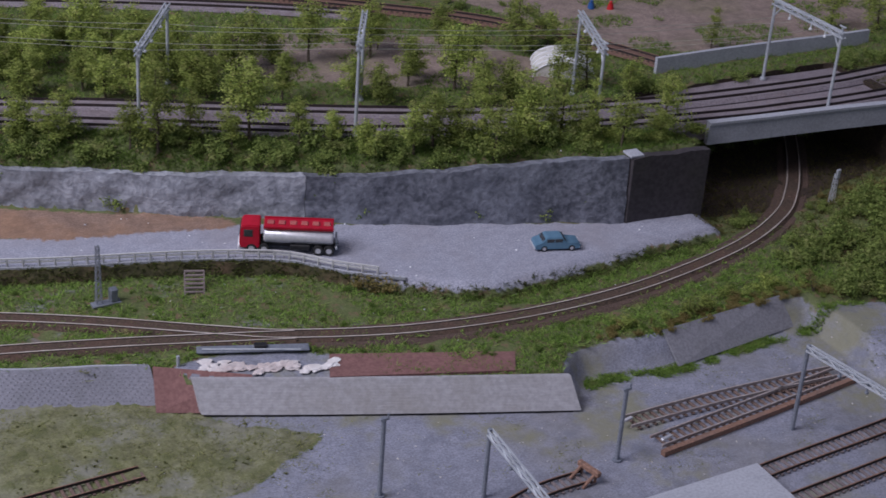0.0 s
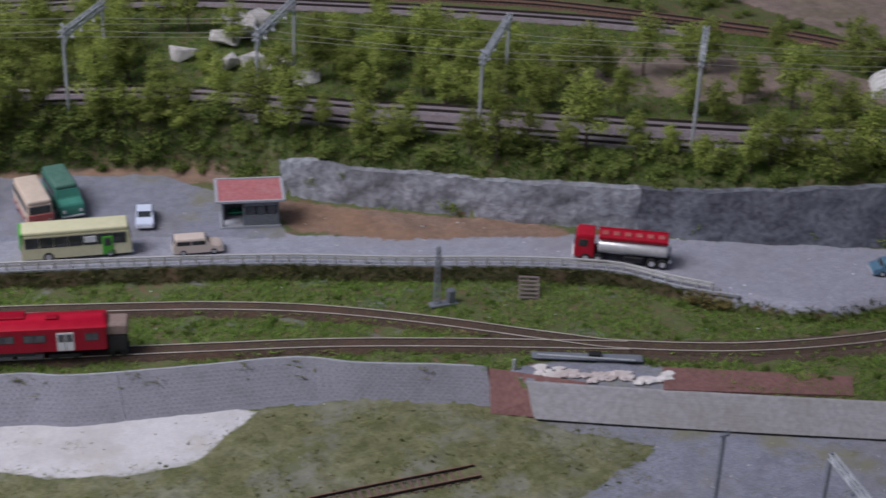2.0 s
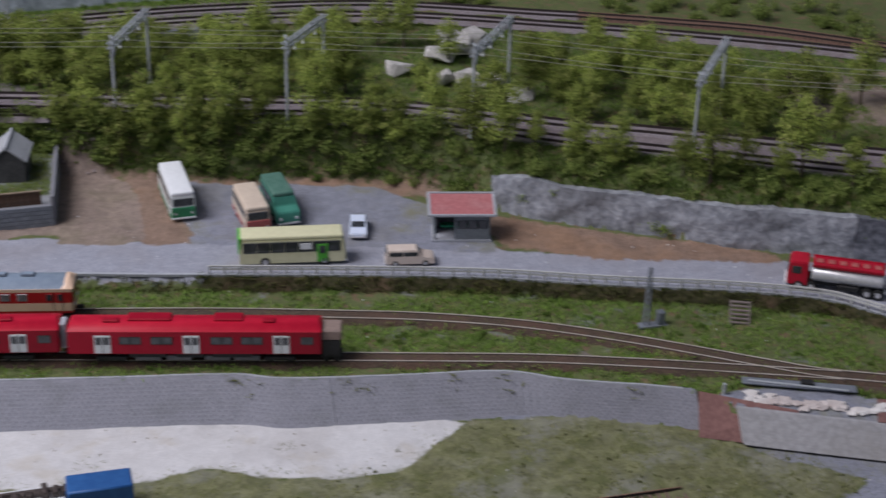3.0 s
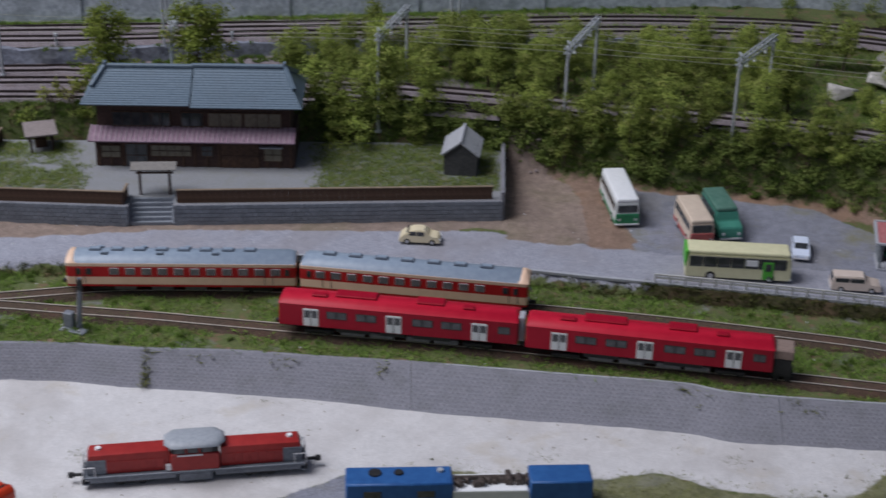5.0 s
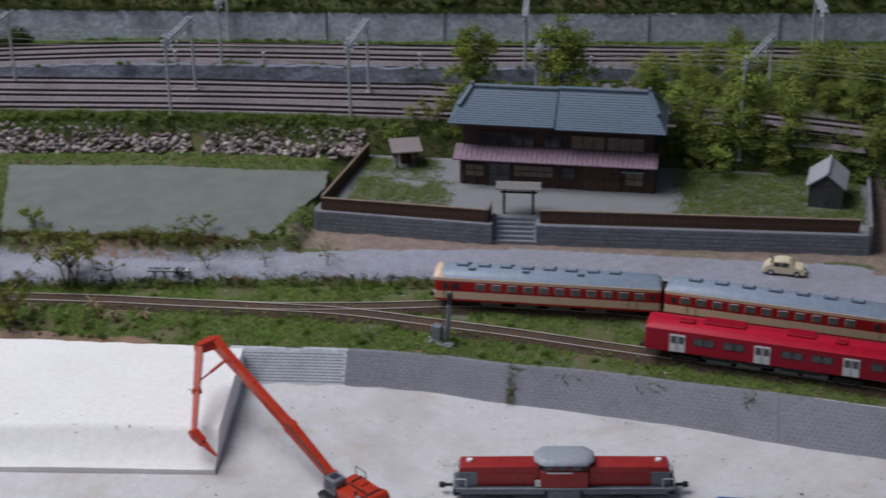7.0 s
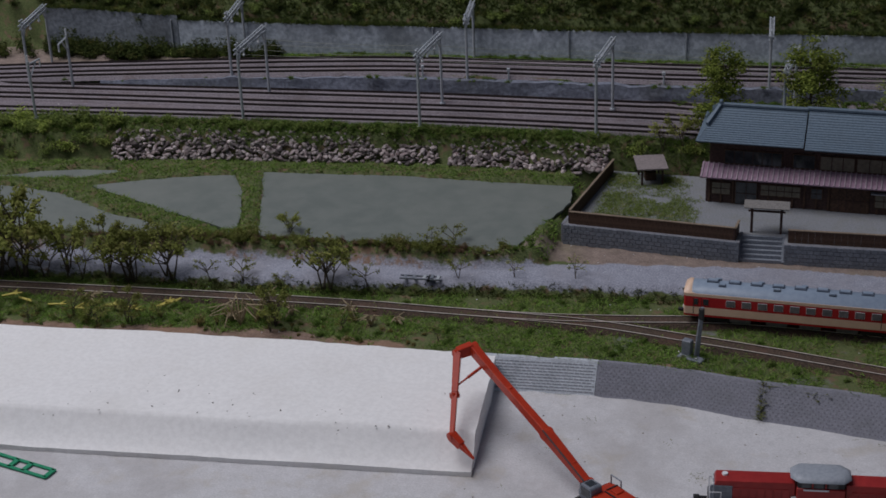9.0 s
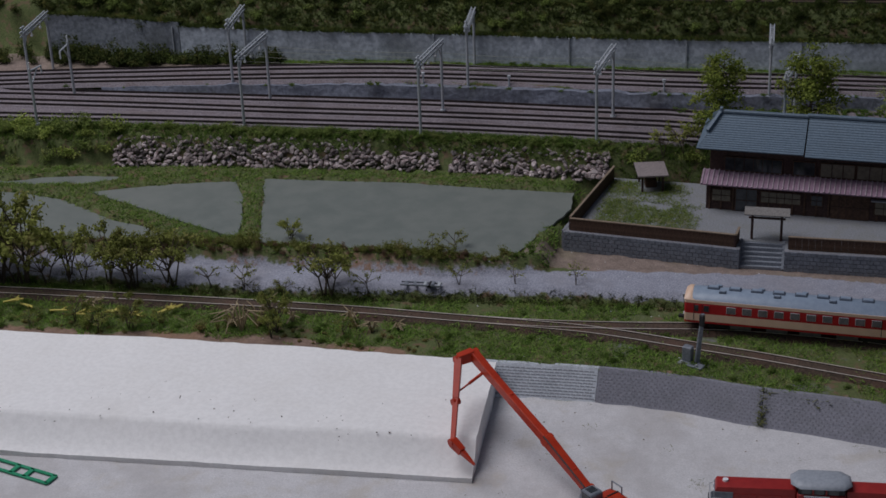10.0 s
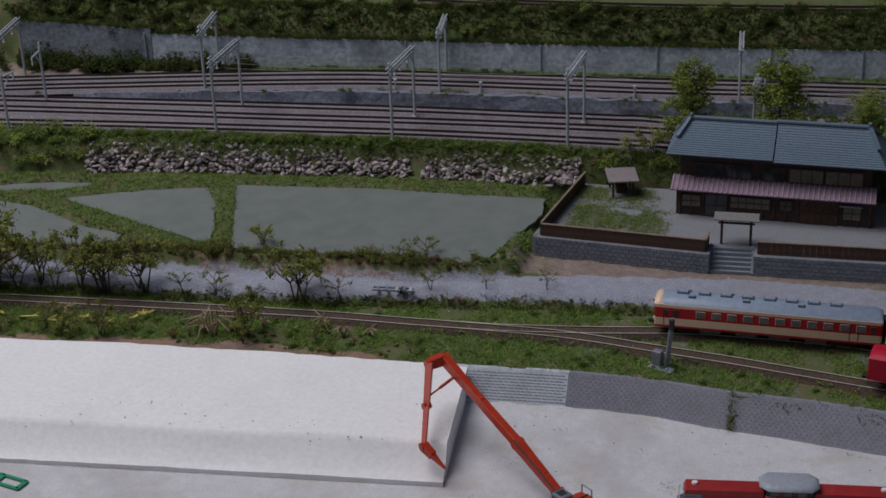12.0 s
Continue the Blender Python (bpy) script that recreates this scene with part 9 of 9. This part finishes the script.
x, y = strip(170, -600, 330, lambda q: line_y["C"](q) - 6, lambda q: far_wall_line(q) - 3, 34)
crumbs("track_chips", with_ground(x, y), 0.9, M_BOULDER, "pale chips beside the main line", 34)
x = np.random.default_rng(35).uniform(-560, -170, 150)
y = -225 + np.random.default_rng(36).uniform(-15, 62, 150) + (x + 160) * 0.085
crumbs("block_crumbs", np.stack([x, y, np.full(150, -6.9)], 1), 0.65, M_WOOD, "brown crumbs on the plaster block", 35)
pebbles = []
for line_ in (along(MAIN, 1.2), along(LOOP, 1.2)):
    dl = np.gradient(line_[:, :2], axis=0)
    dl /= np.linalg.norm(dl, axis=1)[:, None]
    for q, t in zip(line_, dl):
        o = rng.gauss(0, 5.0)
        if -620 < q[0] < 1040 and abs(abs(o) - 4.25) > 0.7 and abs(o) < 11:
            pebbles.append((q[0] - t[1] * o, q[1] + t[0] * o, RAIL_Z - 0.85 - 0.5 * max(0.0, abs(o) - 5.2)))
crumbs("ballast_stones", pebbles, 0.62, surface("red_brown_stone", (0.07, 0.045, 0.034), (0.22, 0.15, 0.115), 1.5, 0.95, 0, per_island=0.5), "red-brown ballast stones along the branch line", 45)
# thin moss on plaster and yard ground
x, y = strip(9000, -140, 420, lambda q: -330 + 0 * q, lambda q: front_wall(q) - wall_lean(q) - 1.5, 37)
keep = inside(LOW_PLASTER, x, y) & (patchy(x, y, 0.06, 0.5, 5.0) | ((y > front_wall(x) - wall_lean(x) - 4) & patchy(x, y, 0.05, 0.28, 6.0)))
tufts("plaster_moss", with_ground(x[keep], y[keep]), 0.2, 0.7, M_MOSS, "thin moss spots on the plaster ground", 37, 3, 1.0)
x, y = strip(9000, 520, 1000, lambda q: -470 + 0 * q, lambda q: front_wall(q) - 17, 38)
keep = ~inside(MOSS, x, y) & patchy(x, y, 0.03, 0.16, 8.0) & patchy(x, y, 0.15, 0.0, 9.0) & ~((x > 640) & (y < -440))
tufts("yard_moss", with_ground(x[keep], y[keep]), 0.2, 0.8, M_MOSS, "thin moss on the yard gravel", 38, 3, 1.0)
x, y = strip(7000, 930, 1180, lambda q: -335 + 0 * q, lambda q: -125 + 0 * q, 41)
keep = np.array([np.min((main_pts[:, 0] - a) ** 2 + (main_pts[:, 1] - b_) ** 2) > 10.5**2 for a, b_ in zip(x, y)]) & ((y > bank(x)) | (x > 985))
tufts("curve_turf", with_ground(x[keep], y[keep]), 0.8, 3.0, leaf_material("brown_turf", (0.09, 0.085, 0.03), (0.19, 0.19, 0.06), (0.27, 0.2, 0.1)), "rough brownish turf inside the curve", 41)
# weeds between the rails
pts_w = []
for line_ in (along(MAIN, 1.6), along(LOOP, 1.6)):
    dl = np.gradient(line_[:, :2], axis=0)
    dl /= np.linalg.norm(dl, axis=1)[:, None]
    for q, t in zip(line_, dl):
        if -620 < q[0] < 1000 and noise.noise((q[0] * 0.03, q[1] * 0.03, 5)) > -0.15:
            o = rng.choice((rng.uniform(-3.4, 3.4), rng.uniform(-7.6, -5.2), rng.uniform(5.2, 7.6)))
            pts_w.append((q[0] - t[1] * o, q[1] + t[0] * o, RAIL_Z - 0.9))
tufts("track_weeds", pts_w, 0.4, 1.1, M_TURF, "low weeds growing between the rails", 43, 3, 0.9)
